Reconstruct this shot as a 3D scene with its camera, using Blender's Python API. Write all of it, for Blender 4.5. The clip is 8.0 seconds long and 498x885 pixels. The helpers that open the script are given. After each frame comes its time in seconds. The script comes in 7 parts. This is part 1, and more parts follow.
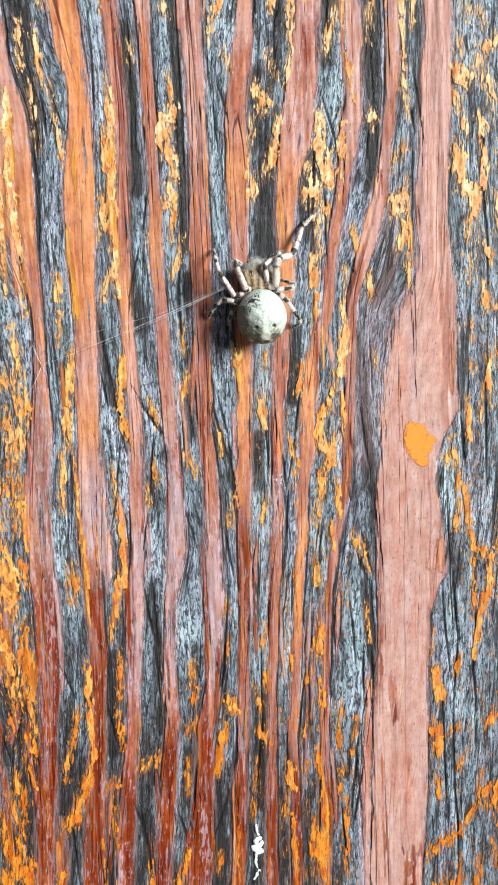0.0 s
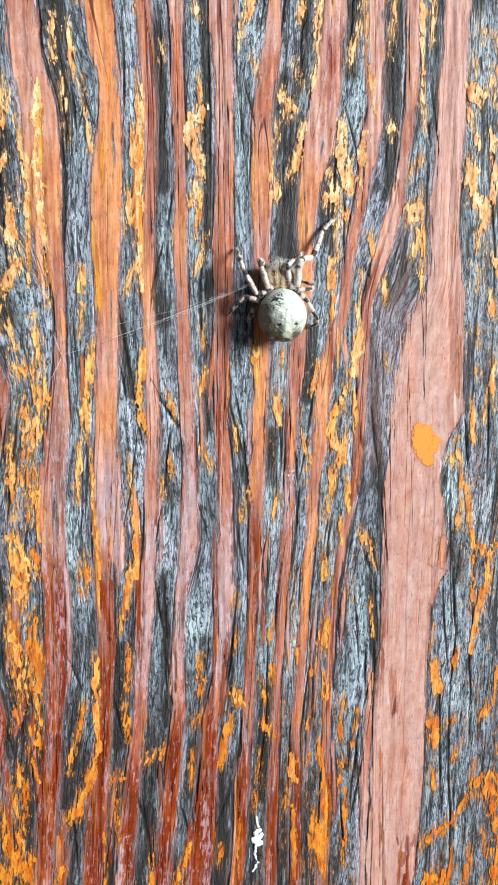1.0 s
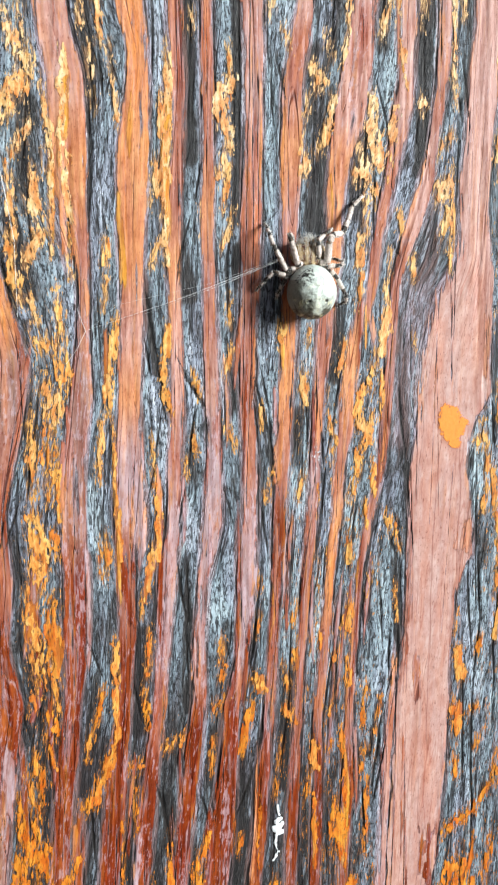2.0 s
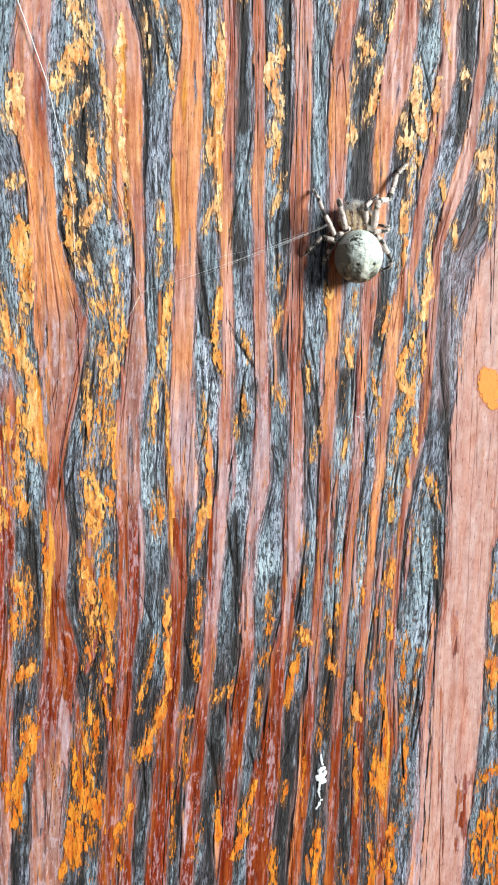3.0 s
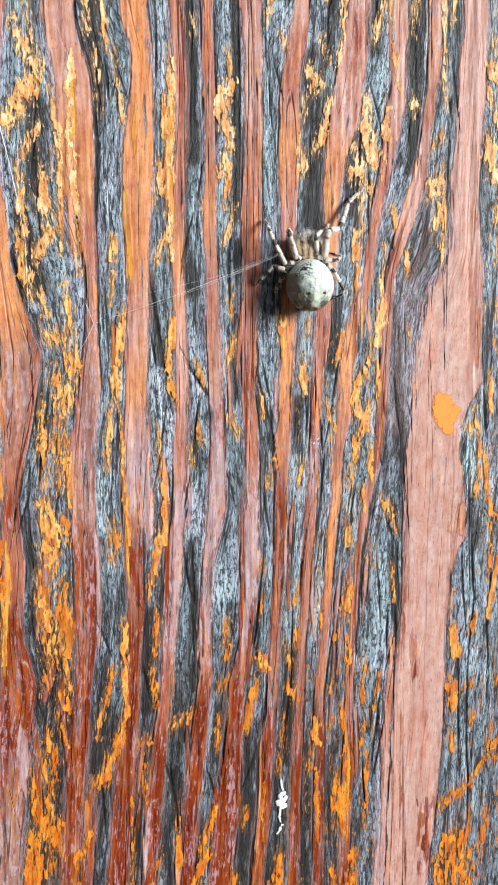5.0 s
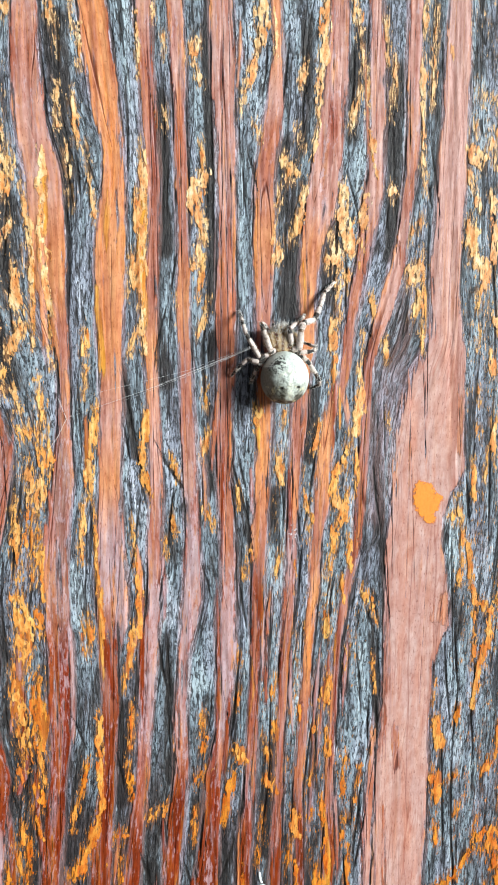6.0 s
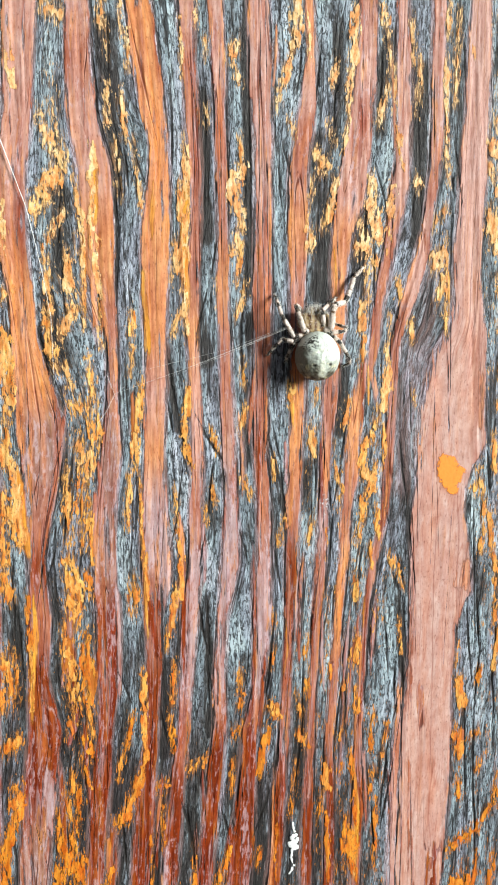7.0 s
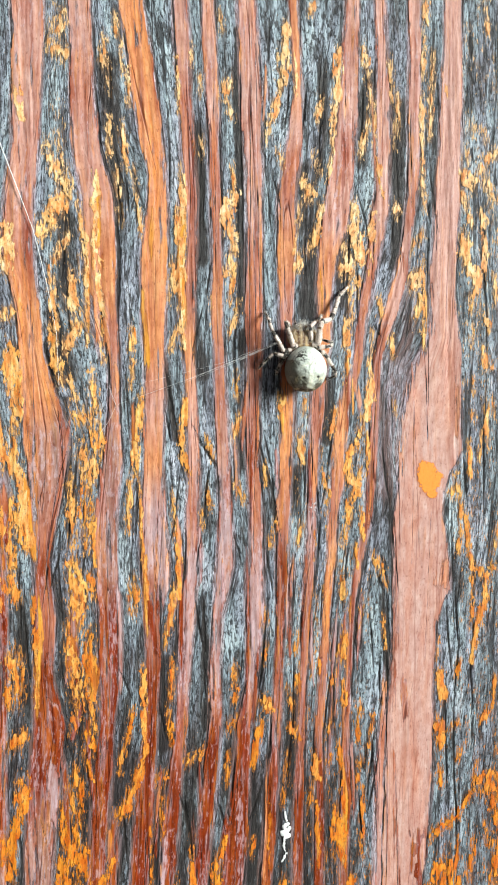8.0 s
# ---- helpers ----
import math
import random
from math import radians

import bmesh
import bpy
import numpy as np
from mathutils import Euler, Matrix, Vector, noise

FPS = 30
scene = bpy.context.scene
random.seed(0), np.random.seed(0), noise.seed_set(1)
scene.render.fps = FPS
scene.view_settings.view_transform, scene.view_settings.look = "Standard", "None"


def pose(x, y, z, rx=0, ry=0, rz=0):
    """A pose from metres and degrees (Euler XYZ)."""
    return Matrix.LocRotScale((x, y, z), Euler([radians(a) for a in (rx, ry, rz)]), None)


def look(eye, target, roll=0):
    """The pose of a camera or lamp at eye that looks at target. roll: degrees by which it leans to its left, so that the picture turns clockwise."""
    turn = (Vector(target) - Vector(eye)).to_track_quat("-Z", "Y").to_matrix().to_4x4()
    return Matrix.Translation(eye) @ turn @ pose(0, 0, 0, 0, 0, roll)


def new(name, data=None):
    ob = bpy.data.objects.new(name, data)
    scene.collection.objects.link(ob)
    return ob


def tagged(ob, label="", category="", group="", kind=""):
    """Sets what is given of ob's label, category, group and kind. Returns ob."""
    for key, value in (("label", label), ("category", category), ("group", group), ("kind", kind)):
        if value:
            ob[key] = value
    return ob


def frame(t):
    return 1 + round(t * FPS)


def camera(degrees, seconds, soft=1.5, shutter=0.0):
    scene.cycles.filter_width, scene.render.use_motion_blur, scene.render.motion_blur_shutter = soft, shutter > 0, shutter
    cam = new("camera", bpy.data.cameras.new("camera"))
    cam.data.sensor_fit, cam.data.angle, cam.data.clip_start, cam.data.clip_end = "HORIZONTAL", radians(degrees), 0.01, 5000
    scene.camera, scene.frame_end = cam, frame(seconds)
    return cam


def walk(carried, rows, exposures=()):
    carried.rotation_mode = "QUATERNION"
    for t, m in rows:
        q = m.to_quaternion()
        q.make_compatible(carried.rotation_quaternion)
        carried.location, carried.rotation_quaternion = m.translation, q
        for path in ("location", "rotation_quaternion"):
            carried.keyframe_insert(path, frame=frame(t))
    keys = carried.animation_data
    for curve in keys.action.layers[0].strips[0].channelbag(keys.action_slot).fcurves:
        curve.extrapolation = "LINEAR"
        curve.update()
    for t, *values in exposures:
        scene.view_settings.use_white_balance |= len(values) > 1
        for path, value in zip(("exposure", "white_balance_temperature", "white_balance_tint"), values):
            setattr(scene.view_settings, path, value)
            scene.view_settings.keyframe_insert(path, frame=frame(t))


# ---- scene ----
cam = camera(32.0, 8.0, soft=1.95, shutter=0.12)
PATH = [
    (0, (-0.00420, -0.17243, 1.52183), (0.08636, 1.81208, 1.29046), -2.63),
    (0.5, (-0.01623, -0.17665, 1.51900), (0.18599, 1.80277, 1.31650), -1.18),
    (1, (-0.02267, -0.17481, 1.51853), (0.24109, 1.79776, 1.31995), -0.61),
    (1.5, (-0.02418, -0.17359, 1.52136), (0.28982, 1.79061, 1.31323), -0.27),
    (2, (-0.03209, -0.16994, 1.51449), (0.28633, 1.79414, 1.31206), -0.02),
    (2.2, (-0.03696, -0.17106, 1.50635), (0.26111, 1.79567, 1.29875), -0.06),
    (3.3, (-0.04427, -0.17494, 1.50793), (0.30879, 1.78207, 1.29469), 0.05),
    (3.5, (-0.04124, -0.17369, 1.50641), (0.32060, 1.78027, 1.28032), -0.03),
    (4, (-0.03867, -0.17464, 1.50900), (0.32878, 1.77847, 1.28463), -0.23),
    (4.2, (-0.03923, -0.17534, 1.50823), (0.34572, 1.77799, 1.31770), -0.47),
    (5.3, (-0.03104, -0.17730, 1.51731), (0.27082, 1.79054, 1.32633), -0.56),
    (5.5, (-0.02782, -0.17419, 1.52688), (0.25670, 1.79655, 1.33913), -0.66),
    (6, (-0.02255, -0.17503, 1.52977), (0.23500, 1.79951, 1.34301), -0.67),
    (6.5, (-0.02642, -0.18372, 1.52545), (0.20454, 1.79414, 1.33911), -0.68),
    (7, (-0.02849, -0.18760, 1.52448), (0.19404, 1.79223, 1.34912), -0.76),
    (7.5, (-0.03379, -0.19033, 1.52313), (0.20252, 1.78929, 1.36430), -0.83),
    (8, (-0.03513, -0.19984, 1.52134), (0.25541, 1.77557, 1.40586), -0.96),
]
walk(cam, [(t, look(eye, target, roll)) for t, eye, target, roll in PATH],
     exposures=[(0.0, 0.39, 6500, 10), (4.2, 0.39, 6500, 10), (5.5, 0.34, 6500, 10), (6.1, 0.34, 6500, 10), (6.6, 0.34, 6860, 8), (8.0, 0.38, 6860, 8)])

# ---- light: an open overcast sky, brightest high on one side ----
world = bpy.data.worlds.new("overcast_sky")
scene.world = world
world.use_nodes = True
wn, wl = world.node_tree.nodes, world.node_tree.links
sky = wn.new("ShaderNodeTexSky")
sky.sky_type, sky.sun_disc = "NISHITA", False
sky.sun_elevation, sky.sun_rotation = radians(38), radians(130)
sky.air_density, sky.dust_density, sky.ozone_density = 1.0, 1.6, 1.0
wn["Background"].inputs["Strength"].default_value = 0.023
wl.new(sky.outputs[0], wn["Background"].inputs["Color"])
sun = new("sun", bpy.data.lights.new("sun", "SUN"))
sun.data.energy, sun.data.angle, sun.data.color = 5.6, radians(23), (0.905, 0.985, 0.99)
sun.matrix_world = look((0.95, -0.78, 1.82), (0, 0, 1.5))

# ---- small tools: the wall's own millimetres (u across, v up, h out of the wall) ----
MM = 0.001


def at(u, v, h=0.0):
    return Vector((u * MM, -h * MM, 1.5 + v * MM))


def lattice(ix, iy, seed):
    """A fixed random value 0..1 for each whole-numbered place."""
    n = (ix.astype(np.int64) * 374761393 + iy.astype(np.int64) * 668265263 + seed * 1442695041) & 0xFFFFFFFF
    n = ((n ^ (n >> 13)) * 1274126177) & 0xFFFFFFFF
    return ((n ^ (n >> 16)) & 0xFFFF) / 65535.0


def ripple(x, y, seed, octaves=2):
    """Smooth noise 0..1 at the places x, y."""
    total, weight, amp = 0.0, 0.0, 1.0
    for k in range(octaves):
        fx, fy = np.floor(x), np.floor(y)
        a, b = x - fx, y - fy
        a, b = a * a * (3 - 2 * a), b * b * (3 - 2 * b)
        low = lattice(fx, fy, seed + k) * (1 - a) + lattice(fx + 1, fy, seed + k) * a
        high = lattice(fx, fy + 1, seed + k) * (1 - a) + lattice(fx + 1, fy + 1, seed + k) * a
        total, weight, amp = total + amp * (low * (1 - b) + high * b), weight + amp, amp * 0.5
        x, y = x * 2.03 + 17.1, y * 2.03 + 5.3
    return total / weight


def relief(u, v):
    """The worn wood's height in mm: shallow furrows along the grain."""
    low, high = np.interp(v, (-155, -85, -29, 9, 30, 45), (23, 26, 29, 30, 36, 40)), np.interp(v, (-155, -85, -29, -20, 5, 45), (33, 37, 40, 42, 44, 42))
    broad = np.clip((u - low) / 1.5, 0, 1) * np.clip((high - u) / 1.5, 0, 1)
    return (0.30 * ripple(u / 1.3, v / 22.0, 3) + 0.12 * ripple(u / 0.45, v / 5.0, 9) - 0.2) * (1 - 0.8 * broad)


def mesh_of(name, verts, faces, material, smooth=True):
    me = bpy.data.meshes.new(name)
    me.from_pydata(verts, [], faces)
    me.materials.append(material)
    if smooth:
        me.polygons.foreach_set("use_smooth", np.ones(len(me.polygons), bool))
    return me


def colour_layer(me, name, rgb):
    layer = me.attributes.new(name, "FLOAT_COLOR", "POINT")
    rgba = np.ones((len(me.vertices), 4), np.float32)
    rgba[:, :3] = rgb
    layer.data.foreach_set("color", rgba.ravel())


def value_layer(me, name, values):
    me.attributes.new(name, "FLOAT", "POINT").data.foreach_set("value", np.asarray(values, np.float32).ravel())


def part(name, bm, material, parent, label=""):
    me = bpy.data.meshes.new(name)
    bm.to_mesh(me)
    bm.free()
    me.materials.append(material)
    me.polygons.foreach_set("use_smooth", np.ones(len(me.polygons), bool))
    ob = new(name, me)
    ob.parent = parent
    return tagged(ob, label)


# ---- materials ----
class Nodes:
    """A short way to write a node material."""

    def __init__(self, name, flowing=False):
        self.flowing = flowing
        self.mat = bpy.data.materials.new(name)
        self.mat.use_nodes = True
        self.tree = self.mat.node_tree
        self.shader = self.tree.nodes["Principled BSDF"]

    def put(self, kind, inputs=(), **settings):
        node = self.tree.nodes.new(kind)
        for key, value in settings.items():
            setattr(node, key, value)
        for key, value in dict(inputs).items():
            self.link(value, node.inputs[key])
        return node

    def link(self, value, socket):
        if isinstance(value, bpy.types.NodeSocket):
            self.tree.links.new(value, socket)
        else:
            socket.default_value = value

    def place(self):
        """Where the surface lies; on the board its sideways measure bends with the grain."""
        place = self.put("ShaderNodeTexCoord").outputs["Object"]
        if not self.flowing:
            return place
        up = self.put("ShaderNodeSeparateXYZ", {"Vector": place}).outputs[2]
        return self.put("ShaderNodeCombineXYZ", {"X": self.maths("MULTIPLY", self.layer("flow", "Fac"), MM), "Z": up}).outputs[0]

    def cells(self, across, along, shift, sway):
        """Long cells of split fibre: the distance from their edges, and a random value for each."""
        spot = self.put("ShaderNodeMapping", {"Vector": self.place(), "Location": (shift, shift, shift), "Scale": (1000 / across, 1000 / across, 1000 / along)}).outputs[0]
        push = self.maths("MULTIPLY", self.maths("SUBTRACT", self.grain(across * 1.4, along * 0.5, 3, 0.6, shift + 2.0), 0.5), 2 * sway)
        lift = self.maths("MULTIPLY", self.maths("SUBTRACT", self.grain(across * 0.8, along * 0.7, 2, 0.6, shift + 6.0), 0.5), 2 * sway)
        spot = self.put("ShaderNodeVectorMath", {0: spot, 1: self.put("ShaderNodeCombineXYZ", {"X": push, "Z": lift}).outputs[0]}, operation="ADD").outputs[0]
        edge = self.put("ShaderNodeTexVoronoi", {"Vector": spot, "Scale": 1.0}, feature="DISTANCE_TO_EDGE").outputs["Distance"]
        each = self.put("ShaderNodeTexVoronoi", {"Vector": spot, "Scale": 1.0}).outputs["Color"]
        return edge, self.put("ShaderNodeSeparateColor", {"Color": each}).outputs[0]

    def grain(self, across, along, detail=4.0, rough=0.6, shift=0.0, warp=0.0, tilt=0.0):
        """Noise drawn out along the grain; across and along: its size in mm. warp: how far (mm) the grain wavers; tilt: degrees off the upright."""
        place = self.place()
        if warp:
            wave = self.put("ShaderNodeMapping", {"Vector": place, "Location": (shift, 7.0, 0.0), "Scale": (150, 150, 45)}).outputs[0]
            wave = self.put("ShaderNodeTexNoise", {"Vector": wave, "Scale": 1.0, "Detail": 2.0}).outputs["Fac"]
            push = self.put("ShaderNodeCombineXYZ", {"X": self.maths("MULTIPLY", self.maths("SUBTRACT", wave, 0.5), 2 * warp * MM)}).outputs[0]
            place = self.put("ShaderNodeVectorMath", {0: place, 1: push}, operation="ADD").outputs[0]
        if tilt:
            place = self.put("ShaderNodeMapping", {"Vector": place, "Rotation": (0, radians(tilt), 0)}).outputs[0]
        turned = self.put("ShaderNodeMapping", {"Vector": place, "Location": (shift, shift, shift), "Scale": (1000 / across, 1000 / across, 1000 / along)})
        return self.put("ShaderNodeTexNoise", {"Vector": turned.outputs[0], "Scale": 1.0, "Detail": detail, "Roughness": rough}).outputs["Fac"]

    def ramp(self, value, stops):
        node = self.put("ShaderNodeValToRGB", {"Fac": value})
        ramp = node.color_ramp
        while len(ramp.elements) < len(stops):
            ramp.elements.new(0.5)
        for element, (where, colour) in zip(ramp.elements, stops):
            element.position = where
            element.color = (*colour, 1) if isinstance(colour, tuple) else (colour, colour, colour, 1)
        return node.outputs["Color"]

    def maths(self, kind, a, b=0.0, c=0.0):
        return self.put("ShaderNodeMath", {0: a, 1: b, 2: c}, operation=kind).outputs[0]

    def mix(self, fac, a, b, kind="MIX"):
        node = self.put("ShaderNodeMix", data_type="RGBA", blend_type=kind)
        self.link(fac, node.inputs[0])
        for socket, value in ((node.inputs[6], a), (node.inputs[7], b)):
            self.link((*value, 1) if isinstance(value, tuple) else value, socket)
        return node.outputs[2]

    def layer(self, name, out="Color"):
        return self.put("ShaderNodeAttribute", attribute_name=name).outputs[out]

    def bump(self, height, strength, far):
        return self.put("ShaderNodeBump", {"Height": height, "Strength": strength, "Distance": far}).outputs[0]

    def hairlines(self, across, along, width, shift, warp=1.2, tilt=0.0):
        """Thin wavering lines that run with the grain, part and meet again, and fade in places: 1 on a line, 0 beside it."""
        level = self.grain(across, along, 1.2, 0.45, shift, warp, tilt)
        near = self.maths("ABSOLUTE", self.maths("SUBTRACT", level, 0.5))
        wide = self.maths("MULTIPLY", self.ramp(self.grain(across * 1.7, along * 0.5, 3, 0.6, shift + 4.0), [(0.46, 0.0), (0.66, 1.0)]), width)
        return self.maths("SUBTRACT", 1.0, self.put("ShaderNodeMapRange", {"Value": near, "From Min": self.maths("MULTIPLY", wide, 0.35), "From Max": self.maths("ADD", wide, 0.003)}).outputs[0])

    def torn(self, amount, across, along, feather, shift):
        """Wears the coat through at its edge, finer than its outline: it ends where its depth from the edge falls under a fine grain."""
        fine = self.maths("MULTIPLY", self.maths("SUBTRACT", self.grain(across, along, 5, 0.68, shift, 0.6), 0.5), 2 * amount)
        depth = self.maths("ADD", self.layer("edge", "Fac"), fine)
        self.link(self.put("ShaderNodeMapRange", {"Value": depth, "From Min": 0.0, "From Max": feather}).outputs[0], self.shader.inputs["Alpha"])

    def done(self, colour, rough, normal=None, gloss=0.5):
        self.link((*colour, 1) if isinstance(colour, tuple) else colour, self.shader.inputs["Base Color"])
        self.link(rough, self.shader.inputs["Roughness"])
        self.link(gloss, self.shader.inputs["Specular IOR Level"])
        if normal is not None:
            self.link(normal, self.shader.inputs["Normal"])
        return self.mat


def bare_wood():
    n = Nodes("weathered_bare_wood", True)
    fibre = n.grain(0.38, 2.0, 4, 0.65, 0.0, 0.8)
    vein = n.grain(1.5, 13, 4, 0.60, 3.0, 1.6)
    broad = n.grain(3.6, 22, 3, 0.55, 63.0, 2.0)
    edge, each = n.cells(0.46, 3.4, 12.0, 1.2)
    zone = n.layer("weather", "Fac")
    # the tone of a stretch of wood, then of each split fibre in it
    tone = n.maths("MULTIPLY_ADD", vein, 1.5, n.maths("MULTIPLY_ADD", broad, 1.1, -0.76))
    tone = n.maths("ADD", tone, n.maths("MULTIPLY", zone, n.ramp(n.grain(0.8, 9, 4, 0.62, 103.0, 1.2), [(0.36, 0.30), (0.62, 0.90)])))
    tone = n.maths("ADD", tone, n.maths("MULTIPLY_ADD", each, 0.16, n.maths("MULTIPLY_ADD", fibre, 1.0, -0.50)))
    colour = n.ramp(tone, [(0.0, (0.032, 0.028, 0.028)), (0.25, (0.082, 0.080, 0.083)), (0.45, (0.165, 0.190, 0.220)), (0.66, (0.275, 0.335, 0.390)), (0.90, (0.37, 0.45, 0.51)), (1.0, (0.44, 0.52, 0.57))])
    violet = n.ramp(n.grain(4.5, 30, 2, 0.5, 33.0, 2.0), [(0.46, 0.0), (0.60, 1.0)])
    colour = n.mix(n.maths("MULTIPLY", violet, 0.6), colour, n.mix(1.0, colour, (1.16, 0.96, 1.06), "MULTIPLY"))
    # fine black slits between the fibres, and pale worn ridges
    worn = n.maths("ADD", edge, n.maths("MULTIPLY", n.maths("SUBTRACT", n.grain(0.5, 1.8, 4, 0.62, 91.0), 0.47), 0.62))
    slit = n.ramp(worn, [(0.05, 1.0), (0.12, 0.0)])
    ridge = n.ramp(n.grain(0.34, 1.9, 3, 0.6, 97.0, 0.5), [(0.54, 0.0), (0.63, 1.0)])
    colour = n.mix(n.maths("MULTIPLY", ridge, 0.55), colour, n.mix(1.0, colour, (1.6, 1.6, 1.58), "MULTIPLY"))
    colour = n.mix(n.maths("MULTIPLY", slit, 0.88), colour, (0.020, 0.019, 0.021))
    # long plates between dark, wavering checks
    check, _ = n.cells(2.3, 17.0, 36.0, 0.9)
    check = n.maths("ADD", check, n.maths("MULTIPLY", n.maths("SUBTRACT", n.grain(0.9, 5.0, 4, 0.65, 45.0), 0.45), 0.42))
    check = n.ramp(check, [(0.0, 1.0), (0.075, 0.0)])
    colour = n.mix(n.maths("MULTIPLY", check, 0.78), colour, (0.020, 0.018, 0.018))
    # the finish has bled a little into the wood beside it
    bled = n.maths("ADD", n.layer("blush", "Fac"), n.maths("MULTIPLY", n.maths("SUBTRACT", n.grain(0.5, 5.0, 4, 0.62, 14.0, 1.2), 0.5), 1.3))
    bled = n.put("ShaderNodeMapRange", {"Value": bled, "From Min": 0.30, "From Max": 0.75}).outputs[0]
    pink = n.mix(n.ramp(n.grain(1.3, 9, 3, 0.55, 17.0), [(0.42, 0.0), (0.58, 1.0)]), (0.46, 0.33, 0.36), (0.40, 0.20, 0.165))
    colour = n.mix(n.maths("MULTIPLY", bled, 0.6), colour, n.mix(0.45, pink, n.mix(1.0, colour, (1.6, 1.05, 1.05), "MULTIPLY")))
    ochre = n.layer("ochre", "Fac")
    rust = n.ramp(n.maths("ADD", n.grain(0.6, 3.0, 4, 0.62, 25.0, 1.0), n.maths("MULTIPLY_ADD", ochre, 0.20, -0.10)), [(0.54, 0.0), (0.66, 1.0)])
    colour = n.mix(n.maths("MULTIPLY", rust, n.maths("MULTIPLY", ochre, 0.75)), colour, n.mix(0.5, n.mix(1.0, n.layer("crumb"), (0.62, 0.48, 0.40), "MULTIPLY"), (0.14, 0.075, 0.035)))
    crumb = n.maths("ADD", n.grain(0.42, 2.0, 4, 0.66, 19.0, 0.8), n.maths("MULTIPLY_ADD", ochre, 0.19, -0.06))
    colour = n.mix(n.ramp(crumb, [(0.640, 0.0), (0.670, 1.0)]), colour, n.layer("crumb"))
    fissure = n.hairlines(1.7, 40.0, 0.04, 83.0, 0.9)
    colour = n.mix(n.maths("MULTIPLY", fissure, 0.82), colour, (0.018, 0.015, 0.015))
    crack = n.maths("ADD", n.layer("crack", "Fac"), n.maths("MULTIPLY", n.maths("SUBTRACT", n.grain(0.3, 2.5, 3, 0.6, 77.0), 0.5), 0.7))
    crack = n.put("ShaderNodeMapRange", {"Value": crack, "From Min": 0.28, "From Max": 0.62}).outputs[0]
    colour = n.mix(n.maths("MULTIPLY", crack, 0.9), colour, (0.016, 0.012, 0.011))
    height = n.maths("SUBTRACT", n.maths("ADD", fibre, n.maths("MULTIPLY", ridge, 0.35)), n.maths("MULTIPLY", n.maths("ADD", slit, n.maths("ADD", fissure, check)), 0.7))
    return n.done(colour, n.ramp(fibre, [(0.3, 0.58), (0.8, 0.44)]), n.bump(height, 0.85, 0.00022), 0.28)


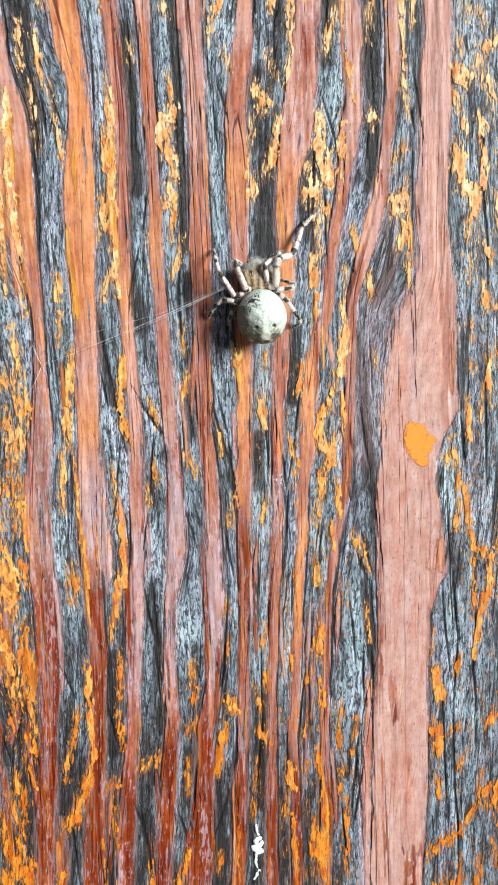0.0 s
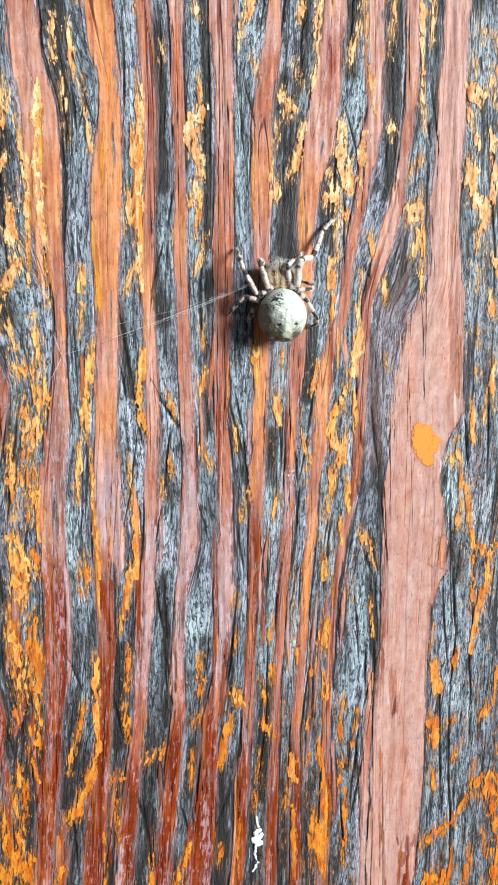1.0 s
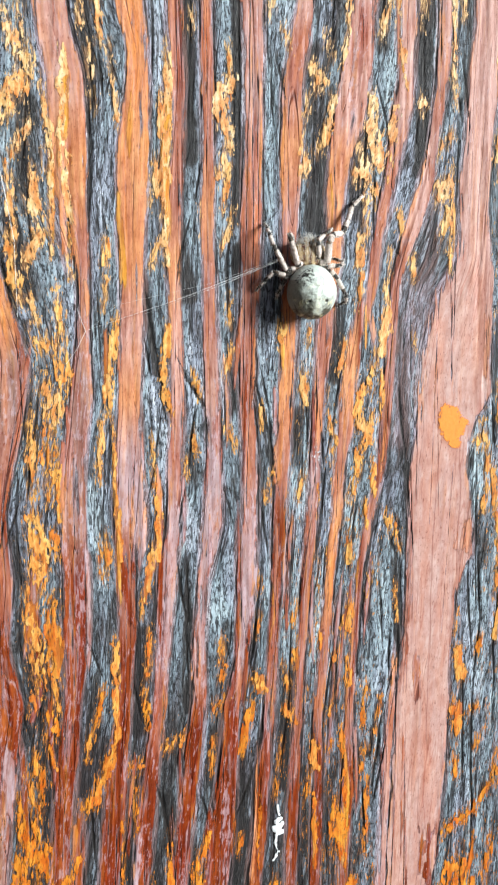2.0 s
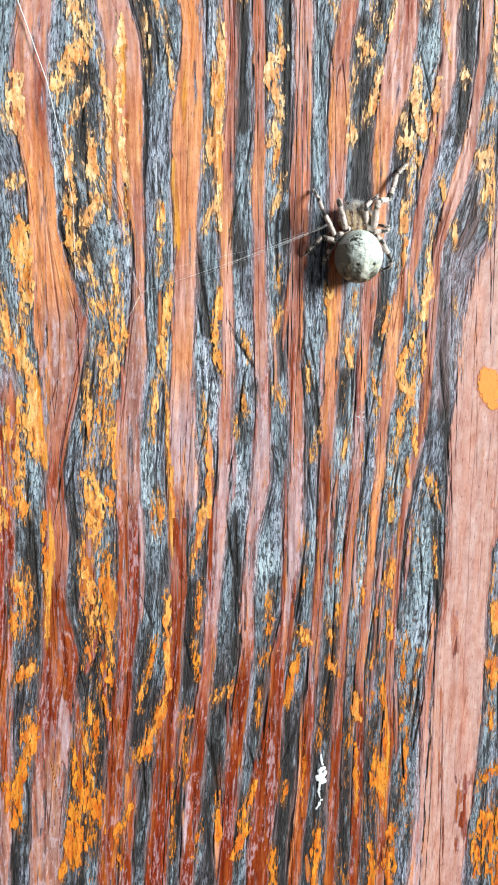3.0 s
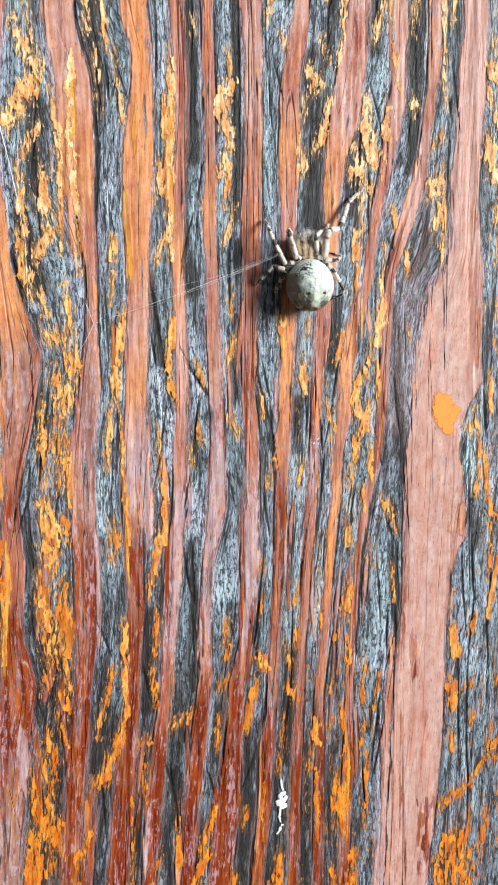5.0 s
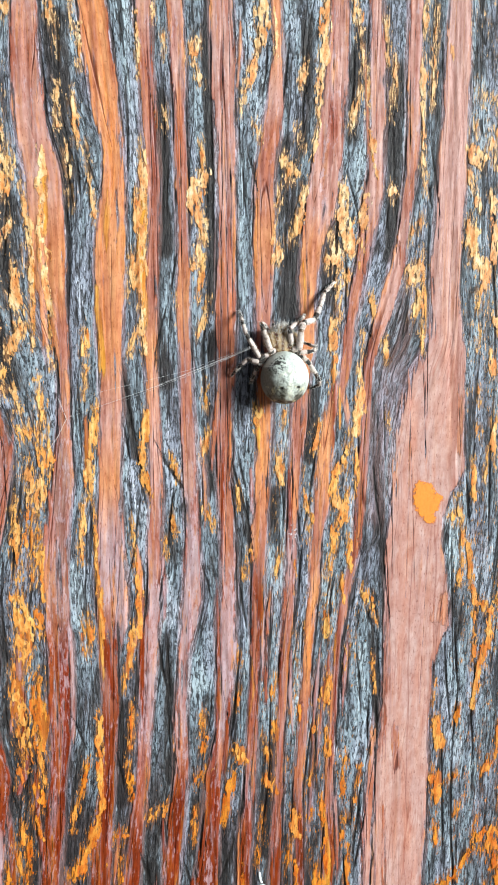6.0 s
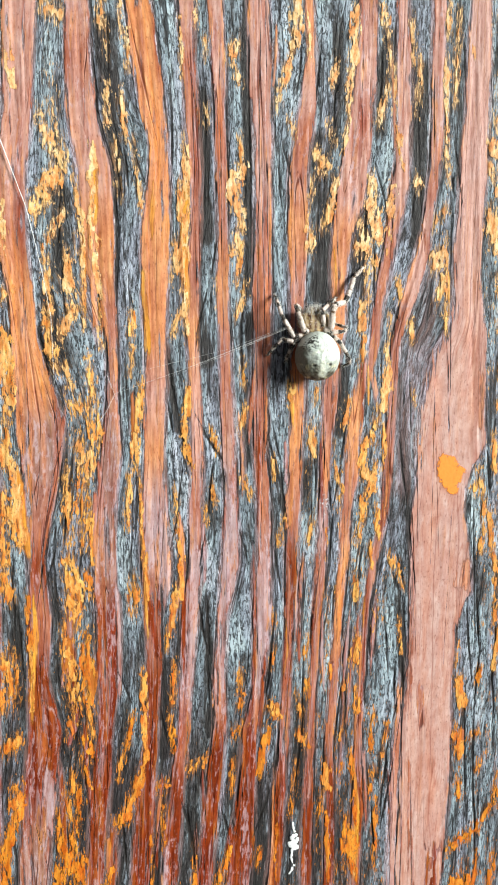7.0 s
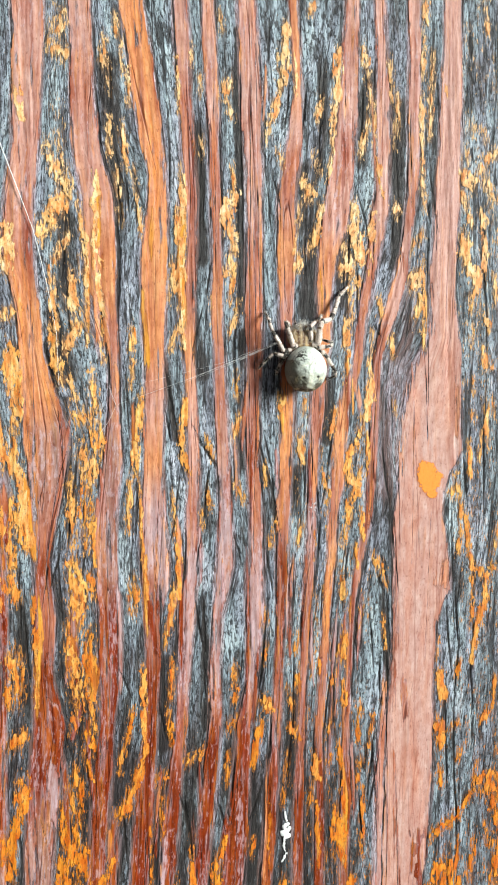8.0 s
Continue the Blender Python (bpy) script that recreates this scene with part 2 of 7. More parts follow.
def old_finish():
    n = Nodes("worn_red_finish", True)
    tint, chalk = n.layer("tint"), n.layer("chalk", "Fac")
    fibre = n.grain(0.34, 7, 4, 0.62, 1.0, 0.6)
    # 1 on the narrow strips, low on the broad smooth pink one
    bold = n.ramp(n.put("ShaderNodeSeparateColor", {"Color": tint}).outputs[1], [(0.27, 1.0), (0.32, 0.12)])
    cloud = n.grain(1.3, 3.0, 6, 0.68, 5.0, 1.0)
    streak = n.grain(0.75, 26, 3, 0.55, 41.0, 0.5)
    base = n.mix(n.ramp(n.grain(4.5, 16, 3, 0.55, 161.0, 1.5), [(0.40, 0.0), (0.62, 1.0)]), tint, n.mix(1.0, tint, (0.93, 0.84, 0.82), "MULTIPLY"))
    colour = n.mix(n.maths("MULTIPLY_ADD", bold, 0.3, 0.7), base, n.ramp(cloud, [(0.30, (0.72, 0.56, 0.50)), (0.5, (1.0, 0.98, 0.97)), (0.68, (1.16, 1.28, 1.30))]), "MULTIPLY")
    colour = n.mix(n.maths("MULTIPLY", n.ramp(streak, [(0.53, 0.0), (0.62, 1.0)]), n.maths("MULTIPLY", bold, 0.55)), colour, n.mix(1.0, colour, (1.22, 0.98, 0.46), "MULTIPLY"))
    colour = n.mix(n.maths("MULTIPLY", n.ramp(streak, [(0.38, 1.0), (0.46, 0.0)]), n.maths("MULTIPLY", bold, 0.25)), colour, n.mix(1.0, colour, (0.62, 0.36, 0.31), "MULTIPLY"))
    colour = n.mix(n.maths("MULTIPLY", n.ramp(fibre, [(0.50, 0.0), (0.64, 1.0)]), n.maths("MULTIPLY_ADD", bold, 0.16, 0.15)), colour, n.mix(1.0, colour, (1.25, 1.45, 1.5), "MULTIPLY"))
    # pale lilac, orange or dark along the worn edges
    rim = n.put("ShaderNodeMapRange", {"Value": n.maths("ADD", n.layer("edge", "Fac"), n.maths("MULTIPLY", n.maths("SUBTRACT", n.grain(0.45, 9, 3, 0.6, 55.0), 0.5), 1.2)), "From Min": 0.05, "From Max": 0.72, "To Min": 1.0, "To Max": 0.0}).outputs[0]
    ember = n.ramp(n.grain(1.6, 22, 3, 0.5, 57.0), [(0.36, (0.12, 0.034, 0.022)), (0.40, (0.36, 0.070, 0.022)), (0.475, (0.36, 0.070, 0.022)), (0.51, (0.52, 0.36, 0.385)), (0.555, (0.52, 0.36, 0.385)), (0.60, (0.76, 0.28, 0.06))])
    colour = n.mix(n.maths("MULTIPLY", rim, n.maths("MULTIPLY_ADD", chalk, 0.75, 0.22)), colour, ember)
    # bloom: lilac where the finish has gone dull, in drawn-out patches with crisp borders
    blot = n.maths("ADD", n.grain(0.8, 3.2, 5, 0.68, 11.0, 0.6), n.maths("MULTIPLY_ADD", chalk, 0.34, -0.35))
    colour = n.mix(n.maths("MULTIPLY", n.ramp(blot, [(0.40, 0.0), (0.45, 1.0)]), n.maths("MULTIPLY", bold, n.maths("MULTIPLY_ADD", chalk, 0.45, 0.42))), colour, n.mix(0.30, (0.55, 0.37, 0.40), n.mix(1.0, tint, (1.1, 1.5, 1.7), "MULTIPLY")))
    drop = n.ramp(n.grain(0.5, 1.5, 4, 0.66, 29.0), [(0.60, 0.0), (0.64, 1.0)])
    colour = n.mix(n.maths("MULTIPLY", drop, n.maths("MULTIPLY", bold, n.maths("MULTIPLY", chalk, 0.9))), colour, n.mix(1.0, tint, (0.58, 0.22, 0.16), "MULTIPLY"))
    # the deep red rests are glossy, finely streaked and flecked with lilac
    rich = n.ramp(n.put("ShaderNodeSeparateColor", {"Color": tint}).outputs[1], [(0.06, 1.0), (0.14, 0.0)])
    colour = n.mix(n.maths("MULTIPLY", n.ramp(n.grain(0.5, 8.0, 4, 0.62, 141.0), [(0.42, 1.0), (0.50, 0.0)]), n.maths("MULTIPLY", rich, 0.6)), colour, n.mix(1.0, colour, (0.42, 0.30, 0.30), "MULTIPLY"))
    colour = n.mix(n.maths("MULTIPLY", n.ramp(n.maths("MULTIPLY_ADD", n.grain(2.4, 14.0, 3, 0.6, 149.0), 0.55, n.maths("MULTIPLY", n.grain(0.45, 2.4, 4, 0.70, 147.0), 0.75)), [(0.70, 0.0), (0.75, 1.0)]), n.maths("MULTIPLY", rich, 0.7)), colour, (0.50, 0.31, 0.33))
    # long dark lines that keep to the strip's own run
    line = n.hairlines(3.0, 90.0, 0.022, 21.0, 0.4)
    colour = n.mix(n.maths("MULTIPLY", line, n.maths("MULTIPLY_ADD", bold, 0.65, 0.15)), colour, n.mix(1.0, colour, (0.30, 0.13, 0.09), "MULTIPLY"))
    scratch = n.hairlines(2.6, 160.0, 0.016, 151.0, 0.8, 1.5)
    colour = n.mix(n.maths("MULTIPLY", scratch, n.maths("SUBTRACT", 0.62, n.maths("MULTIPLY", bold, 0.45))), colour, n.mix(1.0, colour, (0.55, 0.33, 0.27), "MULTIPLY"))
    smooth = n.maths("SUBTRACT", 1.0, bold)
    stain = n.ramp(n.grain(1.5, 7.0, 5, 0.68, 171.0, 1.2), [(0.44, 1.0), (0.53, 0.0)])
    colour = n.mix(n.maths("MULTIPLY", stain, n.maths("MULTIPLY", smooth, 0.55)), colour, n.mix(1.0, colour, (0.90, 0.68, 0.58), "MULTIPLY"))
    frost = n.ramp(n.grain(1.1, 4.0, 5, 0.70, 177.0, 0.8), [(0.53, 0.0), (0.60, 1.0)])
    colour = n.mix(n.maths("MULTIPLY", frost, n.maths("MULTIPLY", smooth, 0.4)), colour, n.mix(1.0, colour, (1.06, 1.16, 1.22), "MULTIPLY"))
    hair = n.hairlines(1.7, 34.0, 0.020, 181.0, 1.0, -1.0)
    colour = n.mix(n.maths("MULTIPLY", hair, n.maths("MULTIPLY", smooth, 0.5)), colour, n.mix(1.0, colour, (0.66, 0.33, 0.24), "MULTIPLY"))
    tick = n.ramp(n.grain(0.28, 1.0, 3, 0.55, 31.0), [(0.34, 1.0), (0.39, 0.0)])
    colour = n.mix(n.maths("MULTIPLY", tick, 0.65), colour, n.mix(1.0, colour, (0.42, 0.26, 0.22), "MULTIPLY"))
    height = n.maths("SUBTRACT", n.maths("ADD", n.maths("MULTIPLY", fibre, n.maths("MULTIPLY_ADD", bold, 0.5, 0.12)), n.maths("MULTIPLY", blot, 0.4)), n.maths("MULTIPLY", line, n.maths("MULTIPLY_ADD", bold, 0.9, 0.1)))
    n.torn(0.42, 0.30, 3.6, 0.30, 51.0)
    return n.done(colour, n.maths("SUBTRACT", n.ramp(cloud, [(0.3, 0.40), (0.7, 0.54)]), n.maths("MULTIPLY", rich, 0.14)), n.bump(height, 0.7, 0.00018), 0.3)


def flaking_paint():
    n = Nodes("flaking_yellow_paint", True)
    tint = n.layer("tint")
    fibre = n.grain(0.32, 3.0, 4, 0.62, 2.0, 0.6)
    cloud = n.grain(0.75, 2.2, 5, 0.70, 7.0)
    colour = n.mix(1.0, tint, n.ramp(cloud, [(0.33, (0.58, 0.30, 0.20)), (0.43, (0.93, 0.74, 0.58)), (0.52, (1.0, 0.98, 0.95)), (0.66, (1.10, 1.26, 1.7))]), "MULTIPLY")
    turn = n.grain(2.2, 6.0, 3, 0.6, 23.0)
    colour = n.mix(n.maths("MULTIPLY", n.ramp(turn, [(0.42, 1.0), (0.50, 0.0)]), 0.8), colour, n.mix(1.0, colour, (0.82, 0.54, 0.36), "MULTIPLY"))
    colour = n.mix(n.maths("MULTIPLY", n.ramp(turn, [(0.52, 0.0), (0.60, 1.0)]), 0.8), colour, n.mix(1.0, colour, (1.08, 1.30, 1.5), "MULTIPLY"))
    nick = n.ramp(n.grain(0.32, 1.3, 4, 0.68, 13.0), [(0.38, 1.0), (0.43, 0.0)])
    colour = n.mix(n.maths("MULTIPLY", nick, 0.85), colour, (0.07, 0.05, 0.035))
    n.torn(0.8, 0.34, 1.1, 0.14, 61.0)
    return n.done(colour, 0.58, n.bump(n.maths("SUBTRACT", fibre, nick), 0.3, 0.00010), 0.3)


def plain(name, colour, rough, grainy=0.25, across=0.4, along=0.6, gloss=0.4, torn=0.0):
    n = Nodes(name)
    if torn:
        n.torn(torn, 0.3, 0.4, 0.5 * torn, 71.0)
    speck = n.grain(across, along, 4, 0.6)
    low, high = tuple(c * (1 - grainy) for c in colour), tuple(min(1.0, c * (1 + grainy)) for c in colour)
    return n.done(n.ramp(speck, [(0.3, low), (0.7, high)]), rough, n.bump(speck, 0.4, 0.0001), gloss)


def painted_body(name, rough, across):
    """A body whose markings come from its own colour layer, with a fine mottle."""
    n = Nodes(name)
    speck = n.grain(across, across, 4, 0.65)
    colour = n.mix(1.0, n.layer("tint"), n.ramp(speck, [(0.28, (0.62, 0.60, 0.56)), (0.5, (1.0, 1.0, 1.0)), (0.75, (1.18, 1.18, 1.15))]), "MULTIPLY")
    return n.done(colour, rough, n.bump(n.maths("ADD", speck, n.grain(across * 2.5, across * 1.2, 4, 0.65, 5.0)), 0.8, 0.0002), 0.4)


WOOD, FINISH, PAINT = bare_wood(), old_finish(), flaking_paint()
SKIN, LEG = painted_body("spider_abdomen_skin", 0.5, 0.35), painted_body("spider_leg_cuticle", 0.5, 0.25)
SILK = plain("spider_silk", (0.80, 0.80, 0.80), 0.4, 0.05)
CHALKY = plain("chalky_white_dropping", (0.80, 0.81, 0.82), 0.7, 0.18, 0.5, 0.5, torn=0.12)
DULL = plain("dull_pale_crumb", (0.52, 0.47, 0.49), 0.8, 0.3, 0.5, 0.5, torn=0.12)
SPOT = plain("orange_paint_spot", (0.88, 0.27, 0.030), 0.5, 0.08, 0.6, 0.7, torn=0.9)
BRISTLE = plain("spider_bristle", (0.80, 0.77, 0.72), 0.6, 0.2)
SOIL = plain("trodden_soil", (0.16, 0.13, 0.10), 0.95, 0.4, 30, 30)

# ---- the board ----
ZONES = []


def weather(u0, v0, u1, v1, width, amount):
    """A stretch of the board that is more bleached (plus) or more blackened (minus) than the rest."""
    ZONES.append((u0, v0, u1, v1, width, amount))


def from_line(u, v, u0, v0, u1, v1):
    """The distance from a line's nearest point, and how far along it that point lies (0..1)."""
    du, dv = u1 - u0, v1 - v0
    s = np.clip(((u - u0) * du + (v - v0) * dv) / (du * du + dv * dv + 1e-9), 0, 1)
    return np.hypot(u - u0 - s * du, v - v0 - s * dv), s


SPLITS, FLAKES = [], []


def split(u0, v0, u1, v1, half):
    """A drying crack that runs along the grain."""
    SPLITS.append((u0, v0, u1, v1, half))


def flake(u0, v0, u1, v1, width, fill):
    """A rest of yellow paint along a line: nearly whole at fill 1, in crumbs at fill 0.3."""
    FLAKES.append((u0, v0, u1, v1, width, fill))


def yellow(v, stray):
    """The paint's colour, light's shift painted in: paler high up, deep orange lower down."""
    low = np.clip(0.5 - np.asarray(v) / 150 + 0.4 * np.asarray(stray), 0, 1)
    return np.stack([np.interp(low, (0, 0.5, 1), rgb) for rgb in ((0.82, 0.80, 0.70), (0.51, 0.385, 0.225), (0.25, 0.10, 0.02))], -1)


weather(6, -61, 7, -62, 1.0, -1.8)
weather(14, -4, 10, -48, 5.0, 0.5)
weather(5, -6, 3, -48, 6.0, 0.4)
weather(-36, 95, -35, 62, 4.1, -1)
weather(-16, 81, -16, 52, 3.1, -0.9)
weather(-7, 103, -7, 40, 1.9, -1)
weather(-7, 35, -8, 3, 1.7, -0.8)
weather(9, 72, 9, 40, 4.6, -0.8)
weather(31, 87, 30, 51, 3.1, -0.9)
weather(-47, 61, -46, 43, 4.8, -0.9)
weather(-19, 38, -17, 26, 4.1, -0.9)
weather(13, 23, 13, 10, 3.1, -0.8)
weather(27, 8, 30, -28, 2.9, -0.6)
weather(18, 57, 17, 42, 2.9, -0.8)
weather(34, 36, 30, 30, 4.8, -0.5)
weather(-25, 29, -23, 11, 1.7, -0.9)
weather(5, -51, 3, -75, 2.6, -0.6)
weather(-38, -46, -39, -56, 1.9, -0.5)
weather(-50, 40, -48, 25, 3.6, -0.8)
weather(13, 97, 12, 73, 3.1, -0.6)
weather(24, 95, 22, 74, 2.9, -0.7)
weather(-8, -63, -11, -79, 2.4, -0.7)
weather(-29, -72, -30, -92, 1.9, -0.8)
weather(-21, -75, -20, -97, 1.4, -1)
weather(5, 3, 5, -7, 2.9, -0.7)
weather(-4, 11, -0, -7, 1.7, -0.8)
weather(2, 1, 2, -7, 1.9, -0.6)
weather(28, 78, 27, 52, 2.4, -0.4)
weather(21, -70, 24, -53, 1.4, -0.7)
weather(26, -28, 27, -47, 1.7, -0.8)
weather(39, 100, 40, 63, 2.2, -0.6)
weather(-17, -26, -17, -57, 1.9, -0.7)
weather(-47, 20, -47, -5, 2.4, -0.5)
weather(-26, -41, -27, -61, 2.9, -0.7)
weather(18, 24, 17, 18, 1.2, -0.8)
weather(7, -72, 7, -91, 1.7, -0.6)
weather(25, 25, 27, 10, 2.4, -0.5)
weather(-59, -27, -58, -48, 2.9, -0.5)
weather(-49, 36, -46, 26, 3.6, -0.7)
weather(-35, -12, -35, -22, 4.8, 0.9)
weather(-21, -1, -23, -15, 4.1, 0.8)
weather(-17, -14, -13, -37, 7.2, 0.9)
weather(-8, -27, -9, -37, 4.1, 0.8)
weather(-32, 57, -33, 40, 3.1, 0.35)
weather(-22, 98, -22, 64, 2.9, 0.5)
weather(1, 99, 3, 76, 4.3, 0.45)
weather(10, 104, 10, 94, 2.9, 0.5)
weather(24, 71, 23, 63, 2.6, 0.6)
weather(43, -3, 44, -16, 3.1, 0.8)
weather(7, -10, 7, -40, 4.1, 0.5)
weather(16, -15, 18, -27, 3.1, 0.6)
weather(24, -31, 24, -55, 4.1, 0.5)
weather(10, -35, 9, -54, 2.2, 0.6)
weather(45, -32, 44, -56, 4.1, 0.5)
weather(-48, 92, -48, 86, 3.6, 0.5)
weather(-1, 76, -1, 42, 2.4, 0.3)
weather(-34, -31, -36, -47, 3.6, 0.5)
weather(8, 15, 7, 11, 2.4, 0.5)
weather(-24, 8, -23, -1, 2.9, 0.5)
weather(-13, 18, -15, 6, 2.6, 0.4)
weather(16, -73, 14, -77, 2.4, 0.5)
weather(42, -70, 44, -82, 4.1, 0.4)
weather(-56, -12, -58, -21, 2.9, 0.4)
weather(-35, 26, -35, 14, 2.4, 0.3)
weather(24, -67, 24, -96, 2.9, 0.4)
weather(48, -3, 49, -21, 2.4, 0.4)
weather(1, -25, -2, -36, 3.1, 0.5)
weather(46, 98, 47, 86, 2.9, 0.6)
weather(-11, -71, -9, -79, 1.9, 0.3)
weather(-4, 24, -2, 13, 2.2, 0.4)
weather(-16, 18, -16, 11, 2.2, 0.3)
weather(44, -6, 45, -14, 2.6, 0.9)
weather(50, 73, 50, 76, 2.4, 0.6)
weather(49, 85, 50, 74, 2.9, 0.6)
weather(49, 57, 50, 53, 1.9, 0.7)
weather(52, -32, 47, -47, 3.1, 0.4)
weather(44, -47, 47, -60, 3.6, 0.5)
weather(51, -10, 51, -22, 3.1, 0.6)
weather(52, 88, 54, 82, 3.1, 0.5)
split(48.5, 105.1, 49.0, 98.6, 0.30)
split(47.9, 97.7, 49.6, 92.5, 0.18)
split(-18.5, 12.3, -12.8, 2.9, 0.08)
split(-24.8, 25.8, -22.5, 9.9, 0.09)
split(-22.5, 9.9, -20.6, -1.2, 0.07)
split(-17.3, -23.9, -16.8, -41.8, 0.09)
split(-16.8, -41.8, -15.4, -57.4, 0.08)
split(-20.8, -76.8, -19.9, -95.6, 0.13)
split(-28.4, -48.8, -26.2, -60.6, 0.08)
split(-3.8, 10.8, -0.2, -3.0, 0.09)
split(-2.6, 5.8, 1.1, -6.8, 0.07)
split(-34.5, 65.8, -35.0, 40.1, 0.09)
split(-35.5, 97.5, -35.7, 84.1, 0.08)
split(-31.8, 62.4, -29.9, 67.0, 0.07)
split(-9.0, 35.2, -8.6, 20.7, 0.10)
split(-6.3, 97.3, -6.4, 40.0, 0.11)
split(26.0, 10.1, 28.2, -7.7, 0.09)
split(28.2, -7.7, 30.0, -25.9, 0.09)
split(27.0, -28.3, 28.3, -46.8, 0.10)
split(25.4, -64.0, 27.8, -46.8, 0.10)
split(21.5, -84.0, 25.4, -64.0, 0.09)
split(7.7, 44.8, 8.6, 66.3, 0.08)
split(11.2, -7.2, 9.9, -19.9, 0.08)
split(2.3, -13.2, 4.0, -32.5, 0.07)
split(41.9, -27.7, 43.9, -53.0, 0.08)
split(43.9, -53.0, 43.9, -81.6, 0.09)
split(41.6, -49.0, 42.4, -82.6, 0.08)
split(49.0, -31.8, 48.3, -62.3, 0.09)
split(51.7, 16.8, 51.9, -12.2, 0.09)
split(51.5, 75.2, 52.8, 21.5, 0.08)
split(-1.6, -24.5, -4.5, -51.5, 0.09)
split(4.5, -50.7, 1.7, -74.4, 0.10)
split(-9.8, -63.0, -11.9, -78.8, 0.13)
split(-47.4, 46.0, -46.0, 62.2, 0.10)
split(-49.2, 20.1, -47.7, -5.3, 0.09)
split(-52.4, 35.5, -49.2, 20.1, 0.09)
split(17.7, 44.8, 19.0, 60.5, 0.08)
split(30.2, 80.8, 31.3, 52.1, 0.09)
split(24.0, 46.0, 25.2, 61.7, 0.08)
split(-15.4, 86.8, -16.4, 52.0, 0.09)
split(9.0, -57.6, 8.3, -74.9, 0.09)
split(19.5, -28.0, 18.2, -51.5, 0.07)
split(-58.1, -27.1, -57.0, -44.7, 0.10)
split(-23.0, 88.9, -22.8, 62.5, 0.07)
split(12.9, 94.4, 11.6, 72.3, 0.08)
split(-37.0, -71.7, -36.3, -90.2, 0.09)
split(-31.4, -80.0, -31.0, -96.0, 0.11)
split(2.9, 62.7, 0.6, 72.1, 0.07)
split(22.5, 94.7, 21.7, 73.6, 0.08)
split(-3.6, 105.3, -6.4, -19.2, 0.09)
split(-6.4, -19.2, -6.1, -39.7, 0.07)
split(-2.7, 100.8, -2.7, 35.2, 0.05)
split(38.0, 34.9, 37.9, 17.4, 0.07)
split(37.7, 34.9, 38.0, 63.0, 0.07)
split(44.7, 24.9, 45.3, 9.7, 0.06)
split(26.5, -44.1, 27.1, -76.3, 0.07)
split(28.9, -3.9, 30.1, -27.2, 0.07)
split(29.1, -71.0, 29.4, -118.0, 0.06)
split(27.1, -76.3, 25.9, -114.9, 0.07)
split(-39.7, 51.9, -37.6, 23.5, 0.07)
split(-26.9, -1.0, -28.4, -25.9, 0.07)
split(-28.5, -9.6, -28.4, -24.6, 0.07)
split(-54.5, 42.6, -54.0, -17.4, 0.06)
split(-48.9, 0.8, -54.4, -29.7, 0.07)
split(-54.2, -32.2, -53.1, -55.1, 0.06)
split(-54.2, -58.8, -53.7, -89.8, 0.06)
split(-18.1, 98.1, -18.4, 51.9, 0.05)
split(-18.7, 35.3, -19.5, -6.2, 0.05)
split(-12.6, 93.7, -12.5, 35.3, 0.05)
split(3.3, 63.9, 2.9, 15.6, 0.05)
split(1.6, -19.5, 0.5, -51.8, 0.07)
split(7.0, 10.5, 7.6, -7.1, 0.05)
split(12.2, 62.8, 12.7, 35.1, 0.05)
split(18.4, 99.2, 17.8, 68.8, 0.05)
split(10.4, 25.3, 9.3, 1.7, 0.05)
split(13.8, -7.2, 13.2, -26.4, 0.05)
split(33.9, 99.7, 33.8, 64.2, 0.05)
split(31.0, 50.9, 32.2, 60.6, 0.07)
split(26.5, 101.8, 27.0, 71.3, 0.05)
split(23.3, 18.9, 22.8, -7.5, 0.05)
split(-21.0, -22.4, -22.3, -44.0, 0.06)
split(-38.9, -5.6, -39.3, -40.6, 0.05)
split(-40.9, -55.8, -42.9, -90.7, 0.06)
split(-32.9, -69.3, -33.9, -91.5, 0.06)
split(-29.1, -34.7, -29.9, -60.4, 0.05)
split(34.3, 17.5, 33.5, -20.8, 0.03)
split(-26.4, -72.4, -26.3, -96.4, 0.05)
split(-18.2, -70.4, -19.0, -97.0, 0.05)
split(-9.5, -61.7, -10.9, -97.7, 0.06)
split(-2.1, -71.5, -2.9, -98.4, 0.05)
split(4.8, -62.6, 4.3, -99.0, 0.05)
split(10.0, -59.0, 9.8, -99.5, 0.05)
split(16.3, -59.4, 16.1, -100.1, 0.05)
split(-47.5, 8.8, -49.8, 0.9, 0.09)
split(-49.8, 0.9, -52.8, -17.4, 0.09)
split(-48.7, -12.6, -52.8, -24.8, 0.06)
split(-37.5, -40.7, -33.4, -51.1, 0.07)
split(-21.0, 8.7, -25.3, -18.5, 0.05)
split(-15.0, 6.1, -17.1, -10.0, 0.08)
split(-17.1, -10.0, -18.9, -20.0, 0.07)
split(-19.2, -26.3, -17.9, -36.6, 0.07)
split(-10.3, -10.2, -7.8, -20.4, 0.07)
split(-50.7, -53.9, -48.5, -61.8, 0.05)
split(-56.2, -74.2, -53.5, -86.1, 0.07)
split(-22.9, -71.4, -20.4, -91.5, 0.10)
split(-27.6, -69.7, -30.9, -90.6, 0.07)
split(-44.4, -47.9, -47.4, -59.3, 0.07)
split(-58.8, -12.3, -58.7, -35.8, 0.08)
split(-57.1, -30.9, -58.6, -39.5, 0.07)
split(-3.4, -70.1, -8.1, -83.1, 0.09)
split(-5.0, -42.4, -3.9, -51.6, 0.07)
split(-1.7, -54.3, -1.6, -64.9, 0.07)
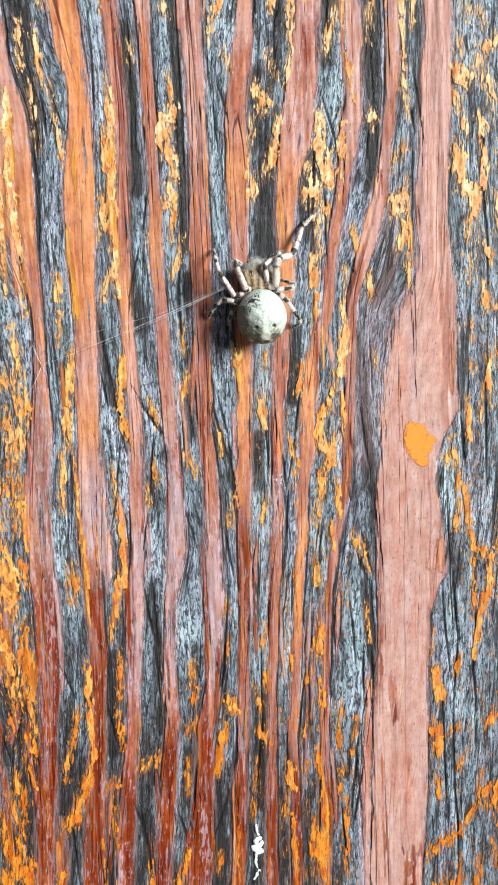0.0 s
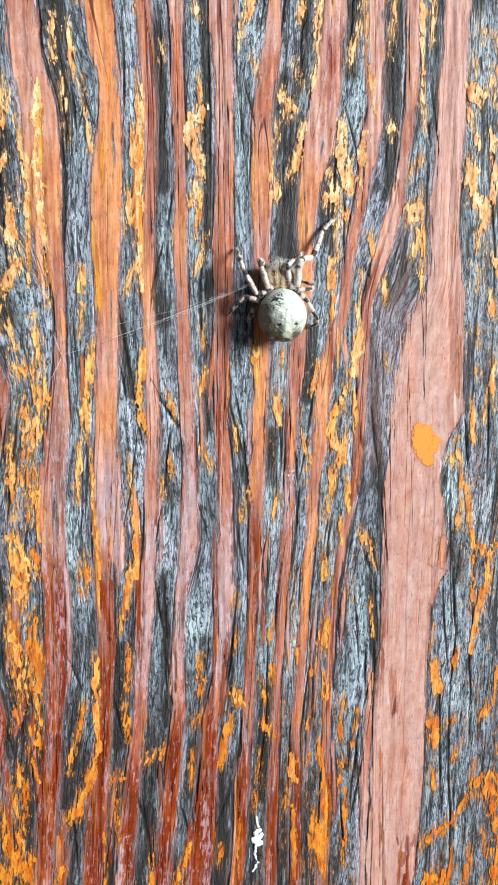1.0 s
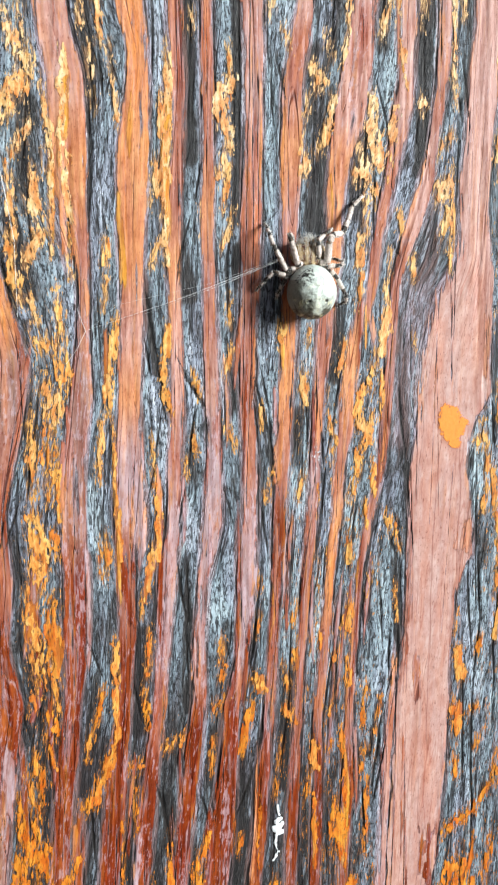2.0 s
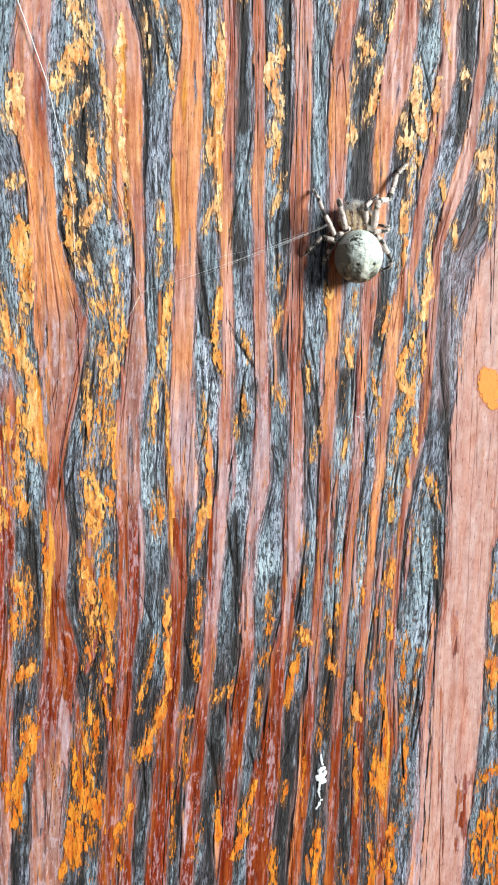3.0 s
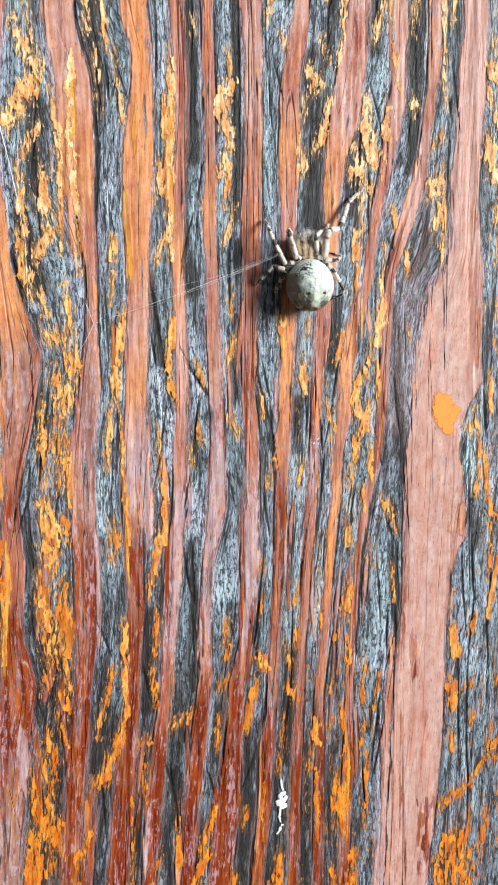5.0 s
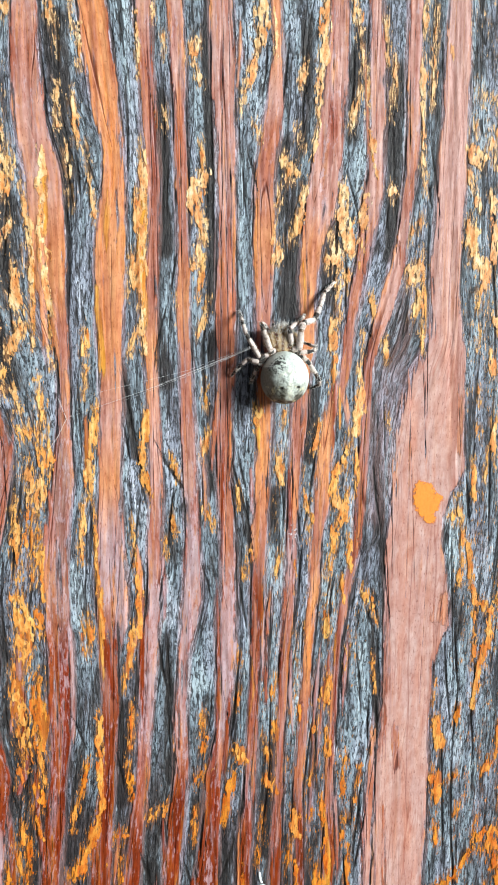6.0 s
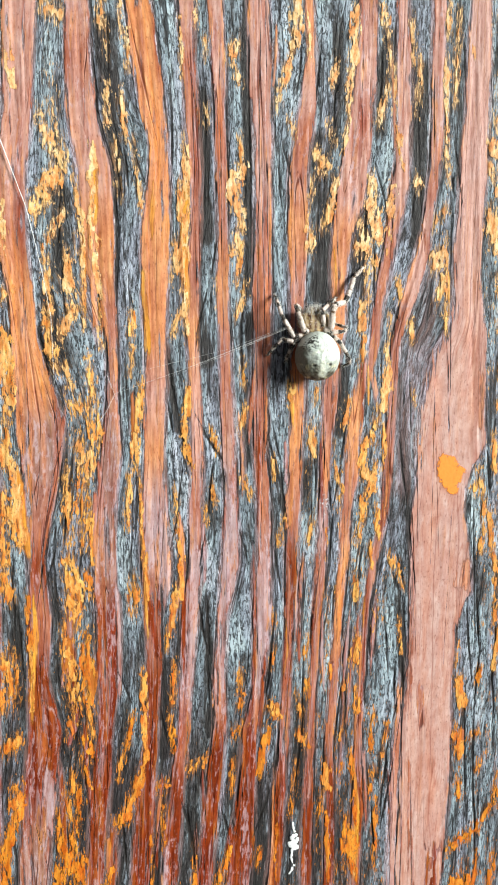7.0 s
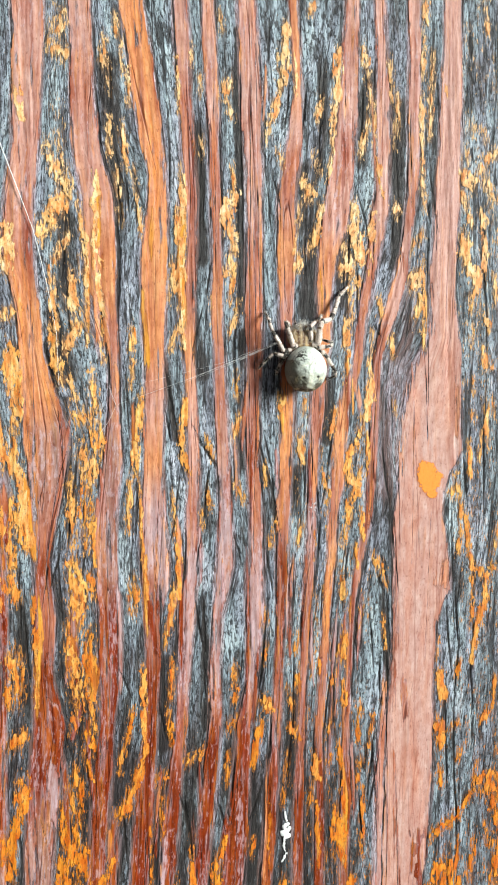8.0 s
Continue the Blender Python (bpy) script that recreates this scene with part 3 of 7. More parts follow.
split(13.6, -43.4, 10.9, -63.0, 0.07)
split(28.1, -44.1, 24.1, -58.5, 0.08)
split(24.1, -58.5, 21.2, -79.9, 0.09)
split(17.5, -43.6, 18.6, -54.2, 0.06)
split(19.5, -73.0, 20.8, -94.9, 0.07)
split(20.2, 55.4, 20.8, 35.0, 0.06)
split(37.5, 25.0, 37.8, 7.3, 0.04)
split(28.5, 25.1, 29.0, 7.0, 0.03)
split(10.2, 35.1, 11.3, 12.9, 0.05)
split(24.0, 37.5, 27.9, 31.3, 0.05)
split(46.2, 7.1, 47.7, -8.3, 0.06)
split(-3.8, 7.0, -2.5, -6.7, 0.07)
split(-2.5, -6.7, -3.1, -16.8, 0.06)
split(-0.1, 0.7, 0.4, -14.4, 0.05)
split(9.3, -7.1, 7.6, -21.1, 0.05)
split(7.6, -21.1, 5.2, -42.4, 0.06)
split(17.6, -13.8, 16.0, -33.0, 0.05)
split(22.8, -15.2, 21.2, -25.5, 0.06)
split(25.4, -15.3, 28.3, -28.4, 0.07)
split(38.4, -8.0, 36.7, -44.1, 0.02)
split(43.4, -3.0, 44.3, -44.5, 0.05)
split(-39.1, 93.0, -37.8, 77.2, 0.07)
split(-34.9, 78.4, -33.8, 55.2, 0.07)
split(-32.3, 67.0, -28.1, 62.4, 0.05)
split(-26.3, 97.8, -24.2, 87.7, 0.07)
split(-19.5, 90.1, -17.1, 75.3, 0.07)
split(-15.0, 90.2, -13.1, 80.0, 0.06)
split(-0.6, 70.9, 0.4, 55.3, 0.05)
split(5.0, 94.2, 3.7, 80.3, 0.08)
split(9.3, 94.3, 7.9, 78.1, 0.07)
split(19.6, 71.2, 24.0, 55.5, 0.07)
split(29.7, 63.0, 29.0, 55.5, 0.07)
split(40.2, 95.2, 41.1, 78.7, 0.06)
split(-18.8, 30.5, -15.3, 42.5, 0.07)
split(-15.3, 42.5, -13.6, 52.0, 0.06)
split(-25.1, 18.5, -23.5, 8.7, 0.07)
split(-8.3, 40.0, -9.3, 25.6, 0.08)
split(-33.9, 28.3, -33.2, 8.5, 0.05)
split(-46.3, 46.0, -45.6, 30.8, 0.05)
split(-34.8, 62.8, -34.1, 50.1, 0.10)
split(-34.0, 52.7, -35.5, 38.4, 0.10)
split(-18.4, 58.6, -18.2, 34.8, 0.05)
split(-13.1, 77.1, -12.5, 25.6, 0.05)
split(-3.9, 73.0, -3.7, 49.4, 0.07)
split(-3.7, 54.2, -3.6, 28.2, 0.07)
split(-2.9, 69.7, -2.6, 37.7, 0.05)
split(-56.5, 29.9, -56.0, 16.8, 0.05)
split(-56.1, 19.4, -55.7, 6.1, 0.05)
split(-37.7, 30.9, -36.9, 20.6, 0.07)
split(-37.1, 22.0, -35.9, 17.3, 0.07)
split(-4.0, 33.0, -4.2, 9.7, 0.08)
split(-4.1, 15.0, -5.2, -16.9, 0.08)
split(9.4, 25.3, 9.0, -18.4, 0.07)
split(18.7, 22.4, 18.6, 11.0, 0.05)
split(36.8, 33.0, 37.4, 20.3, 0.06)
split(37.3, 23.0, 37.6, 8.4, 0.06)
split(34.0, 27.0, 35.4, -18.7, 0.03)
split(30.5, 4.8, 30.4, -16.6, 0.04)
split(29.5, -13.8, 30.2, -41.3, 0.05)
split(27.4, -27.1, 27.1, -42.4, 0.08)
split(27.1, -38.3, 26.8, -66.4, 0.08)
split(24.5, -21.0, 27.4, -29.4, 0.10)
split(26.9, -27.1, 28.4, -42.5, 0.10)
split(18.2, -54.5, 18.9, -39.1, 0.08)
split(18.7, -42.0, 19.7, -26.9, 0.08)
split(-24.1, -71.5, -21.6, -80.9, 0.11)
split(-21.9, -78.8, -20.7, -91.4, 0.11)
split(-31.7, -81.5, -32.5, -95.3, 0.12)
split(-32.3, -92.3, -33.2, -109.5, 0.12)
split(-43.1, -56.5, -42.8, -75.0, 0.07)
split(-42.7, -71.8, -44.0, -86.8, 0.07)
split(-25.1, 28.2, -23.5, 17.4, 0.09)
split(-23.8, 19.3, -22.5, 11.1, 0.09)
split(-22.8, 12.5, -21.0, 5.6, 0.07)
split(-21.3, 6.7, -20.0, 2.5, 0.07)
split(-19.2, 14.8, -15.7, 7.9, 0.09)
split(-16.5, 9.2, -12.5, 2.9, 0.09)
split(-44.7, 9.9, -47.0, -5.0, 0.08)
split(-46.7, -2.4, -47.9, -14.7, 0.08)
split(-19.3, -26.1, -17.9, -34.9, 0.09)
split(-18.1, -33.3, -17.2, -40.8, 0.09)
split(-17.6, -38.7, -16.9, -52.2, 0.07)
split(-52.4, 2.5, -53.9, -2.9, 0.07)
split(-2.4, 13.1, -0.2, 1.7, 0.08)
split(-0.5, 3.7, 0.3, -4.9, 0.08)
split(0.1, -3.0, 1.7, -14.6, 0.07)
split(14.7, 13.2, 12.6, 1.7, 0.07)
split(13.0, 3.9, 11.2, -7.7, 0.07)
split(20.8, 12.7, 18.8, 6.9, 0.08)
split(-2.3, -14.6, -0.4, -26.4, 0.09)
split(-5.8, -38.2, -4.2, -50.4, 0.07)
split(4.4, 13.7, 3.5, -3.5, 0.06)
split(21.9, -2.1, 24.0, -12.5, 0.08)
split(44.4, -24.9, 45.4, -43.6, 0.07)
split(45.4, -40.3, 44.0, -56.1, 0.07)
split(43.7, -64.3, 45.1, -97.4, 0.08)
split(-40.1, -88.9, -42.0, -107.4, 0.07)
split(-14.9, -73.3, -12.7, -84.4, 0.08)
split(-9.6, -68.3, -11.9, -83.7, 0.08)
split(37.8, 75.2, 40.7, 57.6, 0.07)
split(40.3, 63.6, 39.9, 53.9, 0.09)
split(37.6, 66.5, 38.6, 59.7, 0.08)
split(-30.6, 69.8, -28.4, 62.3, 0.08)
split(-32.6, 69.8, -31.8, 60.9, 0.09)
split(-15.2, 71.5, -15.5, 56.0, 0.07)
split(9.7, 4.2, 11.0, -10.3, 0.08)
split(6.6, -2.8, 5.8, -17.3, 0.06)
split(2.6, -15.9, 3.7, -39.7, 0.05)
split(11.7, -21.8, 10.6, -36.7, 0.05)
split(22.5, -26.4, 23.9, -47.9, 0.05)
split(25.5, -39.4, 25.2, -54.9, 0.05)
split(4.2, -37.8, 3.7, -59.2, 0.06)
split(-2.0, -33.3, -2.4, -48.3, 0.05)
flake(-48.6, 98.8, -45.3, 96.7, 3.2, 0.7)
flake(-45.6, 103.9, -47.9, 101.6, 2.9, 0.6)
flake(-56.0, 89.2, -55.4, 81.9, 1.5, 0.95)
flake(-49.9, 76.4, -47.8, 69.6, 2.0, 0.8)
flake(-47.8, 79.3, -46.1, 71.4, 1.0, 0.5)
flake(-45.7, 70.8, -45.4, 65.7, 2.2, 0.8)
flake(-51.7, 57.0, -46.8, 65.1, 3.2, 0.85)
flake(-47.4, 65.7, -50.4, 60.5, 2.4, 0.8)
flake(-49.6, 50.7, -46.0, 56.5, 1.5, 0.7)
flake(-49.9, 49.5, -49.1, 36.7, 1.8, 0.6)
flake(-45.3, 47.8, -44.9, 35.5, 1.7, 0.7)
flake(-43.4, 64.6, -41.6, 48.4, 1.2, 0.7)
flake(-42.1, 49.5, -42.2, 33.1, 0.6, 0.95)
flake(-46.7, 32.0, -43.6, 37.8, 2.2, 0.7)
flake(-50.1, 35.5, -48.7, 24.9, 2.2, 0.6)
flake(-39.7, 71.5, -39.5, 55.4, 1.3, 0.97)
flake(-40.4, 55.4, -39.2, 48.4, 1.8, 0.9)
flake(-39.8, 48.4, -38.5, 39.0, 1.5, 0.7)
flake(-38.9, 39.0, -38.6, 29.5, 1.0, 0.7)
flake(-46.4, 24.8, -45.3, 20.0, 1.7, 0.5)
flake(-41.6, 26.0, -40.6, 18.8, 1.7, 0.6)
flake(-44.9, 16.4, -40.7, 16.4, 3.2, 0.6)
flake(-41.4, 14.0, -39.8, 7.9, 2.7, 0.8)
flake(-43.9, 8.0, -43.0, 0.7, 2.9, 0.7)
flake(-41.6, 6.7, -42.4, 0.7, 1.7, 0.7)
flake(-46.7, 2.0, -46.5, -17.7, 2.4, 0.4)
flake(-43.6, -0.5, -43.4, -12.8, 2.7, 0.55)
flake(-41.9, -3.0, -41.7, -17.8, 1.0, 0.7)
flake(-47.1, -17.6, -44.9, -25.2, 3.7, 0.6)
flake(-43.0, -20.3, -41.9, -24.7, 1.5, 0.7)
flake(-46.7, -25.1, -46.3, -30.7, 4.1, 0.55)
flake(-48.1, -31.3, -48.3, -37.6, 2.2, 0.6)
flake(-47.7, -37.6, -46.8, -47.8, 4.1, 0.7)
flake(-44.0, -34.0, -43.8, -48.0, 2.7, 0.7)
flake(-45.6, -49.1, -47.7, -55.4, 2.2, 0.7)
flake(-43.8, -49.2, -42.8, -55.7, 1.0, 0.7)
flake(-44.6, -56.9, -43.5, -60.8, 2.7, 0.8)
flake(-45.4, -60.7, -43.7, -67.9, 1.0, 0.95)
flake(-47.6, -64.4, -47.7, -68.3, 1.7, 0.6)
flake(-49.3, -69.5, -48.3, -74.8, 2.7, 0.5)
flake(-46.2, -68.4, -47.8, -81.3, 1.7, 0.5)
flake(-50.7, -73.3, -50.4, -83.8, 1.7, 0.6)
flake(-48.5, -81.3, -47.6, -93.2, 4.9, 0.75)
flake(-59.0, 30.9, -58.5, 20.3, 2.4, 0.9)
flake(-59.2, 14.3, -58.8, 3.5, 1.7, 0.7)
flake(-57.7, 1.1, -55.9, -12.4, 1.5, 0.95)
flake(-60.2, -2.5, -57.0, -12.3, 2.7, 0.6)
flake(-60.3, -38.2, -60.0, -45.8, 4.9, 0.5)
flake(-55.7, -24.7, -55.5, -35.9, 1.1, 0.97)
flake(-55.5, -35.9, -55.6, -49.8, 0.7, 0.95)
flake(-62.3, -58.3, -58.6, -56.0, 2.0, 0.8)
flake(-60.0, -67.4, -59.8, -73.9, 2.4, 0.9)
flake(-63.2, -84.0, -59.8, -73.9, 2.2, 0.8)
flake(-60.2, -19.6, -59.8, -24.5, 2.2, 0.7)
flake(-61.0, 51.8, -58.3, 48.4, 2.4, 0.7)
flake(-63.4, 19.2, -61.6, 7.2, 2.9, 0.6)
flake(-64.0, -10.9, -63.6, -29.3, 2.9, 0.6)
flake(-67.2, -47.9, -65.4, -60.7, 3.4, 0.5)
flake(-36.6, 99.7, -37.2, 95.3, 1.7, 0.6)
flake(-36.2, 95.3, -35.8, 88.6, 0.6, 0.4)
flake(-33.1, 80.7, -32.5, 72.7, 1.2, 0.85)
flake(-32.8, 99.3, -32.9, 93.1, 0.7, 0.5)
flake(-34.5, 71.6, -34.0, 60.0, 1.2, 0.3)
flake(-36.2, 82.9, -36.2, 75.0, 1.0, 0.3)
flake(-31.0, 71.6, -29.6, 57.7, 0.9, 0.45)
flake(-31.4, 94.3, -31.7, 86.4, 1.0, 0.7)
flake(-20.4, 71.8, -19.8, 62.5, 1.2, 0.95)
flake(-20.9, 62.5, -20.2, 53.1, 2.0, 0.9)
flake(-20.8, 53.1, -21.5, 44.8, 2.2, 0.85)
flake(-22.6, 50.8, -23.4, 43.7, 1.2, 0.5)
flake(-21.0, 43.7, -20.6, 31.7, 1.1, 0.95)
flake(-23.6, 31.7, -22.0, 35.3, 1.0, 0.6)
flake(-20.5, 96.9, -20.5, 85.5, 0.7, 0.9)
flake(-10.6, 89.2, -9.0, 91.5, 2.0, 0.85)
flake(-9.8, 88.1, -8.3, 83.5, 1.0, 0.6)
flake(-17.5, 98.7, -17.6, 95.8, 1.0, 0.4)
flake(-15.6, 92.5, -15.4, 89.1, 0.7, 0.5)
flake(-15.5, 78.8, -15.5, 75.3, 0.9, 0.4)
flake(-8.5, 73.1, -8.0, 66.1, 0.6, 0.8)
flake(-11.1, 60.2, -8.2, 66.1, 2.7, 0.9)
flake(-9.2, 60.2, -8.4, 54.3, 1.7, 0.9)
flake(-10.4, 48.4, -8.7, 54.3, 1.5, 0.6)
flake(-8.4, 50.8, -9.5, 42.4, 0.7, 0.6)
flake(-9.6, 35.2, -7.7, 41.8, 1.0, 0.9)
flake(-13.8, 42.5, -13.5, 37.7, 0.7, 0.5)
flake(-32.2, 36.0, -32.3, 31.8, 1.5, 0.95)
flake(-32.1, 28.2, -32.8, 23.5, 0.9, 0.35)
flake(-30.2, 21.0, -31.9, 11.4, 1.5, 0.85)
flake(-31.9, 10.1, -32.1, 2.8, 1.5, 0.85)
flake(-33.3, 1.6, -34.2, -9.4, 1.2, 0.5)
flake(-31.2, 0.3, -30.9, -13.3, 0.5, 0.95)
flake(-30.7, -13.3, -30.3, -25.8, 0.7, 0.95)
flake(-20.2, 19.6, -21.6, 11.1, 1.5, 0.97)
flake(-21.6, 11.1, -20.2, 3.1, 1.2, 0.95)
flake(-15.5, 11.0, -14.4, 6.1, 0.7, 0.8)
flake(-23.7, -2.3, -23.3, -11.1, 1.0, 0.5)
flake(-22.9, -11.1, -22.7, -26.2, 1.1, 0.85)
flake(-23.5, -23.6, -24.9, -32.4, 1.2, 0.85)
flake(-25.6, -32.4, -26.3, -37.4, 0.6, 0.6)
flake(-33.3, -21.9, -33.5, -28.2, 2.4, 0.6)
flake(-31.4, -42.9, -31.2, -61.6, 1.2, 0.97)
flake(-31.4, -61.0, -33.3, -70.0, 1.7, 0.97)
flake(-33.6, -68.6, -36.5, -75.6, 2.2, 0.97)
flake(-35.5, -74.4, -38.4, -76.8, 2.0, 0.8)
flake(-34.1, -52.4, -36.1, -61.3, 1.2, 0.75)
flake(-36.8, -61.3, -37.5, -66.4, 0.9, 0.5)
flake(-24.5, -41.3, -25.3, -49.0, 1.3, 0.7)
flake(-26.0, -52.9, -24.9, -60.7, 1.2, 0.8)
flake(-21.9, -65.5, -20.2, -64.3, 1.2, 0.6)
flake(-29.5, -68.9, -26.3, -68.5, 1.5, 0.6)
flake(-27.9, -71.0, -27.7, -84.2, 0.5, 0.95)
flake(-11.6, -57.6, -9.4, -55.8, 1.7, 0.7)
flake(-10.1, -43.4, -10.2, -51.2, 1.5, 0.6)
flake(-15.7, -1.3, -15.2, -5.1, 1.0, 0.4)
flake(-17.0, -6.3, -17.1, -10.0, 0.6, 0.5)
flake(-9.1, -0.0, -7.4, -3.4, 1.0, 0.9)
flake(-8.5, 25.6, -8.6, 20.7, 0.9, 0.5)
flake(-8.0, 15.8, -9.3, 10.9, 1.1, 0.6)
flake(-16.0, -93.2, -12.6, -84.1, 1.7, 0.7)
flake(-12.1, -64.2, -12.2, -70.8, 1.0, 0.5)
flake(-20.9, -83.4, -21.2, -96.8, 0.7, 0.85)
flake(-18.0, -62.5, -18.4, -65.1, 0.7, 0.5)
flake(4.5, 104.5, 3.2, 91.9, 2.0, 0.93)
flake(3.2, 91.9, 0.7, 83.7, 1.3, 0.85)
flake(0.5, 83.7, -0.6, 79.6, 1.5, 0.5)
flake(2.4, 76.2, 4.2, 71.6, 1.0, 0.7)
flake(6.3, 98.8, 6.8, 86.2, 0.7, 0.7)
flake(16.6, 99.2, 16.3, 88.7, 1.7, 0.97)
flake(15.6, 88.7, 15.1, 78.2, 1.1, 0.97)
flake(15.1, 78.2, 14.0, 69.3, 0.7, 0.85)
flake(12.3, 88.6, 11.6, 84.0, 1.2, 0.5)
flake(10.6, 75.8, 11.8, 72.3, 1.0, 0.5)
flake(7.9, 69.8, 10.3, 66.9, 1.5, 0.85)
flake(10.1, 68.3, 8.8, 66.3, 1.6, 0.75)
flake(12.2, 64.0, 11.5, 58.0, 1.2, 0.9)
flake(10.9, 58.6, 9.6, 55.0, 1.7, 0.85)
flake(7.2, 63.9, 6.0, 59.2, 1.2, 0.4)
flake(5.3, 58.0, 6.3, 52.0, 1.2, 0.6)
flake(6.8, 52.0, 5.9, 49.6, 1.7, 0.85)
flake(9.3, 54.4, 7.3, 52.6, 0.5, 0.6)
flake(16.7, 49.6, 20.2, 51.5, 2.2, 0.6)
flake(20.0, 64.1, 20.2, 59.3, 2.0, 0.9)
flake(19.6, 59.3, 21.7, 52.1, 2.9, 0.9)
flake(17.7, 54.5, 19.0, 47.2, 2.0, 0.5)
flake(20.2, 48.4, 20.9, 44.8, 2.0, 0.4)
flake(18.7, 46.0, 19.2, 38.7, 1.2, 0.35)
flake(24.6, 62.9, 24.0, 54.5, 1.7, 0.97)
flake(24.0, 54.5, 23.4, 48.4, 1.0, 0.7)
flake(25.9, 42.4, 26.6, 38.7, 1.2, 0.8)
flake(22.7, 100.5, 23.3, 94.7, 1.5, 0.75)
flake(24.0, 84.2, 21.5, 76.5, 1.2, 0.85)
flake(25.0, 89.0, 25.2, 80.7, 0.7, 0.75)
flake(25.2, 78.4, 26.2, 71.3, 1.0, 0.85)
flake(26.2, 71.3, 27.1, 66.5, 0.6, 0.85)
flake(24.0, 92.4, 24.6, 85.4, 0.7, 0.4)
flake(28.9, 97.2, 29.2, 88.5, 1.1, 0.6)
flake(30.8, 90.3, 30.8, 80.9, 0.7, 0.7)
flake(29.7, 83.2, 30.0, 78.5, 0.7, 0.4)
flake(29.9, 63.9, 30.7, 63.0, 1.7, 0.85)
flake(37.0, 103.3, 37.0, 95.1, 1.2, 0.8)
flake(36.4, 90.4, 36.5, 82.2, 1.2, 0.7)
flake(38.9, 91.7, 38.4, 81.0, 1.1, 0.6)
flake(39.5, 99.9, 39.2, 91.7, 1.0, 0.4)
flake(36.5, 81.0, 36.8, 72.6, 1.0, 0.7)
flake(36.6, 71.4, 37.3, 64.2, 1.1, 0.7)
flake(33.5, 54.5, 36.7, 58.2, 1.2, 0.6)
flake(34.2, 46.0, 36.1, 48.5, 3.2, 0.8)
flake(36.7, 52.1, 36.8, 37.4, 0.6, 0.85)
flake(36.1, 43.6, 34.9, 38.6, 2.0, 0.6)
flake(36.8, 37.4, 36.8, 31.8, 0.6, 0.7)
flake(42.7, 92.4, 43.0, 88.8, 0.6, 0.9)
flake(1.9, 20.5, 1.9, 16.8, 1.5, 0.85)
flake(7.6, 19.2, 7.3, 16.7, 0.7, 0.7)
flake(6.2, 10.5, 6.8, 4.9, 1.5, 0.9)
flake(14.9, 16.6, 14.1, 11.6, 1.2, 0.9)
flake(-2.0, 3.9, -2.0, 0.1, 0.9, 0.85)
flake(11.9, 1.7, 13.1, -3.4, 1.1, 0.85)
flake(0.4, -9.3, -0.9, -14.4, 1.1, 0.6)
flake(5.4, -14.6, 6.7, -9.6, 0.7, 0.7)
flake(9.3, -11.5, 9.2, -17.3, 1.0, 0.35)
flake(18.3, 37.5, 17.7, 32.6, 1.7, 0.85)
flake(18.3, 30.1, 17.7, 25.2, 1.0, 0.6)
flake(17.7, 24.0, 17.9, 17.8, 0.6, 0.5)
flake(23.4, 27.6, 24.0, 22.7, 1.0, 0.85)
flake(23.5, 23.9, 22.8, 15.2, 1.7, 0.93)
flake(21.5, 15.2, 21.7, 11.5, 0.7, 0.4)
flake(20.8, 11.5, 20.2, 7.7, 1.5, 0.5)
flake(22.8, 10.2, 23.0, 1.4, 0.7, 0.85)
flake(18.9, 7.8, 17.6, 1.5, 1.7, 0.7)
flake(17.6, 1.5, 19.5, -1.1, 2.4, 0.85)
flake(19.5, -1.1, 17.6, -9.9, 1.7, 0.9)
flake(20.8, 2.7, 20.2, -3.6, 1.0, 0.6)
flake(21.2, -7.5, 21.5, -14.5, 1.2, 0.85)
flake(19.5, -16.4, 19.9, -21.5, 0.9, 0.7)
flake(17.6, -9.9, 16.3, -15.0, 1.7, 0.4)
flake(24.1, -19.1, 25.6, -21.8, 1.7, 0.75)
flake(26.0, -20.5, 27.0, -25.7, 0.9, 0.75)
flake(28.5, 33.8, 29.1, 30.0, 1.1, 0.75)
flake(29.2, 18.2, 29.6, 16.3, 0.7, 0.7)
flake(24.0, 35.0, 24.3, 30.1, 0.6, 0.5)
flake(16.3, -22.7, 16.3, -27.9, 1.5, 0.7)
flake(11.8, -26.4, 12.1, -31.6, 0.7, 0.7)
flake(20.8, -30.7, 20.2, -35.8, 0.9, 0.6)
flake(16.9, -37.0, 15.6, -42.2, 2.0, 0.85)
flake(16.5, -48.8, 16.5, -54.1, 1.2, 0.9)
flake(26.1, -33.5, 27.0, -40.1, 0.6, 0.7)
flake(10.4, -43.2, 10.4, -45.8, 1.0, 0.85)
flake(14.3, -46.0, 13.0, -49.9, 1.0, 0.5)
flake(5.9, -44.3, 4.5, -49.4, 1.2, 0.7)
flake(2.6, -49.3, 3.8, -54.6, 0.7, 0.5)
flake(-3.5, -51.6, -1.3, -54.1, 2.2, 0.9)
flake(-3.9, -56.8, -6.0, -67.2, 1.3, 0.9)
flake(3.2, -58.6, 5.5, -62.0, 2.0, 0.8)
flake(20.2, -54.3, 19.5, -63.6, 1.0, 0.5)
flake(12.9, -57.8, 12.3, -60.5, 0.7, 0.6)
flake(14.9, -64.6, 15.5, -70.0, 1.2, 0.7)
flake(9.0, -66.2, 9.6, -71.6, 1.6, 0.95)
flake(20.1, -67.7, 18.8, -74.3, 1.3, 0.85)
flake(23.5, -57.2, 22.5, -65.1, 0.7, 0.7)
flake(14.2, -80.1, 14.8, -89.0, 3.4, 0.9)
flake(15.6, -72.7, 16.1, -80.9, 0.9, 0.85)
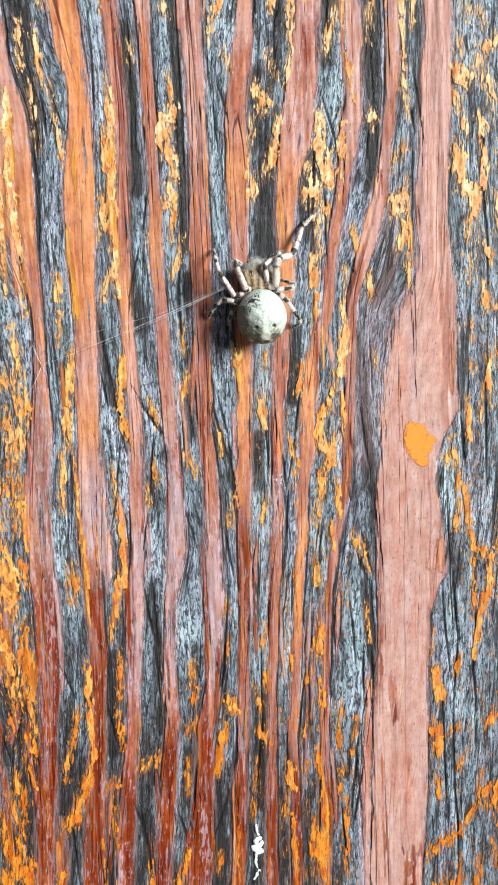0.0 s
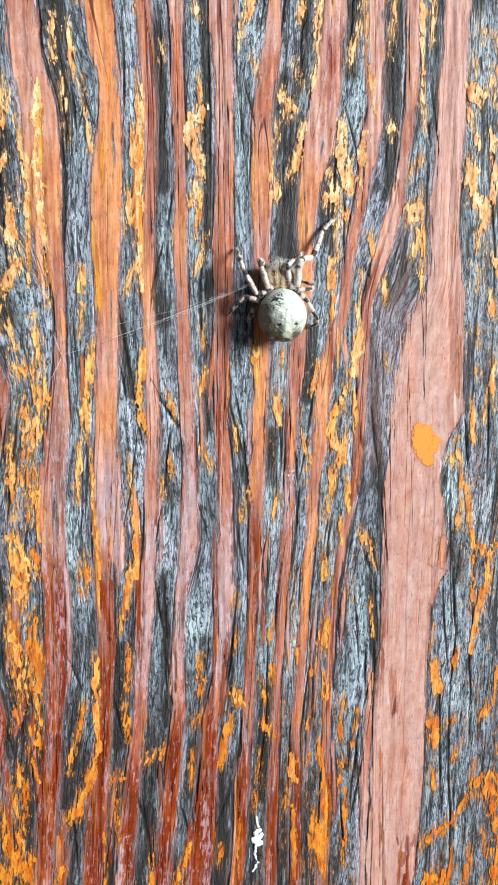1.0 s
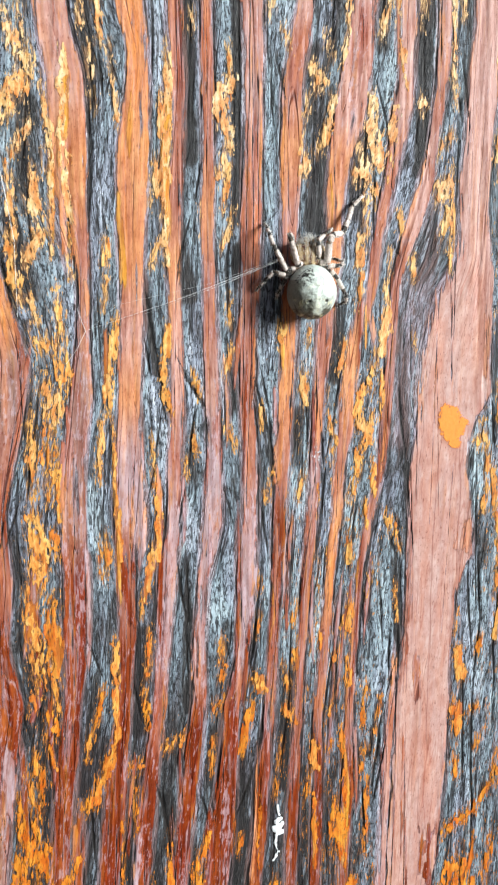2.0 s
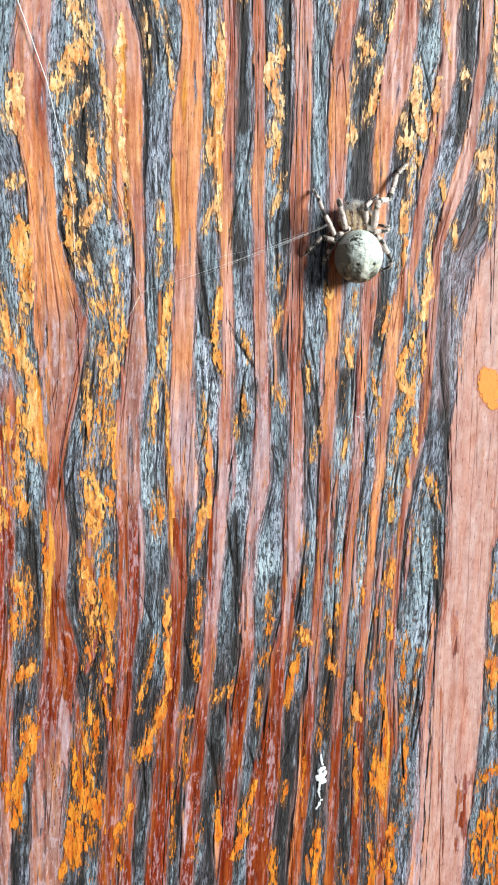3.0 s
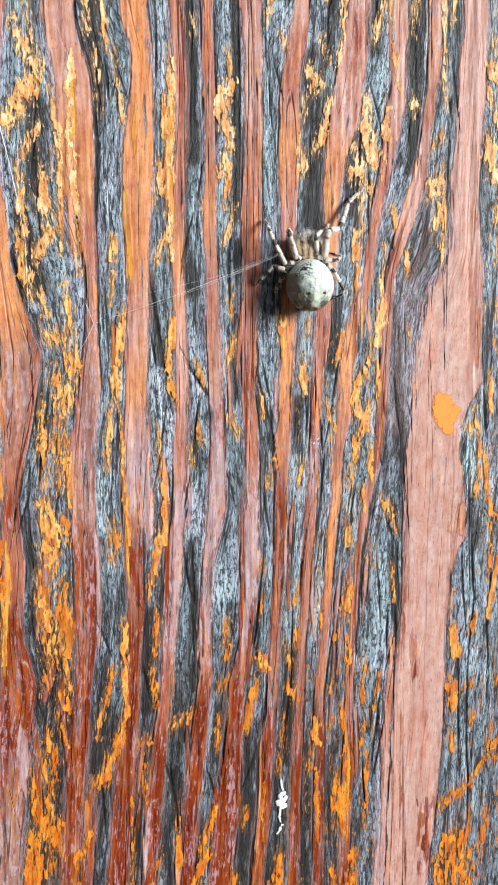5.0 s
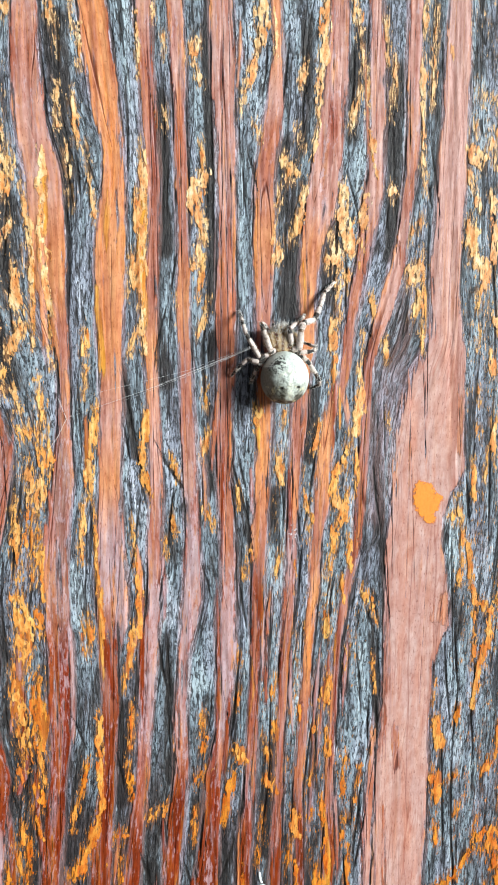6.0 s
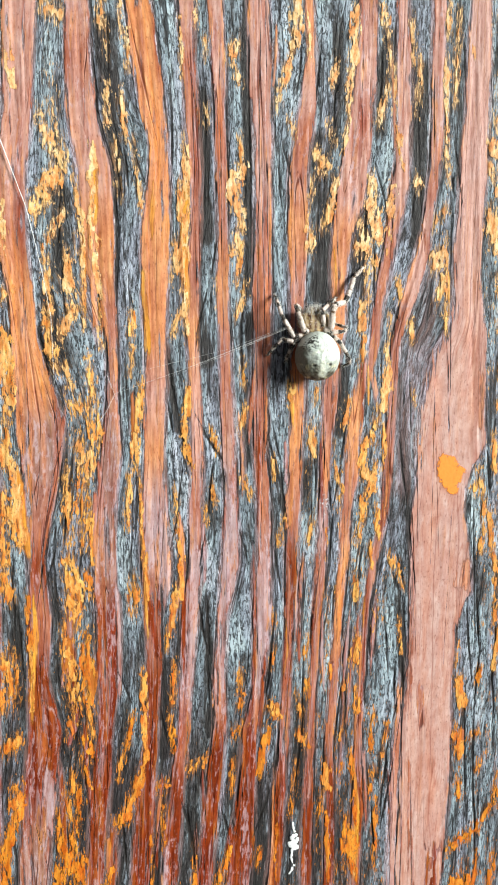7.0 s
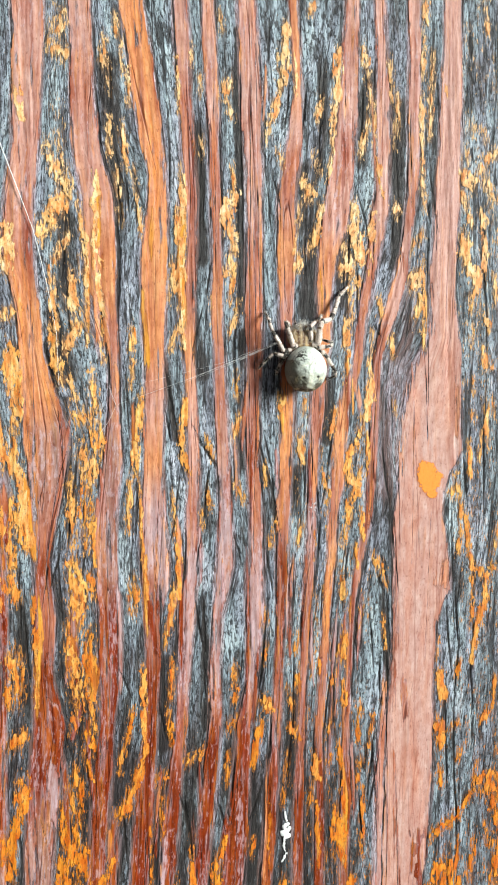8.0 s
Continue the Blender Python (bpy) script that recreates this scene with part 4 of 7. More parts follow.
flake(15.5, -89.0, 16.1, -95.6, 1.2, 0.95)
flake(20.8, -75.8, 20.4, -92.2, 0.9, 0.6)
flake(1.1, -74.4, 1.0, -77.1, 1.0, 0.6)
flake(9.6, -77.7, 9.7, -94.0, 1.0, 0.95)
flake(-2.2, -76.8, -2.8, -93.0, 0.7, 0.85)
flake(-6.2, -85.9, -6.9, -88.6, 0.9, 0.6)
flake(8.3, -72.2, 7.6, -77.6, 1.0, 0.4)
flake(2.5, -65.1, 1.7, -71.8, 0.7, 0.3)
flake(-2.6, -30.9, -2.4, -33.5, 1.0, 0.5)
flake(5.3, -36.4, 4.6, -40.3, 1.0, 0.5)
flake(-2.4, -38.6, -3.1, -42.5, 0.7, 0.5)
flake(12.9, -65.8, 12.0, -68.5, 0.7, 0.6)
flake(47.3, 72.3, 48.6, 69.6, 2.4, 0.9)
flake(49.2, 69.6, 51.5, 74.1, 1.7, 0.85)
flake(51.5, 75.2, 55.7, 77.6, 1.5, 0.75)
flake(52.2, 70.8, 54.4, 66.4, 2.2, 0.85)
flake(46.2, 67.8, 47.5, 64.5, 1.2, 0.7)
flake(48.2, 62.8, 48.8, 60.6, 1.2, 0.7)
flake(51.2, 63.5, 51.9, 59.6, 1.5, 0.8)
flake(46.8, 57.7, 47.4, 51.5, 2.4, 0.93)
flake(47.8, 51.6, 49.7, 47.0, 2.4, 0.85)
flake(51.9, 58.4, 52.1, 49.4, 1.5, 0.85)
flake(50.9, 49.3, 50.4, 44.8, 1.7, 0.85)
flake(49.2, 44.7, 48.7, 40.1, 1.2, 0.7)
flake(54.4, 48.3, 55.0, 42.5, 1.2, 0.75)
flake(52.4, 38.4, 53.1, 36.1, 1.5, 0.85)
flake(49.0, 35.5, 48.8, 32.0, 1.0, 0.4)
flake(52.0, 30.9, 52.4, 26.8, 1.5, 0.85)
flake(53.7, 27.4, 54.0, 26.2, 0.7, 0.6)
flake(49.0, 23.9, 49.3, 20.3, 0.7, 0.5)
flake(48.8, 15.6, 49.5, 14.4, 1.0, 0.75)
flake(52.7, 16.8, 52.5, 9.6, 1.2, 0.8)
flake(54.1, 19.1, 54.5, 14.4, 0.6, 0.4)
flake(48.1, 8.5, 48.5, 0.1, 1.1, 0.9)
flake(51.2, 9.6, 50.7, 3.7, 0.6, 0.4)
flake(44.5, -0.4, 45.9, -4.7, 1.0, 0.4)
flake(43.3, -3.4, 44.4, -4.6, 1.2, 0.6)
flake(45.9, -5.9, 46.1, -14.4, 1.0, 0.6)
flake(47.2, -9.6, 48.0, -16.9, 1.0, 0.7)
flake(45.5, -15.6, 45.5, -17.4, 1.7, 0.75)
flake(48.0, -18.2, 49.4, -23.1, 1.0, 0.85)
flake(49.0, -22.1, 52.7, -24.5, 1.5, 0.95)
flake(52.7, -24.5, 52.1, -29.5, 1.5, 0.97)
flake(52.5, -29.5, 50.3, -35.7, 1.5, 0.97)
flake(50.1, -35.6, 48.6, -45.7, 1.0, 0.97)
flake(55.6, -12.3, 54.4, -18.4, 1.2, 0.75)
flake(53.2, -22.1, 54.6, -22.7, 1.0, 0.7)
flake(48.8, -24.4, 48.8, -34.3, 1.0, 0.5)
flake(40.3, -48.3, 41.4, -54.1, 2.4, 0.95)
flake(40.2, -40.1, 39.6, -44.5, 0.7, 0.5)
flake(44.8, -48.6, 45.4, -45.5, 1.0, 0.6)
flake(39.9, -60.3, 40.6, -65.5, 2.7, 0.75)
flake(43.1, -61.9, 45.0, -60.7, 1.2, 0.6)
flake(44.6, -69.7, 47.1, -66.1, 0.7, 0.8)
flake(40.1, -71.9, 40.8, -75.9, 1.7, 0.6)
flake(37.7, -88.7, 44.8, -84.1, 1.5, 0.9)
flake(45.5, -82.9, 48.6, -77.9, 1.5, 0.9)
flake(48.6, -77.9, 49.8, -71.5, 1.0, 0.5)
flake(50.9, -60.5, 53.4, -57.5, 1.5, 0.65)
flake(54.1, -56.2, 54.6, -49.9, 0.6, 0.75)
flake(55.0, -68.6, 59.6, -65.7, 0.7, 0.85)
flake(51.3, -76.8, 57.9, -76.1, 4.9, 0.88)
flake(56.9, -65.5, 56.8, -86.6, 1.5, 0.97)
flake(54.6, -79.8, 57.1, -89.3, 4.9, 0.7)
flake(56.9, -89.3, 54.5, -101.2, 4.4, 0.78)
flake(48.9, -91.2, 47.8, -100.4, 2.0, 0.6)
flake(44.9, -90.8, 44.4, -97.4, 1.0, 0.6)
flake(52.2, -87.5, 52.9, -91.6, 1.5, 0.5)
flake(59.4, -82.9, 60.5, -103.2, 2.9, 0.7)
flake(49.1, 85.0, 49.5, 81.7, 0.7, 0.3)
flake(51.3, 82.9, 52.6, 80.8, 1.0, 0.5)
flake(47.8, 78.4, 48.1, 75.1, 0.6, 0.5)
flake(41.4, -97.8, 44.7, -115.9, 7.3, 0.8)
flake(37.4, -101.4, 38.5, -109.7, 2.4, 0.7)
flake(-51.1, -87.1, -50.8, -98.2, 3.2, 0.9)
flake(-48.2, -83.1, -46.6, -87.5, 3.2, 0.9)
flake(-42.7, -95.4, -39.7, -87.6, 1.5, 0.85)
flake(-42.2, -97.9, -41.7, -101.8, 1.0, 0.6)
flake(-20.8, -90.1, -20.9, -97.8, 1.0, 0.95)
flake(-17.6, -100.7, -14.1, -92.1, 1.7, 0.85)
flake(-25.0, -93.5, -26.3, -99.7, 1.2, 0.6)
flake(0.8, -96.2, 0.2, -110.6, 1.7, 0.85)
flake(7.2, -108.8, 7.3, -115.4, 1.7, 0.8)
flake(17.2, -98.0, 17.7, -114.0, 2.2, 0.9)
flake(13.2, -101.5, 13.5, -113.5, 1.5, 0.9)
flake(-9.2, -100.3, -9.2, -110.8, 1.7, 0.85)
flake(-30.7, -74.3, -30.8, -99.2, 0.6, 0.6)
flake(-57.8, -66.0, -59.7, -75.4, 1.7, 0.8)
flake(-54.3, -101.5, -52.5, -98.0, 1.5, 0.7)
flake(-59.2, 58.9, -58.9, 50.3, 2.9, 0.85)
flake(-60.5, 39.1, -56.1, 41.0, 1.7, 0.7)
flake(-58.9, 31.6, -58.5, 22.8, 3.2, 0.9)
flake(-58.0, 21.6, -58.8, 14.0, 2.4, 0.8)
flake(-60.8, 9.0, -57.3, 2.6, 2.9, 0.8)
flake(-57.9, 3.8, -56.5, -3.9, 1.7, 0.95)
flake(-61.8, -3.7, -60.4, -16.5, 2.9, 0.7)
flake(-58.9, -8.9, -56.9, -3.8, 2.0, 0.9)
flake(-61.8, -21.6, -59.4, -24.3, 2.2, 0.8)
flake(-61.7, -38.5, -59.3, -39.9, 2.9, 0.6)
flake(-62.5, -44.9, -62.0, -48.9, 2.0, 0.5)
flake(-61.7, -58.1, -59.8, -57.6, 2.0, 0.7)
flake(-62.5, -84.6, -60.3, -74.1, 1.7, 0.85)
flake(-64.3, -79.1, -62.7, -88.6, 2.4, 0.85)
flake(-45.1, 105.7, -47.0, 102.0, 1.7, 0.7)
flake(-34.0, 105.0, -34.1, 101.3, 1.0, 0.5)
flake(37.4, 114.7, 37.8, 107.0, 1.5, 0.8)
flake(10.9, 110.2, 10.2, 107.6, 1.2, 0.5)
flake(-10.7, 106.7, -10.5, 103.6, 1.0, 0.5)
flake(52.4, 110.2, 53.1, 105.0, 1.0, 0.4)


def wooden_wall():
    """One tall weathered board wall; its middle, which the camera passes close by, has the finest relief."""
    us = np.concatenate([np.linspace(-1200, -95, 12)[:-1], np.arange(-95, 90, 0.2), np.linspace(90, 1200, 12)])
    vs = np.concatenate([np.linspace(-1500, -140, 14)[:-1], np.arange(-140, 135, 0.6), np.linspace(135, 900, 10)])
    U, V = np.meshgrid(us, vs)
    H = relief(U, V)
    tone = np.zeros_like(U)
    for u0, v0, u1, v1, width, amount in ZONES:
        far, _ = from_line(U, V, u0, v0, u1, v1)
        tone += amount * (1.4 if amount < 0 else 1.0) * np.clip(1.35 - far / (0.5 * width), 0, 1) * (0.55 + 0.9 * ripple(U / 0.9, V / 7.0, 40))
    crack = np.zeros_like(U)
    for u0, v0, u1, v1, half in SPLITS:
        i0, i1 = np.searchsorted(vs, (min(v0, v1) - 1, max(v0, v1) + 1))
        j0, j1 = np.searchsorted(us, (min(u0, u1) - 1, max(u0, u1) + 1))
        bend = 0.7 * (ripple(V[i0:i1, j0:j1] / 8.0, U[i0:i1, j0:j1] * 0 + u0, 71) - 0.5)
        far, s = from_line(U[i0:i1, j0:j1] + bend, V[i0:i1, j0:j1], u0, v0, u1, v1)
        gape = np.clip(1.5 * np.clip(np.sin(np.pi * s), 0, 1) ** 0.6 - far / (0.10 + 1.7 * half), 0, 1)
        crack[i0:i1, j0:j1] = np.maximum(crack[i0:i1, j0:j1], gape)
    ochre = np.zeros_like(U)
    for u0, v0, u1, v1, width, fill in FLAKES:
        i0, i1 = np.searchsorted(vs, (min(v0, v1) - width - 4, max(v0, v1) + width + 4))
        j0, j1 = np.searchsorted(us, (min(u0, u1) - width - 1, max(u0, u1) + width + 1))
        far, _ = from_line(U[i0:i1, j0:j1], 0.5 * V[i0:i1, j0:j1], u0, 0.5 * v0, u1, 0.5 * v1)
        ochre[i0:i1, j0:j1] = np.maximum(ochre[i0:i1, j0:j1], np.clip(1.3 - far / (0.5 * width + 0.9), 0, 1))
    strewn = np.clip((U + 4) / 8, 0, 1) * np.clip((26 - U) / 3, 0, 1) * np.clip((32 - V) / 20, 0, 1) + np.clip((U - 42) / 3, 0, 1) + np.clip((-38 - U) / 4, 0, 1) * np.clip((U + 52) / 3, 0, 1)
    ochre = np.maximum(ochre, 0.95 * strewn * ripple(U / 1.4, V / 7.0, 43))
    tone -= (1.15 + 0.45 * np.clip(-U / 15, 0, 1)) * np.clip(-(V - 2) / 75, 0, 1) * np.clip((28 - U) / 20, 0.3, 1) * ripple(U / 4.0, V / 25.0, 49)
    tone += 0.5 * (ripple(U / 3.5, V / 30.0, 44) - 0.5)
    nv, nu = U.shape
    verts = np.stack([U * MM, -(H - 0.28 * crack) * MM, 1.5 + V * MM], -1).reshape(-1, 3)
    k = np.arange(nv * nu).reshape(nv, nu)
    faces = np.stack([k[:-1, :-1], k[:-1, 1:], k[1:, 1:], k[1:, :-1]], -1).reshape(-1, 4)
    base = len(verts)
    rim = [(0, 0), (0, nu - 1), (nv - 1, nu - 1), (nv - 1, 0)]
    back = np.array([(us[j] * MM, 0.04, 1.5 + vs[i] * MM) for i, j in rim])
    faces = faces.tolist() + [(base + 3, base + 2, base + 1, base)]
    edges = [k[0, :], k[:, -1], k[-1, ::-1], k[::-1, 0]]
    for n, edge in enumerate(edges):
        faces.append([*edge[::-1].tolist(), base + n, base + (n + 1) % 4])
    me = mesh_of("wall_north", np.concatenate([verts, back]).tolist(), faces, WOOD)
    value_layer(me, "weather", np.concatenate([np.clip(tone, -1.6, 1.6).ravel(), np.zeros(4)]))
    value_layer(me, "ochre", np.concatenate([ochre.ravel(), np.zeros(4)]))
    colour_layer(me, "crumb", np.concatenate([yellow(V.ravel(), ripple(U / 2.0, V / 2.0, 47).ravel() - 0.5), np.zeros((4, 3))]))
    value_layer(me, "crack", np.concatenate([crack.ravel(), np.zeros(4)]))
    value_layer(me, "blush", np.zeros(len(me.vertices)))
    return tagged(new("wall_north", me), "weathered grey wooden wall with worn red finish and flaking yellow paint", "wall", kind="structure")


WALL = wooden_wall()


def ground():
    me = mesh_of("ground", [(-400, -400, 0), (400, -400, 0), (400, 400, 0), (-400, 400, 0)], [(0, 1, 2, 3)], SOIL, False)
    tagged(new("ground", me), "plain trodden brown soil in front of the wooden wall", "ground", kind="structure")


ground()


def sheet(name, us, vs, field, height, tint, material, parent, label="", deep=0.3, chalk=None):
    """A thin ragged coat: it lies where the field is above 0, with a smooth cut edge and sides that reach down into the wood."""
    U, V = np.meshgrid(us, vs)
    nv, nu = field.shape
    depth = field.ravel()
    field = field + 0.22
    inside = field > 0
    if not inside.any():
        return None
    k = np.arange(nv * nu).reshape(nv, nu)
    count = inside[:-1, :-1].astype(int) + inside[:-1, 1:] + inside[1:, 1:] + inside[1:, :-1]
    full = count == 4
    quads = np.stack([k[:-1, :-1][full], k[:-1, 1:][full], k[1:, 1:][full], k[1:, :-1][full]], -1)
    flat_f, flat_u, flat_v, flat_h = field.ravel(), U.ravel(), V.ravel(), height.ravel()
    extra, where, source = [], {}, []

    def cut(a, b):
        key = (a, b) if a < b else (b, a)
        if key not in where:
            s = flat_f[a] / (flat_f[a] - flat_f[b])
            where[key] = len(extra)
            near = a if flat_f[a] > 0 else b
            extra.append((flat_u[a] + s * (flat_u[b] - flat_u[a]), flat_v[a] + s * (flat_v[b] - flat_v[a]), flat_h[near] - 0.03))
            source.append(near)
        return -1 - where[key]

    polygons, rim = [], []
    for i, j in zip(*np.nonzero((count > 0) & (count < 4))):
        ring = (k[i, j], k[i, j + 1], k[i + 1, j + 1], k[i + 1, j])
        poly, marks = [], []
        for a, b in zip(ring, ring[1:] + ring[:1]):
            if flat_f[a] > 0:
                poly.append(int(a))
            if (flat_f[a] > 0) != (flat_f[b] > 0):
                marks.append((len(poly), flat_f[a] > 0))
                poly.append(cut(int(a), int(b)))
        if len(poly) > 2:
            polygons.append(poly)
            for n, (place, leaving) in enumerate(marks):
                if leaving:
                    rim.append((poly[place], poly[marks[(n + 1) % len(marks)][0]]))
    used = np.zeros(nv * nu, bool)
    used[quads.ravel()] = True
    for poly in polygons:
        for a in poly:
            if a >= 0:
                used[a] = True
    ids = np.flatnonzero(used)
    number = np.full(nv * nu, -1)
    number[ids] = np.arange(len(ids))
    first = len(ids)
    low = first + len(extra)
    to = lambda a: int(number[a]) if a >= 0 else first - 1 - a  # noqa: E731
    places = [np.stack([flat_u[ids], flat_v[ids], flat_h[ids]], -1)]
    if extra:
        edge = np.array(extra)
        places += [edge, edge - np.array([0, 0, deep])]
    places = np.concatenate(places)
    verts = np.stack([places[:, 0] * MM, -places[:, 2] * MM, 1.5 + places[:, 1] * MM], -1)
    faces = number[quads].tolist() + [[to(a) for a in poly] for poly in polygons]
    faces += [[to(b), to(a), to(a) - first + low, to(b) - first + low] for a, b in rim]
    me = mesh_of(name, verts.tolist(), faces, material)
    origin = np.concatenate([ids, np.array(source, int), np.array(source, int)])
    colour_layer(me, "tint", tint.reshape(-1, 3)[origin] if tint.ndim == 3 else tint)
    value_layer(me, "edge", np.concatenate([depth[ids], np.full(2 * len(extra), -0.22)]))
    if chalk is not None:
        value_layer(me, "chalk", chalk.ravel()[origin])
    ob = new(name, me)
    ob.parent = parent
    return tagged(ob, label)


# ---- the red finish ----
STAINED = []
BLED = [(31.06, 30.02, 28.15, 15.10, 11.0), (28.15, 15.10, 26.91, -2.56, 8.0), (34.19, 44.79, 31.70, 30.02, 7.0)]
SHADES = {"Y": ((0.76, 0.364, 0.049), 0.0), "Q": ((0.36, 0.198, 0.167), 0.66), "D": ((0.235, 0.037, 0.006), 0.20), "R": ((0.41, 0.161, 0.113), 0.46), "P": ((0.55, 0.316, 0.270), 0.58), "O": ((0.67, 0.289, 0.130), 0.20), "L": ((0.46, 0.316, 0.329), 0.84), "M": ((0.22, 0.027, 0.005), 0.60), "U": ((0.46, 0.144, 0.022), 0.05), "S": ((0.56, 0.348, 0.310), 0.40), "V": ((0.52, 0.294, 0.254), 0.45), "T": ((0.62, 0.310, 0.205), 0.30)}


def film(wear, stations):
    """A strip of red finish between two wavering edges, cracked and rubbed through in places."""
    seed = 100 + 7 * len(WALL.children)
    stations = sorted(stations)
    sv, left, right = (np.array([s[n] for s in stations], float) for n in range(3))
    vs = np.arange(sv[0], sv[-1], 0.36)
    soft = np.ones(9) / 9

    def along(values):
        line = np.interp(vs, sv, values)
        return np.convolve(np.pad(line, 4, mode="edge"), soft, mode="valid")

    lo, hi = along(left), along(right)
    STAINED.append((vs, lo, hi))
    us = np.arange(lo.min() - 1.2, hi.max() + 1.2, 0.2)
    U, V = np.meshgrid(us, vs)
    ragged = 1.3 * (ripple(U / 0.5, V / 6.0, seed, 3) - 0.5) + 0.5 * (ripple(U / 0.25, V / 1.4, seed + 3, 2) - 0.5)
    ragged *= np.clip((hi - lo) / 2.2, 0.3, 1)[:, None]
    if stations[0][3] == "S":
        # the broad strip is scraped thin along one side, high up
        scraped = np.clip((V + 6) / 14, 0, 1) * np.clip((50 - V) / 12, 0, 1) * np.clip(1 - (U - lo[:, None]) / 8.5, 0, 1)
        ragged = ragged - scraped * (1.2 + 6.0 * (ripple(U / 0.45, V / 11.0, seed + 21, 3) - 0.5) + 2.5 * (ripple(U / 0.25, V / 3.0, seed + 25, 2) - 0.5))
    field = np.minimum(U - lo[:, None], hi[:, None] - U) + ragged
    worn = 0.5 * ripple(U / 0.6, V / 5.0, seed + 5, 3) + 0.5 * ripple(U / 0.85, V / 15.0, seed + 6, 3)
    field = np.minimum(field, (0.82 - 0.34 * wear - worn) * (9.0 if stations[0][3] == "S" else 3.5))
    field = np.minimum(field, (np.minimum(V - vs[0], vs[-1] - V) - min(7.0, 0.25 * (vs[-1] - vs[0])) * ripple(U / 0.5, V / 30.0, seed + 30)) * 0.16 * max(1.0, 40 / (vs[-1] - vs[0])))
    for u0, v0, u1, v1, half in SPLITS:
        if max(u0, u1) < us[0] - 1 or min(u0, u1) > us[-1] + 1:
            continue
        far, s = from_line(U + 0.35 * (ripple(V / 9.0, V * 0 + 1.5, seed) - 0.5), V, u0, v0, u1, v1)
        field = np.minimum(field, 4 * (far - (0.95 if stations[0][3] == "S" else 0.62) * half * np.minimum(1, 8 * np.minimum(s, 1 - s)) * (0.5 + ripple(V / 3.0, U * 0, seed + 8))))
    lumps = ripple(U / 2.4, V / 26.0, 111, 2)
    height = relief(U, V) + 0.02 + 0.03 * np.sqrt(np.clip((field + 0.2) / 0.35, 0, 1)) + 0.03 * lumps + 0.0004 * len(WALL.children)
    names = [s[3] for s in stations]
    tint = np.stack([along([SHADES[c][0][n] for c in names]) for n in range(3)], -1)[:, None, :] * np.ones((1, len(us), 1))
    chalk = along([SHADES[c][1] for c in names])[:, None] * np.ones_like(U)
    drift = ripple(U / 1.6, V / 18.0, seed + 15, 2)[..., None]
    glow = np.clip(drift - 0.52, 0, 1) * 1.25 * (0.55 if names[0] == "S" else 1.0)
    tint = tint * (1 - glow) + np.array((0.66, 0.20, 0.045)) * glow
    deep = np.clip(0.40 - drift, 0, 1) * (1.0 if names[0] == "S" else 2.4)
    tint = tint * (1 - deep) + np.array((0.30, 0.050, 0.022)) * deep
    sheet("worn_finish", us, vs, field, height, tint, FINISH, WALL, "worn brick-red and salmon finish on the wood", 0.25, chalk)


# Strips of the old red finish that still cling to the board: height, both edges (mm) and shade.
film(0.3, [(135, -56.5, -48.1, 'P'), (106, -56.7, -49.6, 'P'), (99, -56.5, -50.0, 'P'), (88, -57.0, -50.9, 'P'), (77, -57.4, -51.5, 'P'), (66, -59.6, -53.1, 'P'), (54, -60.3, -53.5, 'R'), (43, -58.0, -52.8, 'O'), (31, -57.0, -51.9, 'O'), (21, -56.6, -49.2, 'O'), (13, -56.2, -47.0, 'Q'), (1, -56.0, -48.3, 'Q'), (-11, -55.7, -51.0, 'R'), (-17, -55.7, -51.9, 'D'), (-30, -55.3, -50.8, 'R'), (-42, -55.7, -52.0, 'D'), (-55, -56.7, -49.5, 'D'), (-68, -58.4, -51.6, 'M'), (-81, -59.3, -52.7, 'Q'), (-96, -60.1, -53.8, 'Q'), (-110, -60.6, -54.9, 'Q'), (-145, -62.9, -57.1, 'Q')])
film(0.3, [(136, -43.9, -39.7, 'P'), (106, -44.2, -39.6, 'P'), (100, -44.0, -39.4, 'P'), (88, -44.4, -39.0, 'R'), (77, -44.4, -38.4, 'P'), (66, -42.7, -35.7, 'P'), (54, -41.9, -35.0, 'O'), (45, -41.7, -35.4, 'O'), (37, -38.8, -35.3, 'R'), (31, -37.4, -35.2, 'R'), (19, -37.7, -35.4, 'Q'), (7, -39.2, -35.0, 'Q'), (-6, -40.7, -36.4, 'Q'), (-18, -41.7, -36.7, 'Q'), (-30, -41.4, -37.1, 'M'), (-43, -41.6, -36.9, 'M'), (-56, -41.6, -38.5, 'M'), (-69, -43.8, -39.3, 'M'), (-82, -44.6, -40.9, 'M'), (-95, -46.0, -42.0, 'M'), (-111, -46.9, -42.7, 'M'), (-146, -48.9, -44.7, 'M')])
